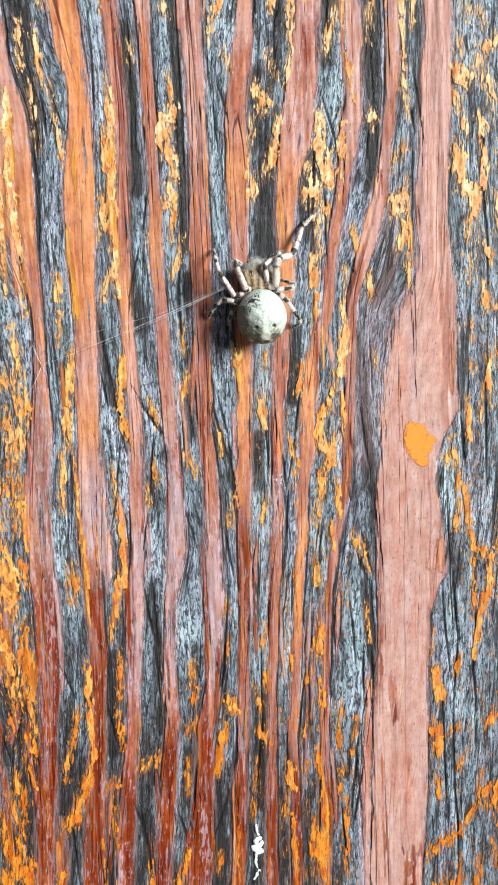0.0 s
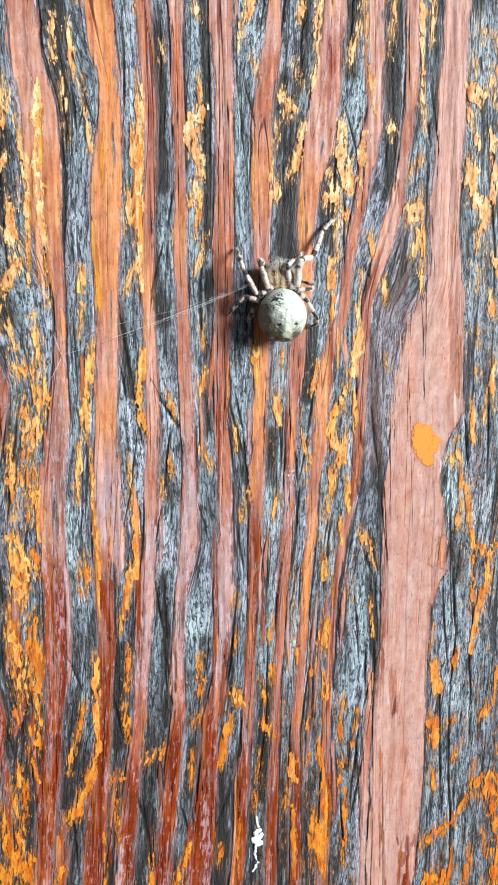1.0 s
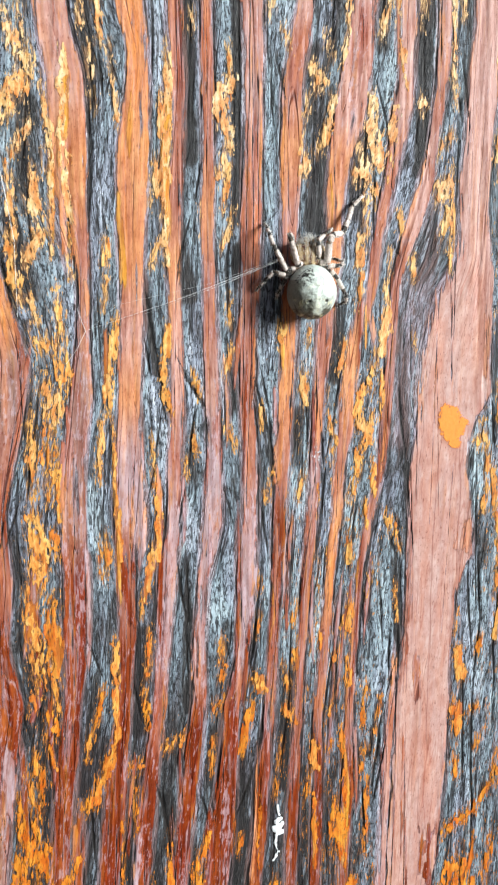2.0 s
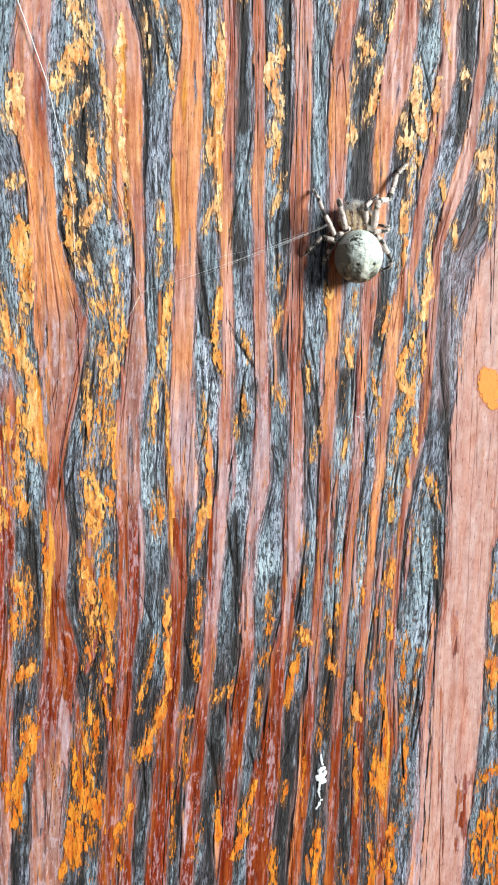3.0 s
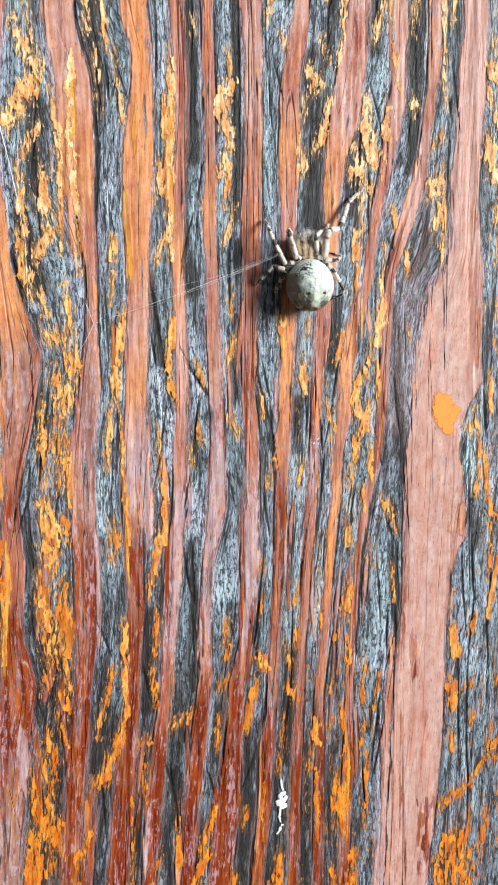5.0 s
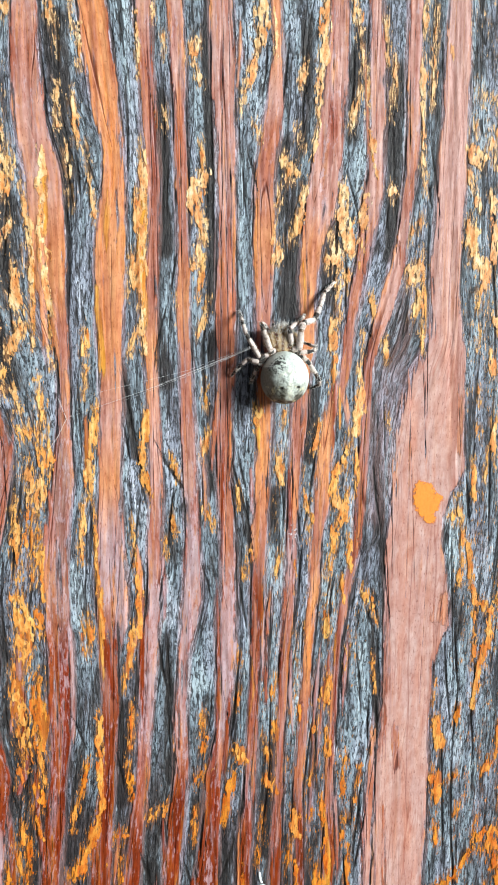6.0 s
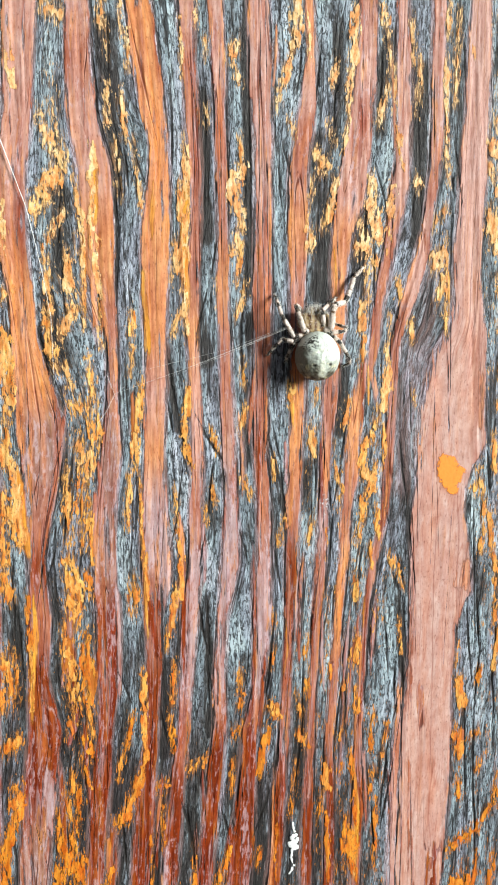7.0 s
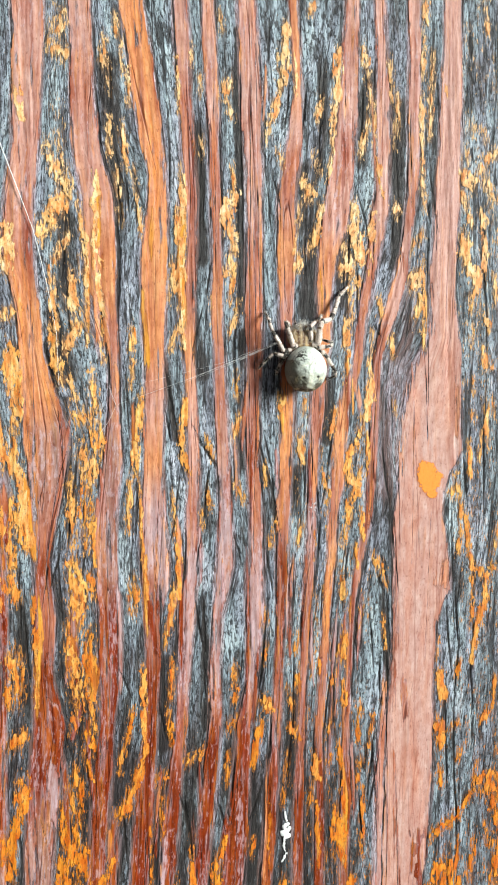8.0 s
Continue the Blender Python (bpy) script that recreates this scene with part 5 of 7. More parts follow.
film(0.25, [(136, -35.2, -29.6, 'O'), (107, -33.2, -27.8, 'O'), (100, -32.0, -26.7, 'O'), (89, -30.9, -25.2, 'O'), (77, -29.1, -24.1, 'O'), (71, -27.4, -23.6, 'O'), (66, -27.7, -23.5, 'O'), (54, -29.7, -23.6, 'O'), (42, -29.7, -24.2, 'O'), (31, -29.3, -25.1, 'O'), (19, -29.8, -25.0, 'P'), (6, -30.1, -26.0, 'O'), (-6, -31.1, -25.5, 'L'), (-18, -31.4, -26.3, 'L'), (-26, -31.2, -27.2, 'D'), (-35, -30.8, -27.4, 'R'), (-44, -30.8, -27.5, 'D'), (-57, -31.3, -28.5, 'D'), (-69, -33.6, -29.4, 'D'), (-83, -34.8, -30.4, 'D'), (-96, -36.0, -31.7, 'M'), (-112, -37.2, -32.6, 'M'), (-147, -39.1, -34.5, 'M')])
film(0.25, [(137, -21.3, -18.5, 'P'), (107, -21.2, -18.0, 'P'), (100, -21.0, -17.5, 'P'), (89, -20.5, -17.6, 'R'), (78, -20.2, -17.0, 'R'), (66, -19.3, -16.6, 'R'), (54, -19.7, -17.0, 'R'), (42, -20.4, -17.6, 'R'), (31, -20.6, -18.1, 'O'), (18, -19.9, -17.7, 'P'), (6, -20.1, -17.5, 'P'), (-6, -20.7, -17.9, 'R'), (-19, -21.0, -18.2, 'L'), (-31, -22.8, -19.2, 'L'), (-44, -23.3, -20.5, 'L'), (-57, -24.2, -21.6, 'R'), (-70, -26.4, -23.1, 'D'), (-83, -27.9, -24.1, 'M'), (-96, -28.7, -25.6, 'M'), (-112, -29.8, -27.0, 'M'), (-148, -31.7, -28.8, 'M')])
film(0.25, [(137, -15.2, -12.1, 'P'), (107, -15.0, -11.9, 'P'), (101, -14.8, -11.6, 'P'), (89, -14.2, -11.4, 'P'), (78, -13.8, -11.4, 'R'), (66, -13.6, -11.3, 'R'), (54, -13.6, -11.3, 'R'), (42, -13.8, -11.3, 'O'), (30, -13.6, -11.1, 'R'), (18, -13.5, -10.7, 'R'), (6, -13.1, -10.3, 'P'), (-6, -12.9, -10.1, 'L'), (-19, -13.8, -9.8, 'L'), (-32, -15.0, -12.8, 'L'), (-44, -16.1, -13.3, 'L'), (-57, -16.3, -13.4, 'M'), (-70, -18.2, -14.8, 'D'), (-84, -19.7, -16.3, 'M'), (-97, -20.5, -17.5, 'M'), (-113, -21.5, -18.5, 'D'), (-149, -23.2, -20.2, 'D')])
film(0.15, [(138, -7.2, -2.8, 'P'), (108, -6.9, -2.4, 'P'), (101, -6.6, -2.1, 'P'), (89, -6.4, -1.6, 'P'), (78, -5.8, -1.7, 'P'), (66, -5.3, -1.8, 'P'), (54, -5.6, -1.9, 'R'), (42, -6.0, -1.8, 'R'), (30, -6.2, -2.3, 'R'), (18, -6.4, -3.3, 'R'), (6, -6.3, -3.7, 'R'), (-7, -5.8, -2.8, 'R'), (-19, -6.0, -2.7, 'L'), (-32, -6.8, -3.0, 'L'), (-45, -6.7, -4.3, 'L'), (-58, -9.9, -6.4, 'D'), (-71, -11.1, -7.3, 'D'), (-84, -12.6, -7.5, 'D'), (-98, -14.1, -9.2, 'D'), (-114, -15.0, -10.5, 'D'), (-150, -16.7, -12.0, 'D')])
film(0.25, [(138, 4.5, 6.2, 'O'), (108, 5.3, 7.2, 'O'), (101, 5.7, 7.7, 'O'), (90, 6.2, 8.0, 'O'), (82, 5.0, 8.0, 'P'), (75, 3.5, 7.4, 'R'), (66, 2.0, 6.1, 'R'), (54, 1.6, 6.1, 'O'), (42, 1.8, 5.4, 'R'), (30, 1.9, 5.3, 'R'), (18, 2.2, 5.2, 'O'), (6, 1.4, 4.3, 'O'), (-7, 0.9, 3.7, 'R'), (-20, 0.3, 3.0, 'D'), (-32, 0.2, 2.4, 'D'), (-45, -0.7, 1.5, 'D'), (-58, -1.4, 0.8, 'R'), (-72, -2.8, -0.2, 'D'), (-85, -3.7, -1.0, 'D'), (-98, -5.3, -2.4, 'D'), (-115, -6.3, -3.7, 'D'), (-151, -7.8, -5.1, 'D')])
film(0.2, [(139, 19.3, 22.2, 'P'), (108, 18.3, 21.7, 'P'), (102, 17.8, 21.5, 'R'), (90, 16.8, 21.2, 'P'), (78, 15.3, 20.4, 'P'), (66, 13.2, 19.4, 'P'), (60, 12.3, 18.5, 'P'), (54, 11.3, 16.2, 'O'), (48, 11.0, 15.1, 'O'), (42, 10.9, 14.4, 'O'), (33, 11.1, 14.2, 'O'), (24, 9.6, 12.7, 'R'), (18, 8.9, 12.6, 'R'), (10, 8.8, 11.3, 'R'), (-1, 8.3, 10.2, 'O'), (-7, 8.0, 9.9, 'L'), (-20, 7.2, 9.6, 'P'), (-33, 6.1, 8.0, 'D'), (-46, 5.6, 7.3, 'R'), (-59, 5.0, 6.8, 'R'), (-72, 4.0, 6.3, 'D'), (-85, 3.3, 5.8, 'D'), (-102, 2.7, 5.2, 'D'), (-116, 2.2, 4.7, 'D'), (-152, 0.8, 3.3, 'D')])
film(0.3, [(29, 18.7, 19.7, 'R'), (24, 17.4, 19.2, 'R'), (18, 15.9, 18.4, 'O'), (12, 14.8, 17.8, 'O'), (5, 13.9, 17.1, 'O'), (-1, 13.5, 16.9, 'R'), (-7, 13.0, 15.3, 'R'), (-20, 12.3, 14.6, 'O'), (-33, 11.1, 13.2, 'O'), (-46, 10.2, 12.4, 'R'), (-59, 9.1, 11.0, 'R'), (-72, 9.2, 10.9, 'D'), (-86, 8.8, 11.0, 'D'), (-102, 8.5, 10.7, 'D'), (-116, 8.0, 10.1, 'D'), (-153, 6.7, 8.9, 'D')])
film(0.25, [(139, 24.9, 27.6, 'P'), (109, 25.4, 28.1, 'P'), (102, 25.7, 28.4, 'P'), (90, 25.2, 28.8, 'P'), (78, 25.7, 28.8, 'P'), (67, 25.2, 28.6, 'P'), (61, 24.0, 27.8, 'P'), (52, 23.2, 25.8, 'R'), (45, 21.7, 24.3, 'R'), (37, 20.5, 22.5, 'R'), (30, 19.5, 21.9, 'R'), (24, 18.9, 20.7, 'R'), (17, 18.9, 19.7, 'R')])
film(0.2, [(140, 33.4, 36.8, 'P'), (109, 33.6, 36.6, 'P'), (102, 33.6, 36.4, 'P'), (90, 33.2, 36.3, 'P'), (79, 33.4, 36.0, 'P'), (67, 32.9, 35.5, 'R'), (61, 32.1, 34.5, 'R'), (55, 31.3, 33.6, 'P'), (48, 29.6, 33.0, 'P'), (42, 27.7, 31.3, 'P'), (36, 25.9, 28.9, 'P'), (30, 24.5, 26.8, 'R'), (18, 23.8, 25.4, 'R'), (5, 22.8, 24.3, 'R'), (-8, 22.0, 23.7, 'D'), (-20, 19.4, 21.2, 'R'), (-33, 17.6, 19.1, 'R'), (-46, 16.8, 18.3, 'R'), (-59, 15.8, 17.6, 'R'), (-73, 15.4, 17.6, 'D'), (-86, 14.9, 17.3, 'R'), (-103, 14.5, 16.8, 'D'), (-117, 13.9, 16.1, 'R'), (-153, 12.7, 14.9, 'R')])
film(0.03, [(140, 42.5, 46.5, 'V'), (109, 42.3, 46.6, 'V'), (102, 42.1, 46.5, 'V'), (91, 41.2, 46.6, 'V'), (79, 40.8, 46.4, 'V'), (67, 39.8, 46.2, 'V'), (55, 39.0, 45.2, 'V'), (42, 37.8, 44.8, 'V'), (34, 37.6, 45.8, 'S'), (30, 35.6, 46.0, 'S'), (27, 33.5, 46.0, 'S'), (17, 31.2, 46.0, 'S'), (8, 29.9, 46.2, 'S'), (4.5, 29.9, 45.6, 'S'), (1.3, 29.9, 43.3, 'S'), (-2.6, 29.9, 41.9, 'S'), (-8, 29.3, 41.2, 'S'), (-16, 28.7, 42.4, 'S'), (-27.8, 28.6, 43.6, 'S'), (-29.4, 28.6, 41.5, 'S'), (-35, 28.5, 39.7, 'S'), (-47, 28.2, 38.9, 'S'), (-60, 26.9, 38.6, 'S'), (-74, 26.3, 38.3, 'S'), (-85, 25.8, 37.4, 'S'), (-101, 25.2, 35.6, 'S'), (-118, 24.2, 34.4, 'S'), (-155, 23.1, 33.5, 'S')])
film(0.5, [(5, -64.0, -59.3, 'Q'), (-5, -64.4, -60.9, 'D'), (-17, -66.0, -61.1, 'M'), (-35, -66.8, -61.8, 'M'), (-54, -68.1, -62.7, 'M'), (-73, -68.8, -63.0, 'M'), (-93, -70.2, -63.9, 'Q'), (-109, -70.9, -64.8, 'Q'), (-144, -73.2, -67.1, 'Q')])
film(0.4, [(-44, 25.4, 27.3, 'R'), (-53, 25.8, 27.3, 'P'), (-63, 24.6, 26.4, 'R'), (-76, 24.1, 26.0, 'P'), (-90, 23.3, 25.5, 'P'), (-103, 22.3, 25.0, 'L'), (-117, 21.5, 23.9, 'L'), (-154, 20.4, 22.8, 'L')])
film(0.5, [(-4, -27.4, -25.0, 'L'), (-12, -28.1, -24.9, 'L'), (-21, -28.0, -25.0, 'L'), (-30, -28.0, -25.8, 'L')])
film(0.5, [(-18, -37.3, -36.4, 'L'), (-34, -37.0, -36.0, 'L'), (-50, -37.3, -36.3, 'L')])
film(0.5, [(57, -42.4, -40.7, 'O'), (43, -41.0, -39.4, 'O'), (28, -40.4, -38.7, 'O')])
film(0.5, [(-26, -22.8, -21.9, 'D'), (-34, -22.8, -21.9, 'D'), (-43, -23.5, -22.6, 'D')])
film(0.5, [(-49, -44.9, -43.9, 'D'), (-62, -44.9, -43.9, 'D'), (-75, -44.1, -43.1, 'D')])
film(0.5, [(-74, -44.4, -43.4, 'D'), (-86, -44.2, -43.2, 'D'), (-98, -44.7, -43.7, 'D'), (-135, -46.6, -45.6, 'D')])
film(0.5, [(-48, -46.2, -45.0, 'D'), (-54, -47.4, -46.1, 'D'), (-59, -49.2, -48.0, 'D')])
film(0.5, [(-74, -40.2, -37.7, 'D'), (-86, -40.7, -38.2, 'D'), (-98, -41.9, -39.3, 'D'), (-136, -43.7, -41.1, 'D')])
film(0.5, [(-75, -21.2, -20.3, 'D'), (-87, -20.8, -19.9, 'D'), (-100, -21.0, -20.1, 'D'), (-138, -22.5, -21.6, 'D')])
film(0.5, [(-23, -55.5, -54.6, 'D'), (-47, -56.5, -55.5, 'D'), (-70, -56.8, -55.8, 'D')])
film(0.5, [(-6, -18.6, -17.6, 'L'), (-16, -18.1, -17.1, 'L'), (-25, -18.2, -17.2, 'L')])
film(0.5, [(11, -0.3, 0.7, 'L'), (3, 0.4, 1.4, 'L'), (-4, 0.3, 1.3, 'L')])
film(0.5, [(-76, -13.4, -11.1, 'D'), (-88, -13.7, -11.4, 'D'), (-100, -14.8, -12.5, 'D'), (-139, -16.2, -13.8, 'D')])
film(0.6, [(25, 18.9, 20.2, 'T'), (18, 20.4, 21.7, 'T'), (10, 21.1, 22.4, 'T')])
film(0.5, [(-27, 17.2, 18.0, 'R'), (-43, 14.9, 15.7, 'R'), (-59, 13.4, 14.2, 'R')])
film(0.5, [(40, -57.8, -56.0, 'O'), (22, -57.0, -55.1, 'O'), (3, -56.8, -54.9, 'O')])
film(0.5, [(1, -40.9, -39.7, 'R'), (-9, -41.8, -40.6, 'R'), (-19, -42.0, -40.8, 'R')])
film(0.5, [(-57, 6.6, 7.5, 'R'), (-67, 5.2, 6.1, 'R'), (-77, 4.5, 5.4, 'R')])
film(0.5, [(-43, 13.2, 14.0, 'R'), (-59, 12.7, 13.4, 'R'), (-75, 11.3, 12.1, 'R')])
film(0.5, [(18, -10.2, -9.5, 'L'), (6, -9.3, -8.5, 'L'), (-7, -9.1, -8.3, 'L')])
film(0.5, [(-63, -28.0, -26.9, 'D'), (-77, -29.6, -28.5, 'D'), (-91, -30.4, -29.3, 'D')])
film(0.5, [(-13, 4.4, 5.2, 'R'), (-29, 3.1, 3.9, 'R'), (-45, 2.6, 3.4, 'R')])
film(0.5, [(-35, -4.9, -3.7, 'D'), (-48, -5.6, -4.5, 'D'), (-62, -7.1, -6.0, 'D')])
film(0.5, [(-55, -51.3, -50.1, 'D'), (-72, -50.4, -49.2, 'D'), (-89, -50.2, -48.9, 'D')])
film(0.5, [(-18, -46.7, -45.1, 'Q'), (-33, -47.9, -46.2, 'Q'), (-48, -49.8, -48.2, 'Q')])
film(0.5, [(-57, 17.1, 18.0, 'R'), (-72, 18.0, 18.9, 'R'), (-87, 18.1, 19.0, 'R')])
film(0.5, [(3, 23.7, 24.4, 'R'), (-9, 22.9, 23.7, 'R'), (-20, 21.3, 22.1, 'R')])
film(0.5, [(97, 23.6, 24.3, 'O'), (82, 24.6, 25.3, 'O'), (67, 24.9, 25.6, 'O')])
film(0.5, [(99, -0.7, 0.0, 'O'), (90, -0.9, -0.2, 'O'), (81, -1.9, -1.1, 'O')])
film(0.5, [(-27, 28.8, 29.9, 'R'), (-61, 28.2, 29.2, 'R'), (-96, 28.3, 29.4, 'R')])
film(0.75, [(-84, 35.2, 36.3, 'D'), (-86, 34.1, 36.6, 'D'), (-90, 32.5, 35.8, 'D'), (-93, 32.5, 35.0, 'D'), (-99, 32.0, 35.8, 'D'), (-107, 31.5, 35.9, 'D')])
film(0.35, [(-46, 30.3, 31.0, 'R'), (-50, 30.2, 32.3, 'R'), (-54, 30.6, 32.7, 'R'), (-61, 31.3, 32.2, 'R')])
film(0.6, [(-19, 40.1, 42.5, 'T'), (-22, 39.3, 42.8, 'T'), (-26, 38.8, 43.1, 'T'), (-28, 38.6, 41.0, 'T')])
film(0.6, [(25, 44.2, 45.7, 'T'), (17, 44.5, 45.8, 'T'), (7, 44.4, 45.8, 'T')])
# Narrow streaks of finish, red, orange or faded to lilac.
film(0.05, [(-47, -53.3, -51.9, 'M'), (-53, -53.7, -49.7, 'M'), (-60, -51.9, -50.5, 'M')])
film(0.05, [(-35, -53.4, -52.7, 'D'), (-44, -54.0, -52.0, 'D'), (-50, -53.3, -52.6, 'D')])
film(0.05, [(-31, -48.0, -46.9, 'U'), (-38, -48.7, -45.5, 'U'), (-43, -49.1, -48.0, 'U')])
film(0.05, [(-38, -43.1, -42.2, 'U'), (-43, -43.8, -41.3, 'U'), (-50, -43.6, -42.7, 'U')])
film(0.05, [(-18, -45.9, -45.2, 'U'), (-26, -45.6, -43.6, 'U'), (-33, -47.3, -46.6, 'U')])
film(0.05, [(-86, -51.4, -50.8, 'U'), (-94, -53.3, -51.6, 'U'), (-102, -54.0, -53.4, 'U')])
film(0.05, [(-27, -24.6, -24.1, 'U'), (-31, -26.0, -24.5, 'U'), (-37, -26.1, -25.6, 'U')])
film(0.05, [(-58, 40.9, 41.6, 'U'), (-62, 40.0, 42.0, 'U'), (-67, 40.4, 41.1, 'U')])
film(0.05, [(-50, -2.7, -1.9, 'U'), (-52, -3.4, -0.9, 'U'), (-56, -3.1, -2.2, 'U')])
film(0.05, [(-46, 5.4, 6.1, 'U'), (-49, 4.8, 6.8, 'U'), (-51, 5.1, 5.8, 'U')])
film(0.05, [(-91, -41.7, -41.2, 'U'), (-97, -43.5, -42.0, 'U'), (-102, -44.1, -43.5, 'U')])
film(0.05, [(-78, -40.6, -40.0, 'U'), (-83, -40.7, -39.2, 'U'), (-89, -41.0, -40.5, 'U')])
film(0.05, [(22, -32.7, -32.3, 'U'), (12, -32.8, -31.6, 'U'), (3, -33.2, -32.8, 'U')])
film(0.05, [(-24, -34.6, -34.1, 'U'), (-26, -34.9, -33.6, 'U'), (-27, -34.4, -33.9, 'U')])
film(0.05, [(-22, 15.4, 15.9, 'U'), (-24, 15.3, 16.6, 'U'), (-26, 16.1, 16.5, 'U')])
film(0.05, [(-100, 15.9, 16.5, 'U'), (-107, 16.0, 17.8, 'U'), (-114, 17.4, 18.0, 'U')])
film(0.05, [(-100, -2.0, -1.5, 'U'), (-105, -2.1, -0.6, 'U'), (-110, -1.2, -0.7, 'U')])
film(0.05, [(71, -39.2, -38.4, 'Y'), (58, -40.4, -38.1, 'Y'), (51, -40.3, -39.5, 'Y')])
film(0.05, [(51, -39.7, -39.3, 'O'), (40, -38.7, -37.4, 'O'), (30, -38.8, -38.3, 'O')])
film(0.05, [(60, -42.3, -42.0, 'Y'), (50, -42.1, -41.1, 'Y'), (30, -42.1, -41.8, 'Y')])
film(0.05, [(48, -29.8, -29.3, 'Y'), (40, -30.1, -28.7, 'Y'), (30, -29.5, -28.0, 'Y'), (24, -29.4, -28.9, 'Y')])
film(0.05, [(65, -26.9, -26.5, 'Y'), (57, -27.9, -26.6, 'Y'), (50, -27.7, -27.3, 'Y')])
film(0.05, [(74, -20.4, -19.8, 'Y'), (59, -20.9, -19.3, 'Y'), (51, -21.6, -19.9, 'Y'), (40, -21.2, -19.5, 'Y'), (31, -20.5, -19.9, 'Y')])
film(0.05, [(52, 11.4, 11.7, 'Y'), (45, 11.7, 12.6, 'Y'), (38, 11.8, 12.1, 'Y')])
film(0.05, [(50, 36.6, 36.9, 'Y'), (41, 37.0, 37.8, 'Y'), (32, 37.4, 37.7, 'Y')])
film(0.05, [(29, -56.4, -55.9, 'O'), (18, -56.8, -55.4, 'O'), (7, -56.2, -55.7, 'O')])
film(0.05, [(7, -57.3, -56.7, 'Y'), (-2, -57.4, -55.6, 'Y'), (-13, -56.6, -54.8, 'Y'), (-20, -55.1, -54.5, 'Y')])
film(0.05, [(-20, -55.0, -54.5, 'Y'), (-33, -55.1, -53.7, 'Y'), (-43, -56.0, -54.6, 'Y'), (-56, -56.4, -55.9, 'Y')])
film(0.05, [(19, -46.5, -46.0, 'R'), (10, -48.1, -46.8, 'R'), (-1, -49.9, -48.6, 'R'), (-10, -52.0, -50.7, 'R'), (-18, -52.5, -52.0, 'R')])
film(0.05, [(30, -36.4, -35.9, 'O'), (25, -36.5, -34.9, 'O'), (20, -36.0, -35.4, 'O')])
film(0.05, [(7, -40.4, -39.7, 'R'), (-3, -40.4, -38.6, 'R'), (-14, -40.7, -40.1, 'R')])
film(0.05, [(-3, -31.5, -31.1, 'Y'), (-13, -31.5, -30.3, 'Y'), (-24, -31.2, -30.0, 'Y'), (-38, -30.4, -30.0, 'Y')])
film(0.05, [(-22, -30.3, -29.7, 'D'), (-30, -30.4, -28.5, 'D'), (-37, -29.3, -27.4, 'D'), (-43, -27.9, -27.2, 'D')])
film(0.05, [(-9, -28.6, -28.4, 'D'), (-19, -28.5, -27.8, 'D'), (-27, -27.9, -27.2, 'D'), (-33, -27.1, -26.8, 'D')])
film(0.05, [(-4, -23.2, -22.8, 'O'), (-13, -23.1, -21.8, 'O'), (-21, -22.9, -21.6, 'O'), (-27, -24.4, -23.1, 'O'), (-34, -25.8, -25.4, 'O')])
film(0.05, [(-13, -22.0, -21.7, 'D'), (-27, -22.8, -21.8, 'D'), (-39, -22.9, -21.9, 'D'), (-48, -23.1, -22.8, 'D')])
film(0.05, [(19, -5.0, -4.6, 'D'), (3, -5.7, -4.7, 'D'), (-14, -6.1, -5.7, 'D')])
film(0.05, [(22, -3.6, -3.2, 'O'), (12, -4.2, -3.0, 'O'), (2, -4.2, -3.8, 'O')])
film(0.05, [(21, 1.4, 1.9, 'Y'), (15, 1.6, 2.9, 'Y'), (10, 2.1, 2.5, 'Y')])
film(0.05, [(6, 2.3, 3.0, 'O'), (-4, 0.5, 2.6, 'O'), (-15, 0.4, 1.1, 'O')])
film(0.05, [(14, 16.3, 16.7, 'O'), (2, 14.8, 16.0, 'O'), (-14, 14.3, 14.7, 'O')])
film(0.05, [(26, 19.1, 19.4, 'Y'), (20, 18.8, 19.7, 'Y'), (14, 19.1, 19.4, 'Y')])
film(0.05, [(27, 25.8, 26.1, 'R'), (16, 24.7, 25.8, 'R'), (0, 23.8, 24.8, 'R'), (-13, 23.0, 23.4, 'R')])
film(0.05, [(12, 23.6, 24.0, 'O'), (-2, 23.1, 24.1, 'O'), (-14, 22.2, 22.5, 'O')])
film(0.05, [(-15, 29.2, 29.4, 'R'), (-26, 29.2, 30.0, 'R'), (-40, 30.0, 30.3, 'R')])
film(0.05, [(-14, 12.9, 13.4, 'O'), (-22, 12.1, 13.4, 'O'), (-34, 11.8, 13.1, 'O'), (-41, 11.4, 11.9, 'O')])
film(0.05, [(-13, 19.5, 19.9, 'Y'), (-17, 19.2, 20.3, 'Y'), (-22, 19.6, 19.9, 'Y')])
film(0.05, [(-25, 19.0, 19.3, 'D'), (-36, 17.9, 18.8, 'D'), (-53, 16.9, 17.8, 'D'), (-63, 16.3, 16.7, 'D')])
film(0.05, [(-26, 18.2, 18.5, 'Y'), (-31, 17.6, 18.5, 'Y'), (-36, 17.7, 18.0, 'Y')])
film(0.05, [(-12, -7.1, -6.8, 'D'), (-27, -7.0, -5.9, 'D'), (-39, -7.3, -6.3, 'D'), (-60, -7.9, -7.6, 'D')])
film(0.05, [(-14, 0.8, 1.3, 'R'), (-25, 0.4, 1.8, 'R'), (-35, 0.3, 1.7, 'R'), (-47, -0.8, 0.6, 'R'), (-62, -1.5, -1.0, 'R')])
film(0.05, [(-26, 0.2, 0.5, 'Y'), (-40, -0.0, 0.9, 'Y'), (-48, -1.1, -0.8, 'Y')])
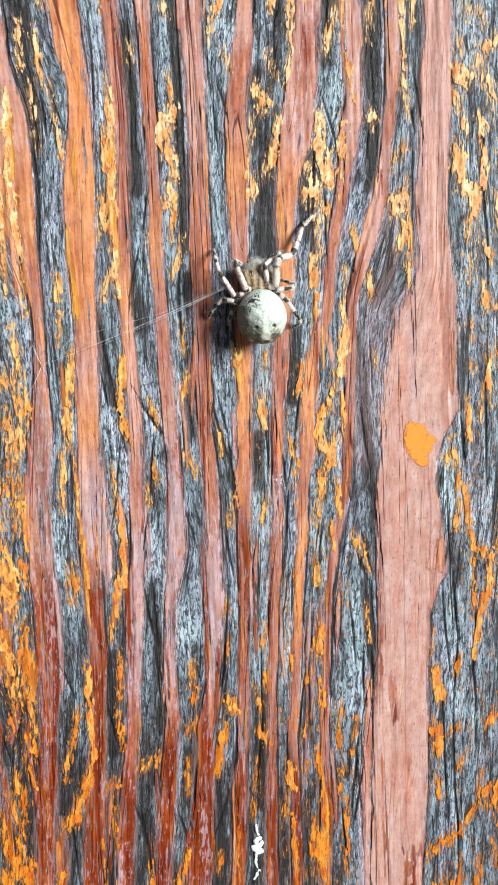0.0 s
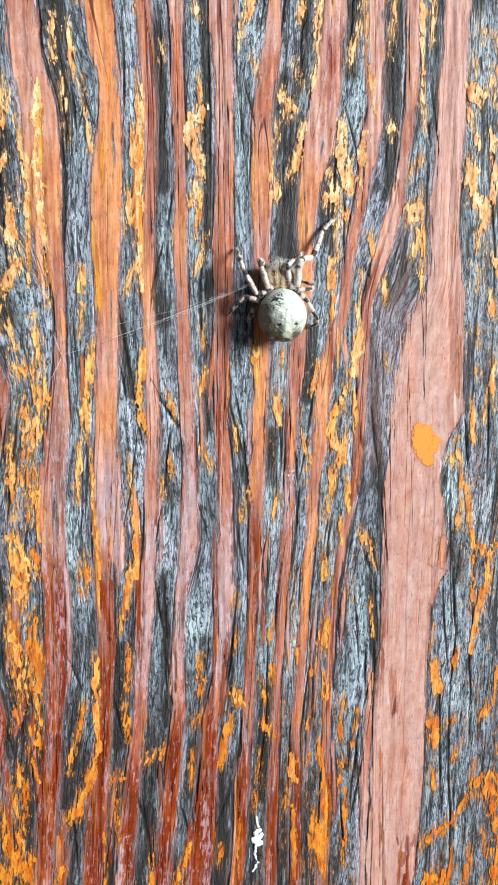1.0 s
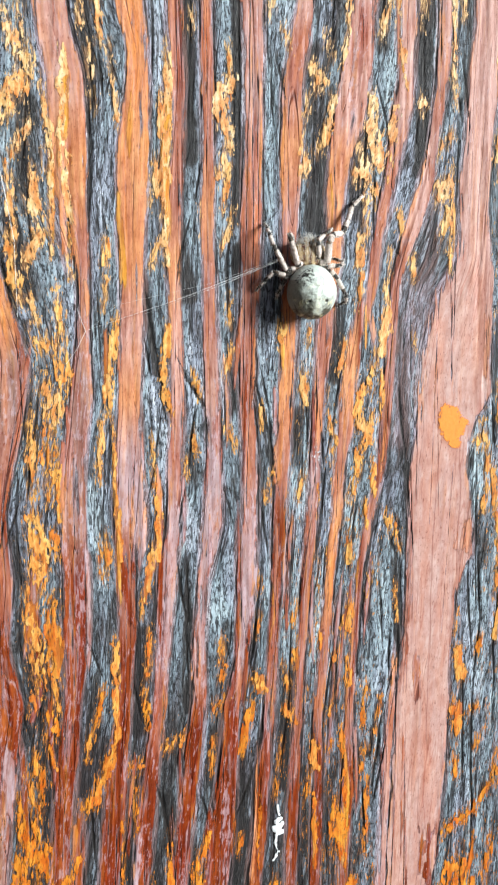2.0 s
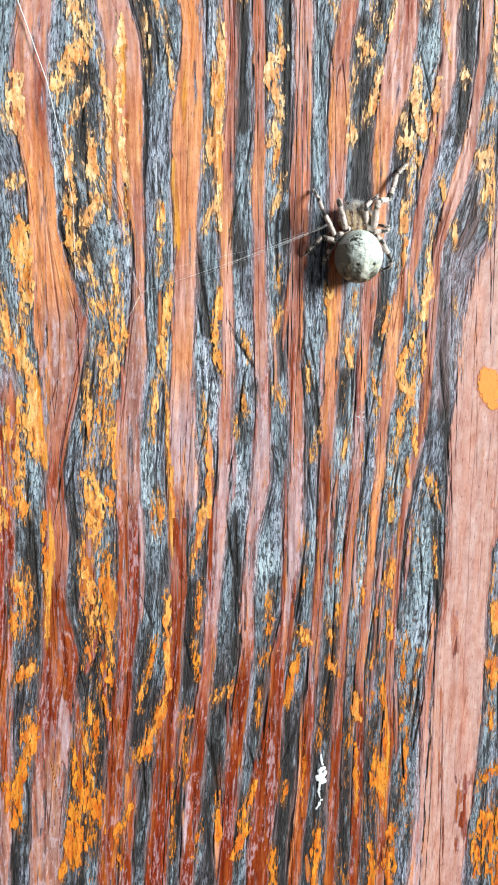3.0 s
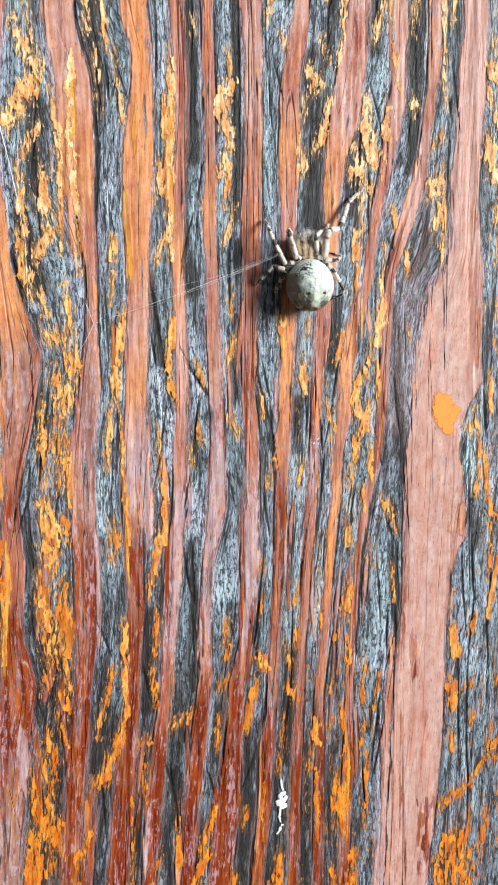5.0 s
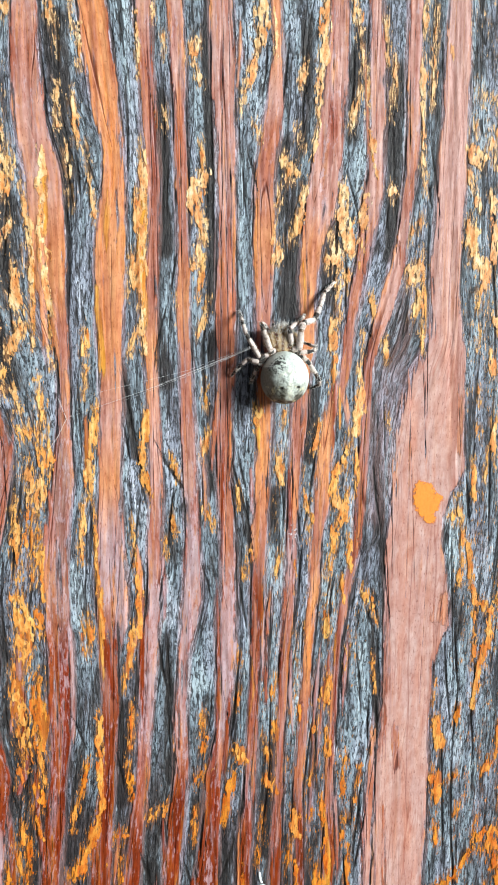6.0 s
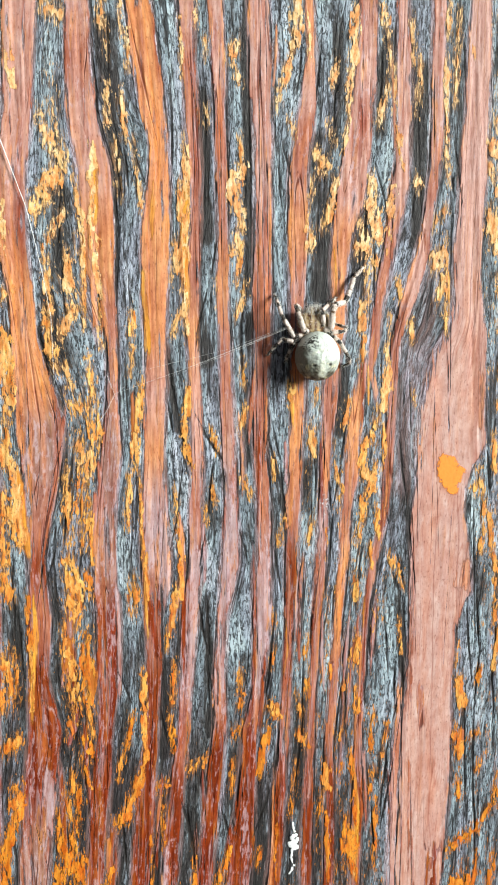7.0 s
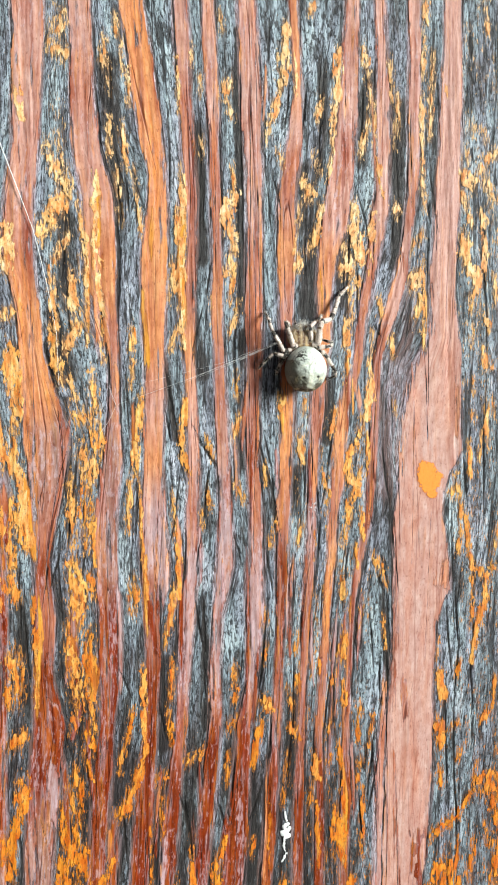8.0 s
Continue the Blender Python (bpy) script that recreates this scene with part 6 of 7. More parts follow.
film(0.05, [(-14, 7.2, 7.7, 'R'), (-28, 6.9, 8.2, 'R'), (-38, 6.6, 7.9, 'R'), (-46, 6.0, 7.3, 'R'), (-62, 5.6, 6.0, 'R')])
film(0.05, [(-40, 10.6, 11.0, 'R'), (-46, 10.5, 11.6, 'R'), (-53, 11.1, 11.5, 'R')])
film(0.05, [(12, 8.3, 8.7, 'D'), (-2, 8.1, 9.2, 'D'), (-14, 8.8, 9.2, 'D')])
film(0.05, [(27, -5.9, -5.5, 'R'), (16, -7.2, -6.0, 'R'), (5, -8.0, -7.6, 'R')])
film(0.05, [(-58, -30.8, -30.0, 'D'), (-71, -32.0, -29.8, 'D'), (-80, -33.3, -32.5, 'D')])
film(0.05, [(-59, -40.7, -40.0, 'D'), (-64, -40.9, -38.9, 'D'), (-70, -40.5, -39.8, 'D')])
film(0.05, [(-88, -21.9, -21.4, 'O'), (-98, -21.9, -20.6, 'O'), (-109, -21.8, -21.3, 'O')])
film(0.05, [(-69, -28.6, -28.3, 'Y'), (-75, -28.7, -27.9, 'Y'), (-82, -28.3, -28.0, 'Y')])
film(0.05, [(-79, -12.5, -11.8, 'D'), (-88, -13.6, -11.5, 'D'), (-99, -13.5, -12.8, 'D')])
film(0.05, [(-59, -53.9, -52.9, 'L'), (-71, -53.9, -50.9, 'L'), (-81, -54.3, -53.2, 'L')])
film(0.05, [(-77, -26.7, -26.1, 'L'), (-89, -28.5, -26.8, 'L'), (-102, -29.0, -28.4, 'L')])
film(0.05, [(-63, -2.8, -2.5, 'O'), (-87, -3.8, -2.8, 'O'), (-100, -5.0, -4.0, 'O'), (-111, -6.3, -6.0, 'O')])
film(0.05, [(-61, 10.4, 10.7, 'D'), (-78, 10.3, 11.1, 'D'), (-114, 10.0, 10.3, 'D')])
film(0.05, [(-79, 9.3, 9.6, 'Y'), (-89, 9.0, 9.9, 'Y'), (-98, 9.3, 9.6, 'Y')])
film(0.05, [(-63, 15.2, 15.7, 'Y'), (-78, 15.8, 17.2, 'Y'), (-91, 15.1, 16.5, 'Y'), (-99, 15.9, 16.4, 'Y')])
film(0.05, [(-64, 17.1, 17.5, 'D'), (-77, 16.8, 18.0, 'D'), (-89, 16.6, 17.0, 'D')])
film(0.05, [(-62, 27.0, 27.3, 'R'), (-79, 26.6, 27.4, 'R'), (-91, 26.5, 26.8, 'R')])
film(0.05, [(-74, 28.9, 29.1, 'R'), (-93, 29.3, 30.1, 'R'), (-117, 30.3, 30.5, 'R')])
film(0.05, [(73, -9.2, -8.9, 'Y'), (66, -8.5, -7.6, 'Y'), (63, -8.8, -8.4, 'Y')])
film(0.05, [(71, -2.6, -2.2, 'O'), (57, -2.6, -1.5, 'O'), (41, -2.7, -2.4, 'O')])
film(0.05, [(67, 2.3, 2.7, 'O'), (54, 1.6, 2.8, 'O'), (41, 1.9, 2.3, 'O')])
film(0.05, [(75, 25.4, 25.8, 'Y'), (72, 25.5, 26.4, 'Y'), (68, 26.1, 26.4, 'Y')])
film(0.05, [(73, 33.2, 33.5, 'O'), (69, 33.0, 33.9, 'O'), (63, 34.2, 34.5, 'O')])
film(0.05, [(56, 30.8, 31.1, 'D'), (53, 31.5, 32.4, 'D'), (48, 31.7, 32.0, 'D')])
film(0.05, [(-39, -47.1, -46.6, 'D'), (-44, -47.1, -45.7, 'D'), (-50, -47.6, -47.1, 'D')])
film(0.05, [(-58, -43.0, -42.7, 'D'), (-73, -43.3, -42.2, 'D'), (-88, -44.7, -43.7, 'D'), (-106, -45.7, -45.3, 'D')])
film(0.05, [(-59, -19.2, -18.9, 'D'), (-74, -19.1, -18.2, 'D'), (-90, -20.4, -20.0, 'D')])
film(0.05, [(-63, -2.1, -1.7, 'D'), (-73, -2.1, -0.8, 'D'), (-83, -2.5, -2.1, 'D')])
film(0.05, [(-61, -9.4, -9.1, 'D'), (-70, -8.9, -8.1, 'D'), (-80, -9.6, -9.3, 'D')])
film(0.05, [(-28, 8.7, 9.1, 'L'), (-40, 7.8, 8.8, 'L'), (-52, 9.0, 9.4, 'L')])
film(0.05, [(-15, -12.9, -12.5, 'L'), (-27, -12.9, -11.7, 'L'), (-34, -13.9, -13.5, 'L')])
film(0.05, [(-28, 14.9, 15.3, 'L'), (-40, 13.5, 14.6, 'L'), (-50, 12.7, 13.1, 'L')])
film(0.05, [(-24, 21.1, 21.5, 'L'), (-36, 19.7, 20.8, 'L'), (-48, 19.3, 19.6, 'L')])
film(0.05, [(-16, 3.2, 3.5, 'L'), (-28, 2.3, 3.3, 'L'), (-40, 2.2, 2.6, 'L')])
film(0.05, [(-17, 41.4, 42.1, 'T'), (-24, 41.1, 43.1, 'T'), (-30, 41.5, 42.2, 'T')])
film(0.05, [(-89, 33.8, 34.5, 'D'), (-92, 32.9, 35.0, 'D'), (-94, 33.4, 34.1, 'D')])
film(0.05, [(-94, 34.1, 34.8, 'D'), (-97, 33.4, 35.3, 'D'), (-100, 33.8, 34.5, 'D')])
film(0.05, [(-85, 36.2, 36.5, 'D'), (-87, 36.0, 36.9, 'D'), (-90, 36.4, 36.7, 'D')])
film(0.05, [(-86, 32.2, 32.5, 'D'), (-87, 32.2, 33.0, 'D'), (-89, 32.7, 32.9, 'D')])
film(0.05, [(-91, 37.0, 37.3, 'D'), (-93, 36.5, 37.4, 'D'), (-95, 36.6, 36.9, 'D')])
film(0.05, [(-65, 23.2, 23.5, 'R'), (-79, 24.2, 24.9, 'R'), (-92, 23.8, 24.0, 'R')])


def blush():
    """Fades the wood beside each strip of finish into its colour: 1 at the strip, 0 well away from it."""
    layer = WALL.data.attributes["blush"].data
    places = np.empty(3 * len(WALL.data.vertices), np.float32)
    WALL.data.vertices.foreach_get("co", places)
    u, v = places[0::3] / MM, (places[2::3] - 1.5) / MM
    best = np.zeros(len(u), np.float32)
    gape = np.zeros(len(u), np.float32)
    for number, (vs, lo, hi) in enumerate(STAINED):
        near = np.flatnonzero((u > lo.min() - 3) & (u < hi.max() + 3) & (v > vs[0]) & (v < vs[-1]))
        a, b = np.interp(v[near], vs, lo), np.interp(v[near], vs, hi)
        out = np.maximum(a - u[near], u[near] - b) + np.clip(1 - np.minimum(v[near] - vs[0], vs[-1] - v[near]) / 8, 0, 1) * 1.5
        reach = 0.25 + 1.3 * ripple(v[near] / 14.0, u[near] / 5.0, 61)
        best[near] = np.maximum(best[near], np.clip(1 - out / reach, 0, 1))
        # the wood has shrunk away from the finish along part of each edge
        side = np.where(a - u[near] > u[near] - b, 3.0, 11.0)
        parted = np.clip(5 * (ripple(v[near] / 16.0, side + 20 * number, 67) - 0.50), 0, 1)
        gape[near] = np.maximum(gape[near], parted * np.exp(-((out - 0.12) / 0.2) ** 2))
    for u0, v0, u1, v1, width in BLED:
        far, _ = from_line(u, v, u0, v0, u1, v1)
        best = np.maximum(best, np.clip(0.75 - far / width, 0, 0.62))
    layer.foreach_set("value", best)
    crack = np.empty(len(u), np.float32)
    WALL.data.attributes["crack"].data.foreach_get("value", crack)
    places[1::3] += 0.22 * MM * np.maximum(gape - crack, 0)
    WALL.data.vertices.foreach_set("co", places)
    WALL.data.attributes["crack"].data.foreach_set("value", np.maximum(crack, gape))


blush()

# ---- the yellow paint ----
def paint_rest(u0, v0, u1, v1, width, fill, seed):
    """A ragged rest of yellow paint, drawn out along the grain."""
    rng = random.Random(seed)
    half = 0.5 * width
    us = np.arange(min(u0, u1) - half - 0.9, max(u0, u1) + half + 0.9, 0.13)
    vs = np.arange(min(v0, v1) - half - 1.6, max(v0, v1) + half + 1.6, 0.24)
    U, V = np.meshgrid(us, vs)
    far, s = from_line(U, V, u0, v0, u1, v1)
    slim = half * (0.8 + 0.5 * np.sin(np.pi * np.clip(s, 0.04, 0.96)))
    torn = ripple(U / 0.75, V / 2.8, seed, 3) - 0.5
    crumb = ripple(U / 0.26, V / 1.1, seed + 3, 2) - 0.5
    field = slim - far + torn * (1.1 + 1.9 * half) + crumb * 0.5 - (1 - fill) * (0.2 + 0.9 * half)
    field = np.minimum(field, (0.545 + 0.17 * fill - 0.035 * min(width, 4) - 0.55 * ripple(U / 0.9, V / 2.6, seed + 9, 3) - 0.45 * ripple(U / 0.6, V / 1.8, seed + 13, 2)) * 4.0)
    height = relief(U, V) + 0.12 + 0.02 * np.sqrt(np.clip((field + 0.2) / 0.3, 0, 1))
    # each rest takes the painted-in light shift for its height, plus some stray
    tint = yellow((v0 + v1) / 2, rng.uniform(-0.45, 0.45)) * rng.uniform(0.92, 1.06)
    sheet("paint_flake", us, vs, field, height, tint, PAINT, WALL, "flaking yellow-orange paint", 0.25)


for number, rest in enumerate(FLAKES):
    paint_rest(*rest, 900 + 5 * number)


def flow_of(u, v):
    """The sideways measure in which the long strips run straight, so that the grain between them bends as they do."""
    long = sorted((s for s in STAINED if s[0][-1] - s[0][0] > 240), key=lambda s: s[1].mean())
    rows = np.arange(-145.0, 136.0, 1.0)
    knots = np.array([np.interp(rows, vs, line) for vs, lo, hi in long for line in (lo, hi)])
    knots[-1] = np.convolve(np.pad(knots[-1], 30, mode="edge"), np.ones(61) / 61, mode="valid")
    for k in range(1, len(knots)):
        knots[k] = np.maximum(knots[k], knots[k - 1] + 0.4)
    rest = knots.mean(axis=1)
    here = [np.interp(v, rows, knot) for knot in knots]
    flow = rest[0] + u - here[0]
    for k in range(len(knots) - 1):
        s = (u - here[k]) / (here[k + 1] - here[k])
        flow = np.where(s > 0, rest[k] + s * (rest[k + 1] - rest[k]), flow)
    return np.where(u > here[-1], rest[-1] + u - here[-1], flow)


def lay_grain():
    for ob in (WALL, *WALL.children):
        places = np.empty(3 * len(ob.data.vertices), np.float32)
        ob.data.vertices.foreach_get("co", places)
        value_layer(ob.data, "flow", flow_of(places[0::3] / MM, (places[2::3] - 1.5) / MM))


lay_grain()


# ---- marks on the board ----
def blot(name, spots, material, label, category, seed, rough=0.5, lift=0.2, thick=0.2, even=0.0):
    """A dried splash made of a few runs: each (u0, v0, u1, v1, half width)."""
    us = np.arange(min(min(s[0], s[2]) for s in spots) - 2, max(max(s[0], s[2]) for s in spots) + 2, 0.12)
    vs = np.arange(min(min(s[1], s[3]) for s in spots) - 2, max(max(s[1], s[3]) for s in spots) + 2, 0.12)
    U, V = np.meshgrid(us, vs)
    field = np.full_like(U, -9.0)
    for u0, v0, u1, v1, half in spots:
        far, _ = from_line(U, V, u0, v0, u1, v1)
        field = np.maximum(field, half - far)
    field += rough * (ripple(U / 0.5, V / 0.5, seed, 3) - 0.5)
    height = sum(relief(U + n * even, V) for n in (-1, -0.5, 0, 0.5, 1)) / 5 + lift + thick * np.sqrt(np.clip(field / 0.6, 0, 1))
    return tagged(sheet(name, us, vs, field, height, np.array((0.8, 0.8, 0.8)), material, None, "", 0.7), label, category)


def marks():
    blot("dropping", [(2.05, -82.39, 1.26, -82.87, 0.58), (0.98, -84.34, 2.02, -85.09, 0.78), (2.43, -83.37, 1.90, -84.14, 0.6), (1.42, -79.38, 1.79, -81.43, 0.25), (1.25, -85.0, 0.95, -87.58, 0.26),
                      (0.95, -87.58, 1.59, -89.40, 0.24), (1.59, -89.40, 0.66, -91.36, 0.23)], CHALKY, "dried chalky white dropping with a thin tail on the board", "dropping", 5, 0.7)
    blot("paint_spot", [(36.52, 3.30, 36.27, 1.01, 1.3), (37.70, 1.99, 37.86, -1.85, 2.2), (40.21, 0.13, 39.44, -1.38, 1.35), (38.00, -2.88, 38.53, -3.66, 1.5), (36.01, 0.76, 36.81, -1.31, 1.3)],
         SPOT, "round splash of bright orange paint on the pink finish", "paint splash", 8, 1.1, 0.16, 0.01, 1.2)
    rng = random.Random(4)
    u, v = 9.43, -5.85
    dots = [(u + rng.gauss(0, 1.1), v + rng.gauss(0, 1.3)) for _ in range(26)]
    blot("pale_crumbs", [(a, b, a + 0.2, b + rng.uniform(-0.3, 0.3), rng.uniform(0.03, 0.09)) for a, b in dots], DULL, "scattered pale crumbs stuck in the grain", "crumbs", 11, 0.5, 0.2, 0.08)


marks()


# ---- the spider ----
def tube(points, radii, sides=10, colours=None):
    """A round limb through the points; returns its mesh data as bmesh, with colours per ring."""
    bm = bmesh.new()
    layer = bm.verts.layers.float_color.new("tint")
    rings = []
    for n, p in enumerate(points):
        ahead = (points[min(n + 1, len(points) - 1)] - points[max(n - 1, 0)]).normalized()
        side = ahead.cross(Vector((0.31, 0.87, 0.39))).normalized()
        up = side.cross(ahead)
        ring = []
        for i in range(sides):
            a = 2 * math.pi * i / sides
            vert = bm.verts.new(p + radii[n] * (math.cos(a) * side + math.sin(a) * up))
            vert[layer] = (*(colours[n] if colours else (0.8, 0.8, 0.8)), 1)
            ring.append(vert)
        rings.append(ring)
    for a, b in zip(rings, rings[1:]):
        for i in range(sides):
            bm.faces.new((a[i], a[(i + 1) % sides], b[(i + 1) % sides], b[i]))
    bm.faces.new(rings[0][::-1])
    bm.faces.new(rings[-1])
    return bm


PALE, BROWN, BLACK = (0.78, 0.65, 0.59), (0.17, 0.10, 0.06), (0.025, 0.02, 0.018)


def segment(name, a, b, ra, rb, bands, parent, arch=0.0):
    """One limb segment, slightly swollen, pale with dark bands: bands are (from, to, colour) along it."""
    steps = 26
    points, radii, colours = [], [], []
    lift = (b - a).length * arch
    for n in range(steps + 1):
        s = n / steps
        points.append(a.lerp(b, s) + Vector((0, -lift * math.sin(math.pi * s), 0)))
        r = 0.86 * (ra + (rb - ra) * s)
        radii.append(r * MM * (0.86 + 0.2 * math.sin(math.pi * min(1, s * 1.1))) * (0.8 if n in (0, steps) else 1))
        wash = 0.5 + 0.5 * math.sin(7.0 * s + 900 * (a.x + a.z))
        colour = tuple(c * (0.80 + 0.22 * wash) for c in PALE)
        for low, high, c in bands:
            if low <= s <= high:
                colour = c
        colours.append(colour)
    bm = tube(points, radii, 14, colours)
    layer = bm.verts.layers.float_color["tint"]
    for v in bm.verts:
        blotch = noise.noise(v.co * 1700) + 0.6 * noise.noise(v.co * 4300)
        worn = min(1, max(0, 2.6 * blotch - 0.5)) * 0.75
        v[layer] = (*(c * (1 - worn) + d * worn for c, d in zip(v[layer][:3], (0.20, 0.13, 0.085))), 1)
    return part(name, bm, LEG, parent)


def bristles(name, pairs, parent):
    """Fine hairs: each a thin three-sided spike."""
    bm = bmesh.new()
    for root, tip in pairs:
        ahead = (tip - root).normalized()
        side = ahead.orthogonal().normalized() * 0.035 * MM
        other = ahead.cross(side)
        foot = [bm.verts.new(root + side * math.cos(a) + other * math.sin(a)) for a in (0, 2.1, 4.2)]
        top = bm.verts.new(tip)
        for i in range(3):
            bm.faces.new((foot[i], foot[(i + 1) % 3], top))
    return tagged(part(name, bm, BRISTLE, parent), kind="stuff")


def leg(parent, joints, sizes, dark, seed):
    """A leg from its root to its tip: one segment a joint, each hung under the first."""
    rng = random.Random(seed)
    points = [at(*j) for j in joints]
    names = ["leg", "patella", "tibia", "metatarsus", "tarsus", "tarsus"]
    hairs, root = [], None
    for n, (a, b) in enumerate(zip(points, points[1:])):
        bands = [(0.0, 0.5 if n == 0 else 0.03, BROWN), (1 - dark[n], 1.0, BLACK)] if dark[n] > 0 else [(0.0, -dark[n], BLACK), (0.9, 1.0, BROWN)]
        ob = segment(names[min(n, 5)], a, b, sizes[n], sizes[n + 1], bands, root or parent, 0.05)
        root = root or ob
        for _ in range(80):
            s = rng.random()
            r = (sizes[n] + (sizes[n + 1] - sizes[n]) * s) * MM
            out = Vector((rng.uniform(-1, 1), rng.uniform(-1, 0.4), rng.uniform(-1, 1))).normalized()
            p = a.lerp(b, s) + out * r * 0.8
            hairs.append((p, p + out * rng.uniform(0.25, 0.55) * MM + (b - a).normalized() * 0.25 * MM))
    bristles("bristles", hairs, root)


def abdomen(parent):
    """The round pale abdomen: faint folds, two pairs of dimples, a light cross and dark flecks."""
    rings, sides = 130, 170
    verts, faces, colours = [], [], []
    centre = at(7.0, 26.4, 4.35)
    n_all = [(i, j) for i in range(rings + 1) for j in range(sides)]
    lat = np.array([math.pi * (i / rings) for i, _ in n_all])
    lon = np.array([2 * math.pi * j / sides for _, j in n_all])
    x, y, z = np.sin(lat) * np.cos(lon), -np.cos(lat), np.sin(lat) * np.sin(lon)
    # x across, z along the body (up the wall), y towards the wall
    top = -y
    bumpy = (0.035 * (ripple(x * 2.2 + 9, z * 2.2 + 9, 71, 3) - 0.5) + 0.03 * (ripple(x * 7 + 9, z * 7 + 9, 73, 2) - 0.5)) * np.clip(top + 0.4, 0, 1)
    for dx, dz, deep in ((-0.28, -0.39, 0.04), (0.42, -0.35, 0.04), (-0.06, 0.17, 0.03), (0.25, 0.19, 0.03)):
        bumpy -= deep * np.exp(-((x - dx) ** 2 + (z - dz) ** 2) / 0.005)
        bumpy += 0.4 * deep * np.exp(-((x - dx) ** 2 + (z - dz - 0.09) ** 2) / 0.006)
    shape = 1 + bumpy
    px, pz = x * 4.8 * shape * (1 - 0.04 * z), z * 5.25 * shape
    py = y * np.where(top > 0, 4.7, 4.3) * shape
    verts = np.stack([centre.x + px * MM, centre.y + py * MM, centre.z + pz * MM], -1)
    pale, cream, drab = np.array((0.66, 0.71, 0.65)), np.array((0.74, 0.75, 0.63)), np.array((0.125, 0.115, 0.072))
    mott = ripple(x * 5 + 20, z * 5 + 20, 75, 3)[:, None]
    tint = pale * (0.78 + 0.45 * mott)
    axis = x - 0.09
    stem = np.exp(-(axis / (0.06 + 0.13 * np.clip(-z, 0, 1))) ** 2) * ((z < 0.22) & (z > -0.86))
    arms = 0.7 * np.exp(-((z - 0.30 + 0.5 * np.abs(axis)) / 0.07) ** 2) * (np.abs(axis) < 0.5)
    cross = np.maximum(stem, arms)[:, None]
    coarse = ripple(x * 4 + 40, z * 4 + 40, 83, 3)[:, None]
    # olive lower half; the left side is darkened further, shade put into the colour
    flank_shade = np.clip((-x - 0.45) * 1.6, 0, 1)[:, None] * (z < 0.4)[:, None]
    lower = np.clip((-z + 0.08 + 0.35 * np.clip(0.2 - x, 0, 1))[:, None] * 1.25 + flank_shade + (coarse - 0.5) * 1.1, 0, 1) * (1 - 0.85 * np.clip(cross * 1.3, 0, 1)) * np.clip(0.95 - 0.55 * (x + 0.1), 0.55, 1)[:, None]
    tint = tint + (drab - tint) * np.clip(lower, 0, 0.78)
    tint = tint + (cream * 1.05 - tint) * np.clip(cross * (0.5 + 0.8 * mott), 0, 1)
    band = np.clip((coarse - 0.35) * 6, 0, 1) * ((z < -0.62) & (z > -0.97))[:, None] * (1 - 0.9 * np.clip(cross, 0, 1))
    tint = tint + (np.array((0.07, 0.058, 0.035)) - tint) * band * 0.8
    gold = np.clip((ripple(x * 7 + 60, z * 7 + 60, 85, 2)[:, None] - 0.62) * 8, 0, 1) * (z < -0.3)[:, None]
    tint = tint + (np.array((0.72, 0.66, 0.40)) - tint) * gold * 0.7
    fleck = ripple(x * 15 + 3, z * 15 + 3, 79, 2)
    curl = np.abs(np.hypot(x + 0.42, z - 0.34) - 0.17 - 0.10 * (ripple(x * 6, z * 6, 77, 2) - 0.5)) < 0.014
    swirl = (np.abs(np.hypot(x + 0.22, z - 0.46) - 0.13 - 0.12 * (ripple(x * 5 + 4, z * 5, 87, 2) - 0.5)) < 0.012) & (fleck > 0.40)
    wrinkle = (np.abs(((np.hypot(axis, z + 0.15) + 0.06 * ripple(x * 4, z * 4 + 30, 89, 2)) * 9) % 1 - 0.5) < 0.10) & (z < -0.3) & (np.abs(axis) > 0.16) & (ripple(x * 5 + 70, z * 5 + 70, 91, 2) > 0.42)
    row = (np.abs(np.hypot(x, z) - 0.76) < 0.08) & (x < -0.1) & (z > 0.46) & (fleck > 0.60)
    inner = (x < -0.05) & (x > -0.6) & (z > 0.25) & (z < 0.75) & (fleck > 0.74)
    tint = np.where(wrinkle[:, None], tint * 0.35, tint)
    dark = ((curl & (fleck > 0.36)) | swirl | row | inner)[:, None]
    tint = np.where(dark, np.array((0.04, 0.04, 0.035)), tint)
    # a scalloped chain of dark dots round the upper shoulder, and a second one inside it
    for k in range(30):
        outer = k < 18
        turn = radians(96 + 3.6 * k) if outer else radians(102 + 5.5 * (k - 18))
        far = 0.84 - 0.07 * (k % 2) if outer else 0.60 + 0.07 * math.sin(2.3 * k)
        size = 0.014 + 0.014 * ((k * 7) % 5) / 4
        tint = np.where((np.hypot((x - far * math.cos(turn)) / 1.3, z - far * math.sin(turn)) < size)[:, None], np.array((0.045, 0.04, 0.035)), tint)
    for dx, dz in ((-0.28, -0.39), (0.42, -0.35)):
        tint = np.where((np.hypot((x - dx) / 1.5, z - dz) < 0.052)[:, None], np.array((0.05, 0.045, 0.035)), tint)
    k = np.arange(len(verts)).reshape(rings + 1, sides)
    faces = np.stack([k[:-1], np.roll(k[:-1], -1, 1), np.roll(k[1:], -1, 1), k[1:]], -1).reshape(-1, 4)
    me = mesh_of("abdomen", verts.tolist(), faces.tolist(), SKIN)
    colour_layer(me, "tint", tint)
    ob = new("abdomen", me)
    ob.parent = parent
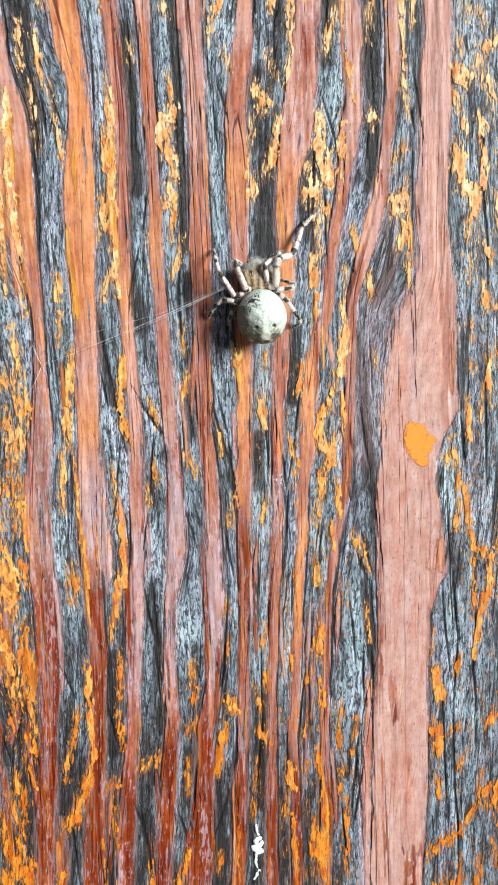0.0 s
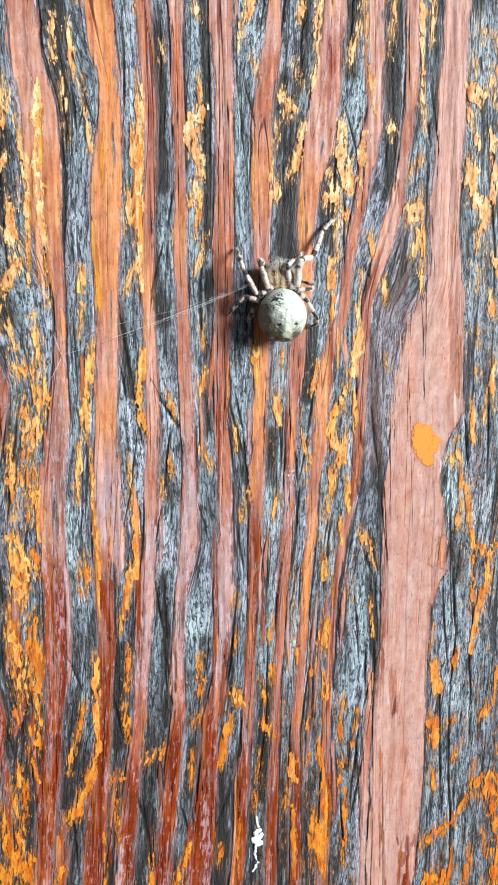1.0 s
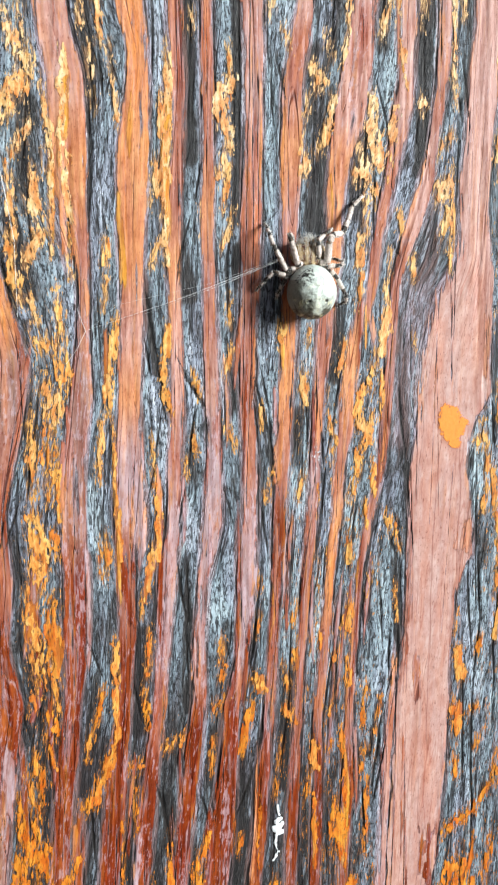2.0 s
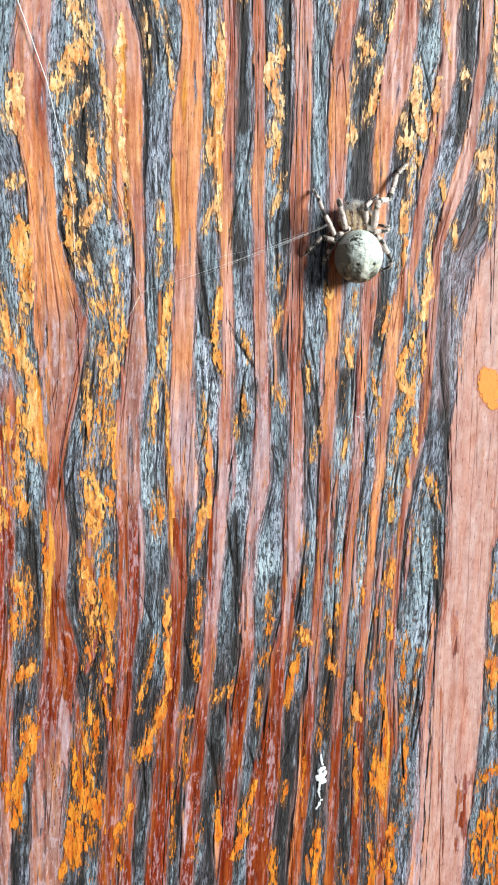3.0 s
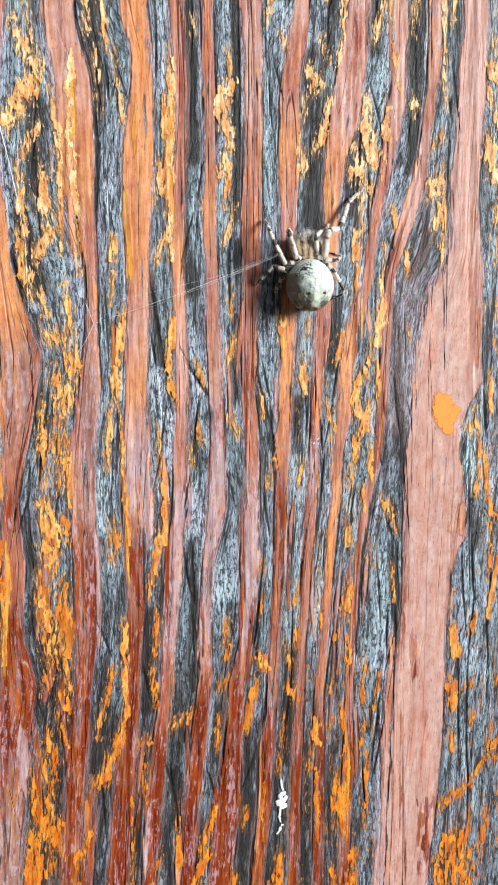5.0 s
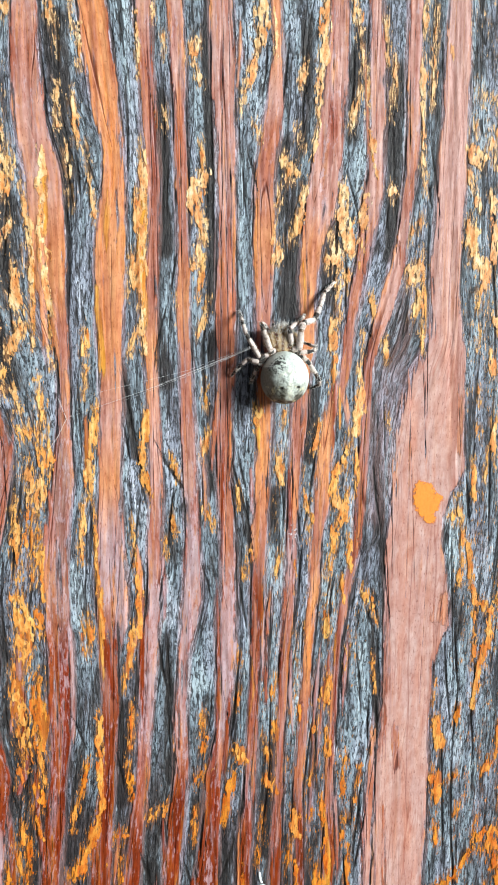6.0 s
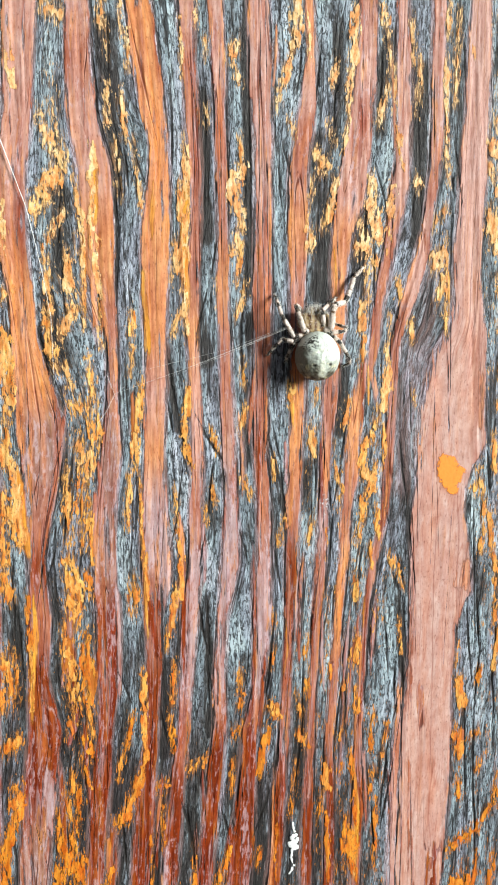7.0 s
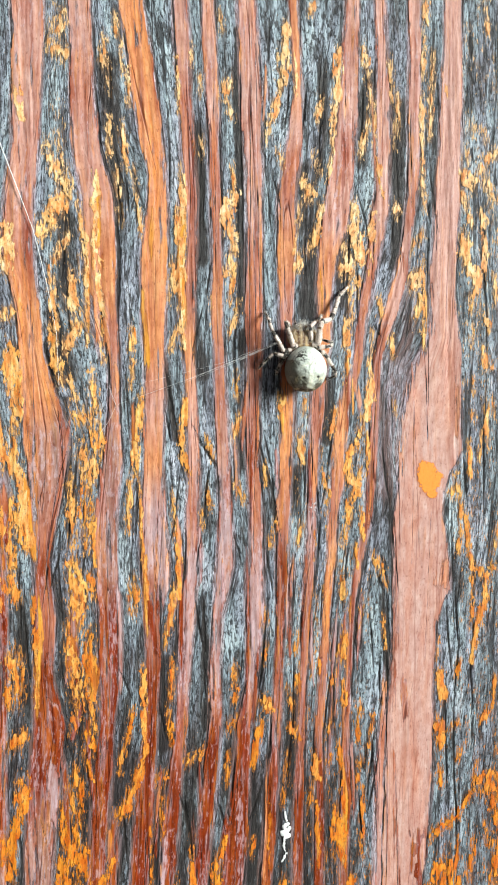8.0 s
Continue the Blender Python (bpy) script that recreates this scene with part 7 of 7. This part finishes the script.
    tagged(ob, "round cream-grey abdomen with dark flecks and dimples")
    bm = bmesh.new()
    bmesh.ops.create_uvsphere(bm, u_segments=16, v_segments=10, radius=0.7 * MM, matrix=Matrix.Translation(at(7.0, 22.4, 1.5)))
    layer = bm.verts.layers.float_color.new("tint")
    for v in bm.verts:
        v[layer] = (0.09, 0.07, 0.05, 1)
    part("spinneret", bm, LEG, ob)


def forebody(parent):
    """The hairy brown cephalothorax with its narrower head, eyes, jaws and palps."""
    rng = random.Random(31)
    middle, head = at(6.61, 33.61, 3.4), at(6.66, 35.25, 3.2)
    bm = bmesh.new()
    layer = bm.verts.layers.float_color.new("tint")
    for place, size in ((middle, (3.6, 1.7, 2.7)), (head, (2.5, 1.45, 1.7))):
        made = bmesh.ops.create_uvsphere(bm, u_segments=36, v_segments=24, radius=MM, matrix=Matrix.Translation(place) @ Matrix.Diagonal((*size, 1)))
        for v in made["verts"]:
            n = noise.noise(v.co * 1500) + 0.5 * noise.noise(v.co * 4000)
            v.co += (v.co - place) * 0.05 * n
            c = 0.5 + 0.5 * n
            stripe = abs(v.co.x - place.x) / MM
            pale = 0.62 if 0.45 < stripe < 1.0 or 1.7 < stripe < 2.2 else -0.35 if 1.05 < stripe < 1.6 or stripe < 0.3 else 0.1
            v[layer] = (max(0.02, 0.13 + 0.30 * c + pale * 0.5), max(0.014, 0.075 + 0.20 * c + pale * 0.42), max(0.008, 0.015 + 0.09 * c + pale * 0.32), 1)
    body = part("cephalothorax", bm, LEG, parent, "hairy yellow-brown cephalothorax")
    hairs = []
    for _ in range(900):
        place, size = rng.choice(((middle, (3.6, 1.7, 2.7)), (head, (2.5, 1.45, 1.7)), (head, (2.5, 1.45, 1.7))))
        out = Vector((rng.gauss(0, 1), -abs(rng.gauss(0, 1)), rng.gauss(0, 1))).normalized()
        p = place + Vector((out.x * size[0], out.y * size[1], out.z * size[2])) * MM * 0.97
        hairs.append((p, p + out * rng.uniform(0.2, 0.7) * MM + Vector((0, 0, 0.6 * MM))))
    bristles("bristles", hairs, body)
    for dx, dz in ((-0.45, 1.1), (0.45, 1.1), (-0.4, 1.5), (0.4, 1.5)):
        bm = bmesh.new()
        bmesh.ops.create_uvsphere(bm, u_segments=12, v_segments=8, radius=0.16 * MM, matrix=Matrix.Translation(head + Vector((dx, -0.95, dz * 0.75)) * MM))
        layer = bm.verts.layers.float_color.new("tint")
        for v in bm.verts:
            v[layer] = (0.01, 0.01, 0.01, 1)
        part("eye", bm, LEG, body)
    for side in (-1, 1):
        a = head + Vector((0.55 * side, 0.2, 1.1)) * MM
        segment("jaw", a, a + Vector((0.1 * side, 1.2, 0.7)) * MM, 0.6, 0.35, [(0.6, 1.0, BROWN)], body)
        b = head + Vector((1.0 * side, 0.1, 0.7)) * MM
        segment("palp", b, b + Vector((0.9 * side, -0.6, 1.1)) * MM, 0.36, 0.3, [(0.75, 1.0, BLACK)], body)


def spider():
    body = tagged(new("spider"), "pale round-bodied orb spider with banded legs resting on the board", "spider")
    abdomen(body)
    forebody(body)
    leg(body, [(5.72, 32.27, 3.6), (4.21, 31.53, 4.6), (2.18, 36.91, 6.2), (3.28, 36.65, 3.6), (4.30, 35.97, 0.6)], (0.55, 0.66, 0.6, 0.45, 0.3), (0.25, 0.22, 0.6, 0.6), 1)
    leg(body, [(5.52, 31.30, 3.4), (1.99, 30.46, 4.4), (-0.79, 35.02, 5.6), (-1.31, 37.59, 3.8), (-1.44, 39.28, 1.4), (-1.64, 39.74, 0.3)], (0.5, 0.6, 0.5, 0.42, 0.3, 0.15), (0.3, 0.2, 0.34, 0.6, 0.9), 2)
    leg(body, [(5.44, 30.76, 3.2), (1.87, 29.47, 4.4), (-0.39, 30.06, 3.8), (-2.14, 28.40, 2.4), (-3.29, 26.73, 0.4)], (0.5, 0.6, 0.45, 0.36, 0.2), (0.75, 0.45, 0.5, 0.7), 3)
    leg(body, [(5.92, 30.55, 3), (2.18, 29.40, 3.8), (1.55, 27.93, 2.6), (0.90, 26.33, 1.4), (0.80, 25.36, 0.4)], (0.5, 0.5, 0.45, 0.35, 0.2), (0.8, 0.8, 0.5, 0.5), 4)
    leg(body, [(7.53, 32.27, 3.6), (9.94, 31.97, 4.6), (10.07, 35.79, 5.8), (10.71, 37.14, 5.4), (13.40, 37.85, 2.9), (14.75, 40.60, 1.9), (15.85, 43.38, 1.0), (18.32, 45.76, 0.4)], (0.55, 0.82, 0.8, 0.72, 0.66, 0.6, 0.5, 0.26), (0.06, -0.02, 0.06, -0.15, -0.45, -0.03, -0.12), 5)
    leg(body, [(7.42, 32.71, 3.6), (8.33, 33.05, 4.8), (7.84, 36.00, 5.8), (10.73, 38.21, 3.6), (11.86, 38.87, 0.8)], (0.5, 0.6, 0.52, 0.42, 0.22), (0.2, 0.3, 0.5, 0.7), 6)
    leg(body, [(7.69, 31.30, 3.3), (10.20, 31.33, 4.4), (12.90, 31.58, 4), (13.72, 32.45, 2.8), (12.06, 33.12, 1.4), (11.45, 33.54, 0.4)], (0.5, 0.52, 0.45, 0.4, 0.32, 0.18), (0.4, 0.5, 0.5, 0.5, 0.7), 7)
    leg(body, [(7.70, 30.76, 3.2), (10.73, 30.43, 4.6), (12.12, 29.01, 4.4), (14.12, 26.08, 3), (14.81, 24.91, 1.4), (13.03, 24.05, 0.4)], (0.5, 0.55, 0.5, 0.45, 0.34, 0.2), (0.4, 0.55, 0.40, -0.35, 0.9), 8)


spider()


# ---- silk ----
def thread(points, radius, label, end=None):
    """A thread through the points; with end, it thins or thickens evenly to that radius."""
    steps, line = 14, []
    for a, b in zip(points, points[1:]):
        line += [a.lerp(b, n / steps) for n in range(steps)]
    line.append(points[-1])
    last = radius if end is None else end
    ob = part("silk_thread", tube(line, [(radius + (last - radius) * n / (len(line) - 1)) * MM for n in range(len(line))], 6), SILK, None)
    return tagged(ob, label, "silk thread", "silk threads")


def silk():
    taut = "fine taut silk thread from the spider to the board"
    thread([at(1.03, 32.72, 2.6), at(-17.35, 25.34, 1.6), at(-36.04, 18.96, 0.5)], 0.036, taut, 0.014)
    thread([at(1.03, 32.93, 2.6), at(-11.78, 28.14, 1.9), at(-32.71, 23.22, 0.5)], 0.022, taut, 0.008)
    thread([at(0.63, 32.30, 2.4), at(-10.63, 27.52, 1.8), at(-25.04, 22.15, 0.6)], 0.026, taut, 0.008)
    thread([at(1.20, 32.60, 2.7), at(-8.20, 28.90, 2.1), at(-19.60, 24.70, 1.4)], 0.028, taut, 0.008)
    thread([at(0.90, 32.50, 2.5), at(-6.00, 29.50, 2.2), at(-15.00, 26.00, 1.5)], 0.026, taut, 0.008)
    foot = "short silk anchor thread stuck to the board"
    thread([at(-36.11, 18.83, 0.5), at(-37.66, 23.05, 0.5)], 0.03, foot)
    thread([at(-36.11, 18.83, 0.5), at(-37.99, 15.14, 0.45), at(-39.97, 12.52, 0.4)], 0.03, foot)
    thread([at(-35.75, 18.95, 0.6), at(-29.78, 24.02, 0.5)], 0.012, foot)
    thread([at(-60.91, 79.86, 0.9), at(-57.89, 71.22, 0.8), at(-55.65, 64.82, 0.8), at(-53.29, 58.03, 0.7), at(-51.60, 50.58, 0.7), at(-50.24, 43.65, 0.6), at(-48.90, 35.48, 0.5), at(-48.67, 21.30, 0.4)], 0.13, "slack white silk strand hanging down the board", 0.03)


silk()


def motions():
    """Nothing but the camera moves: the spider rests."""


motions()
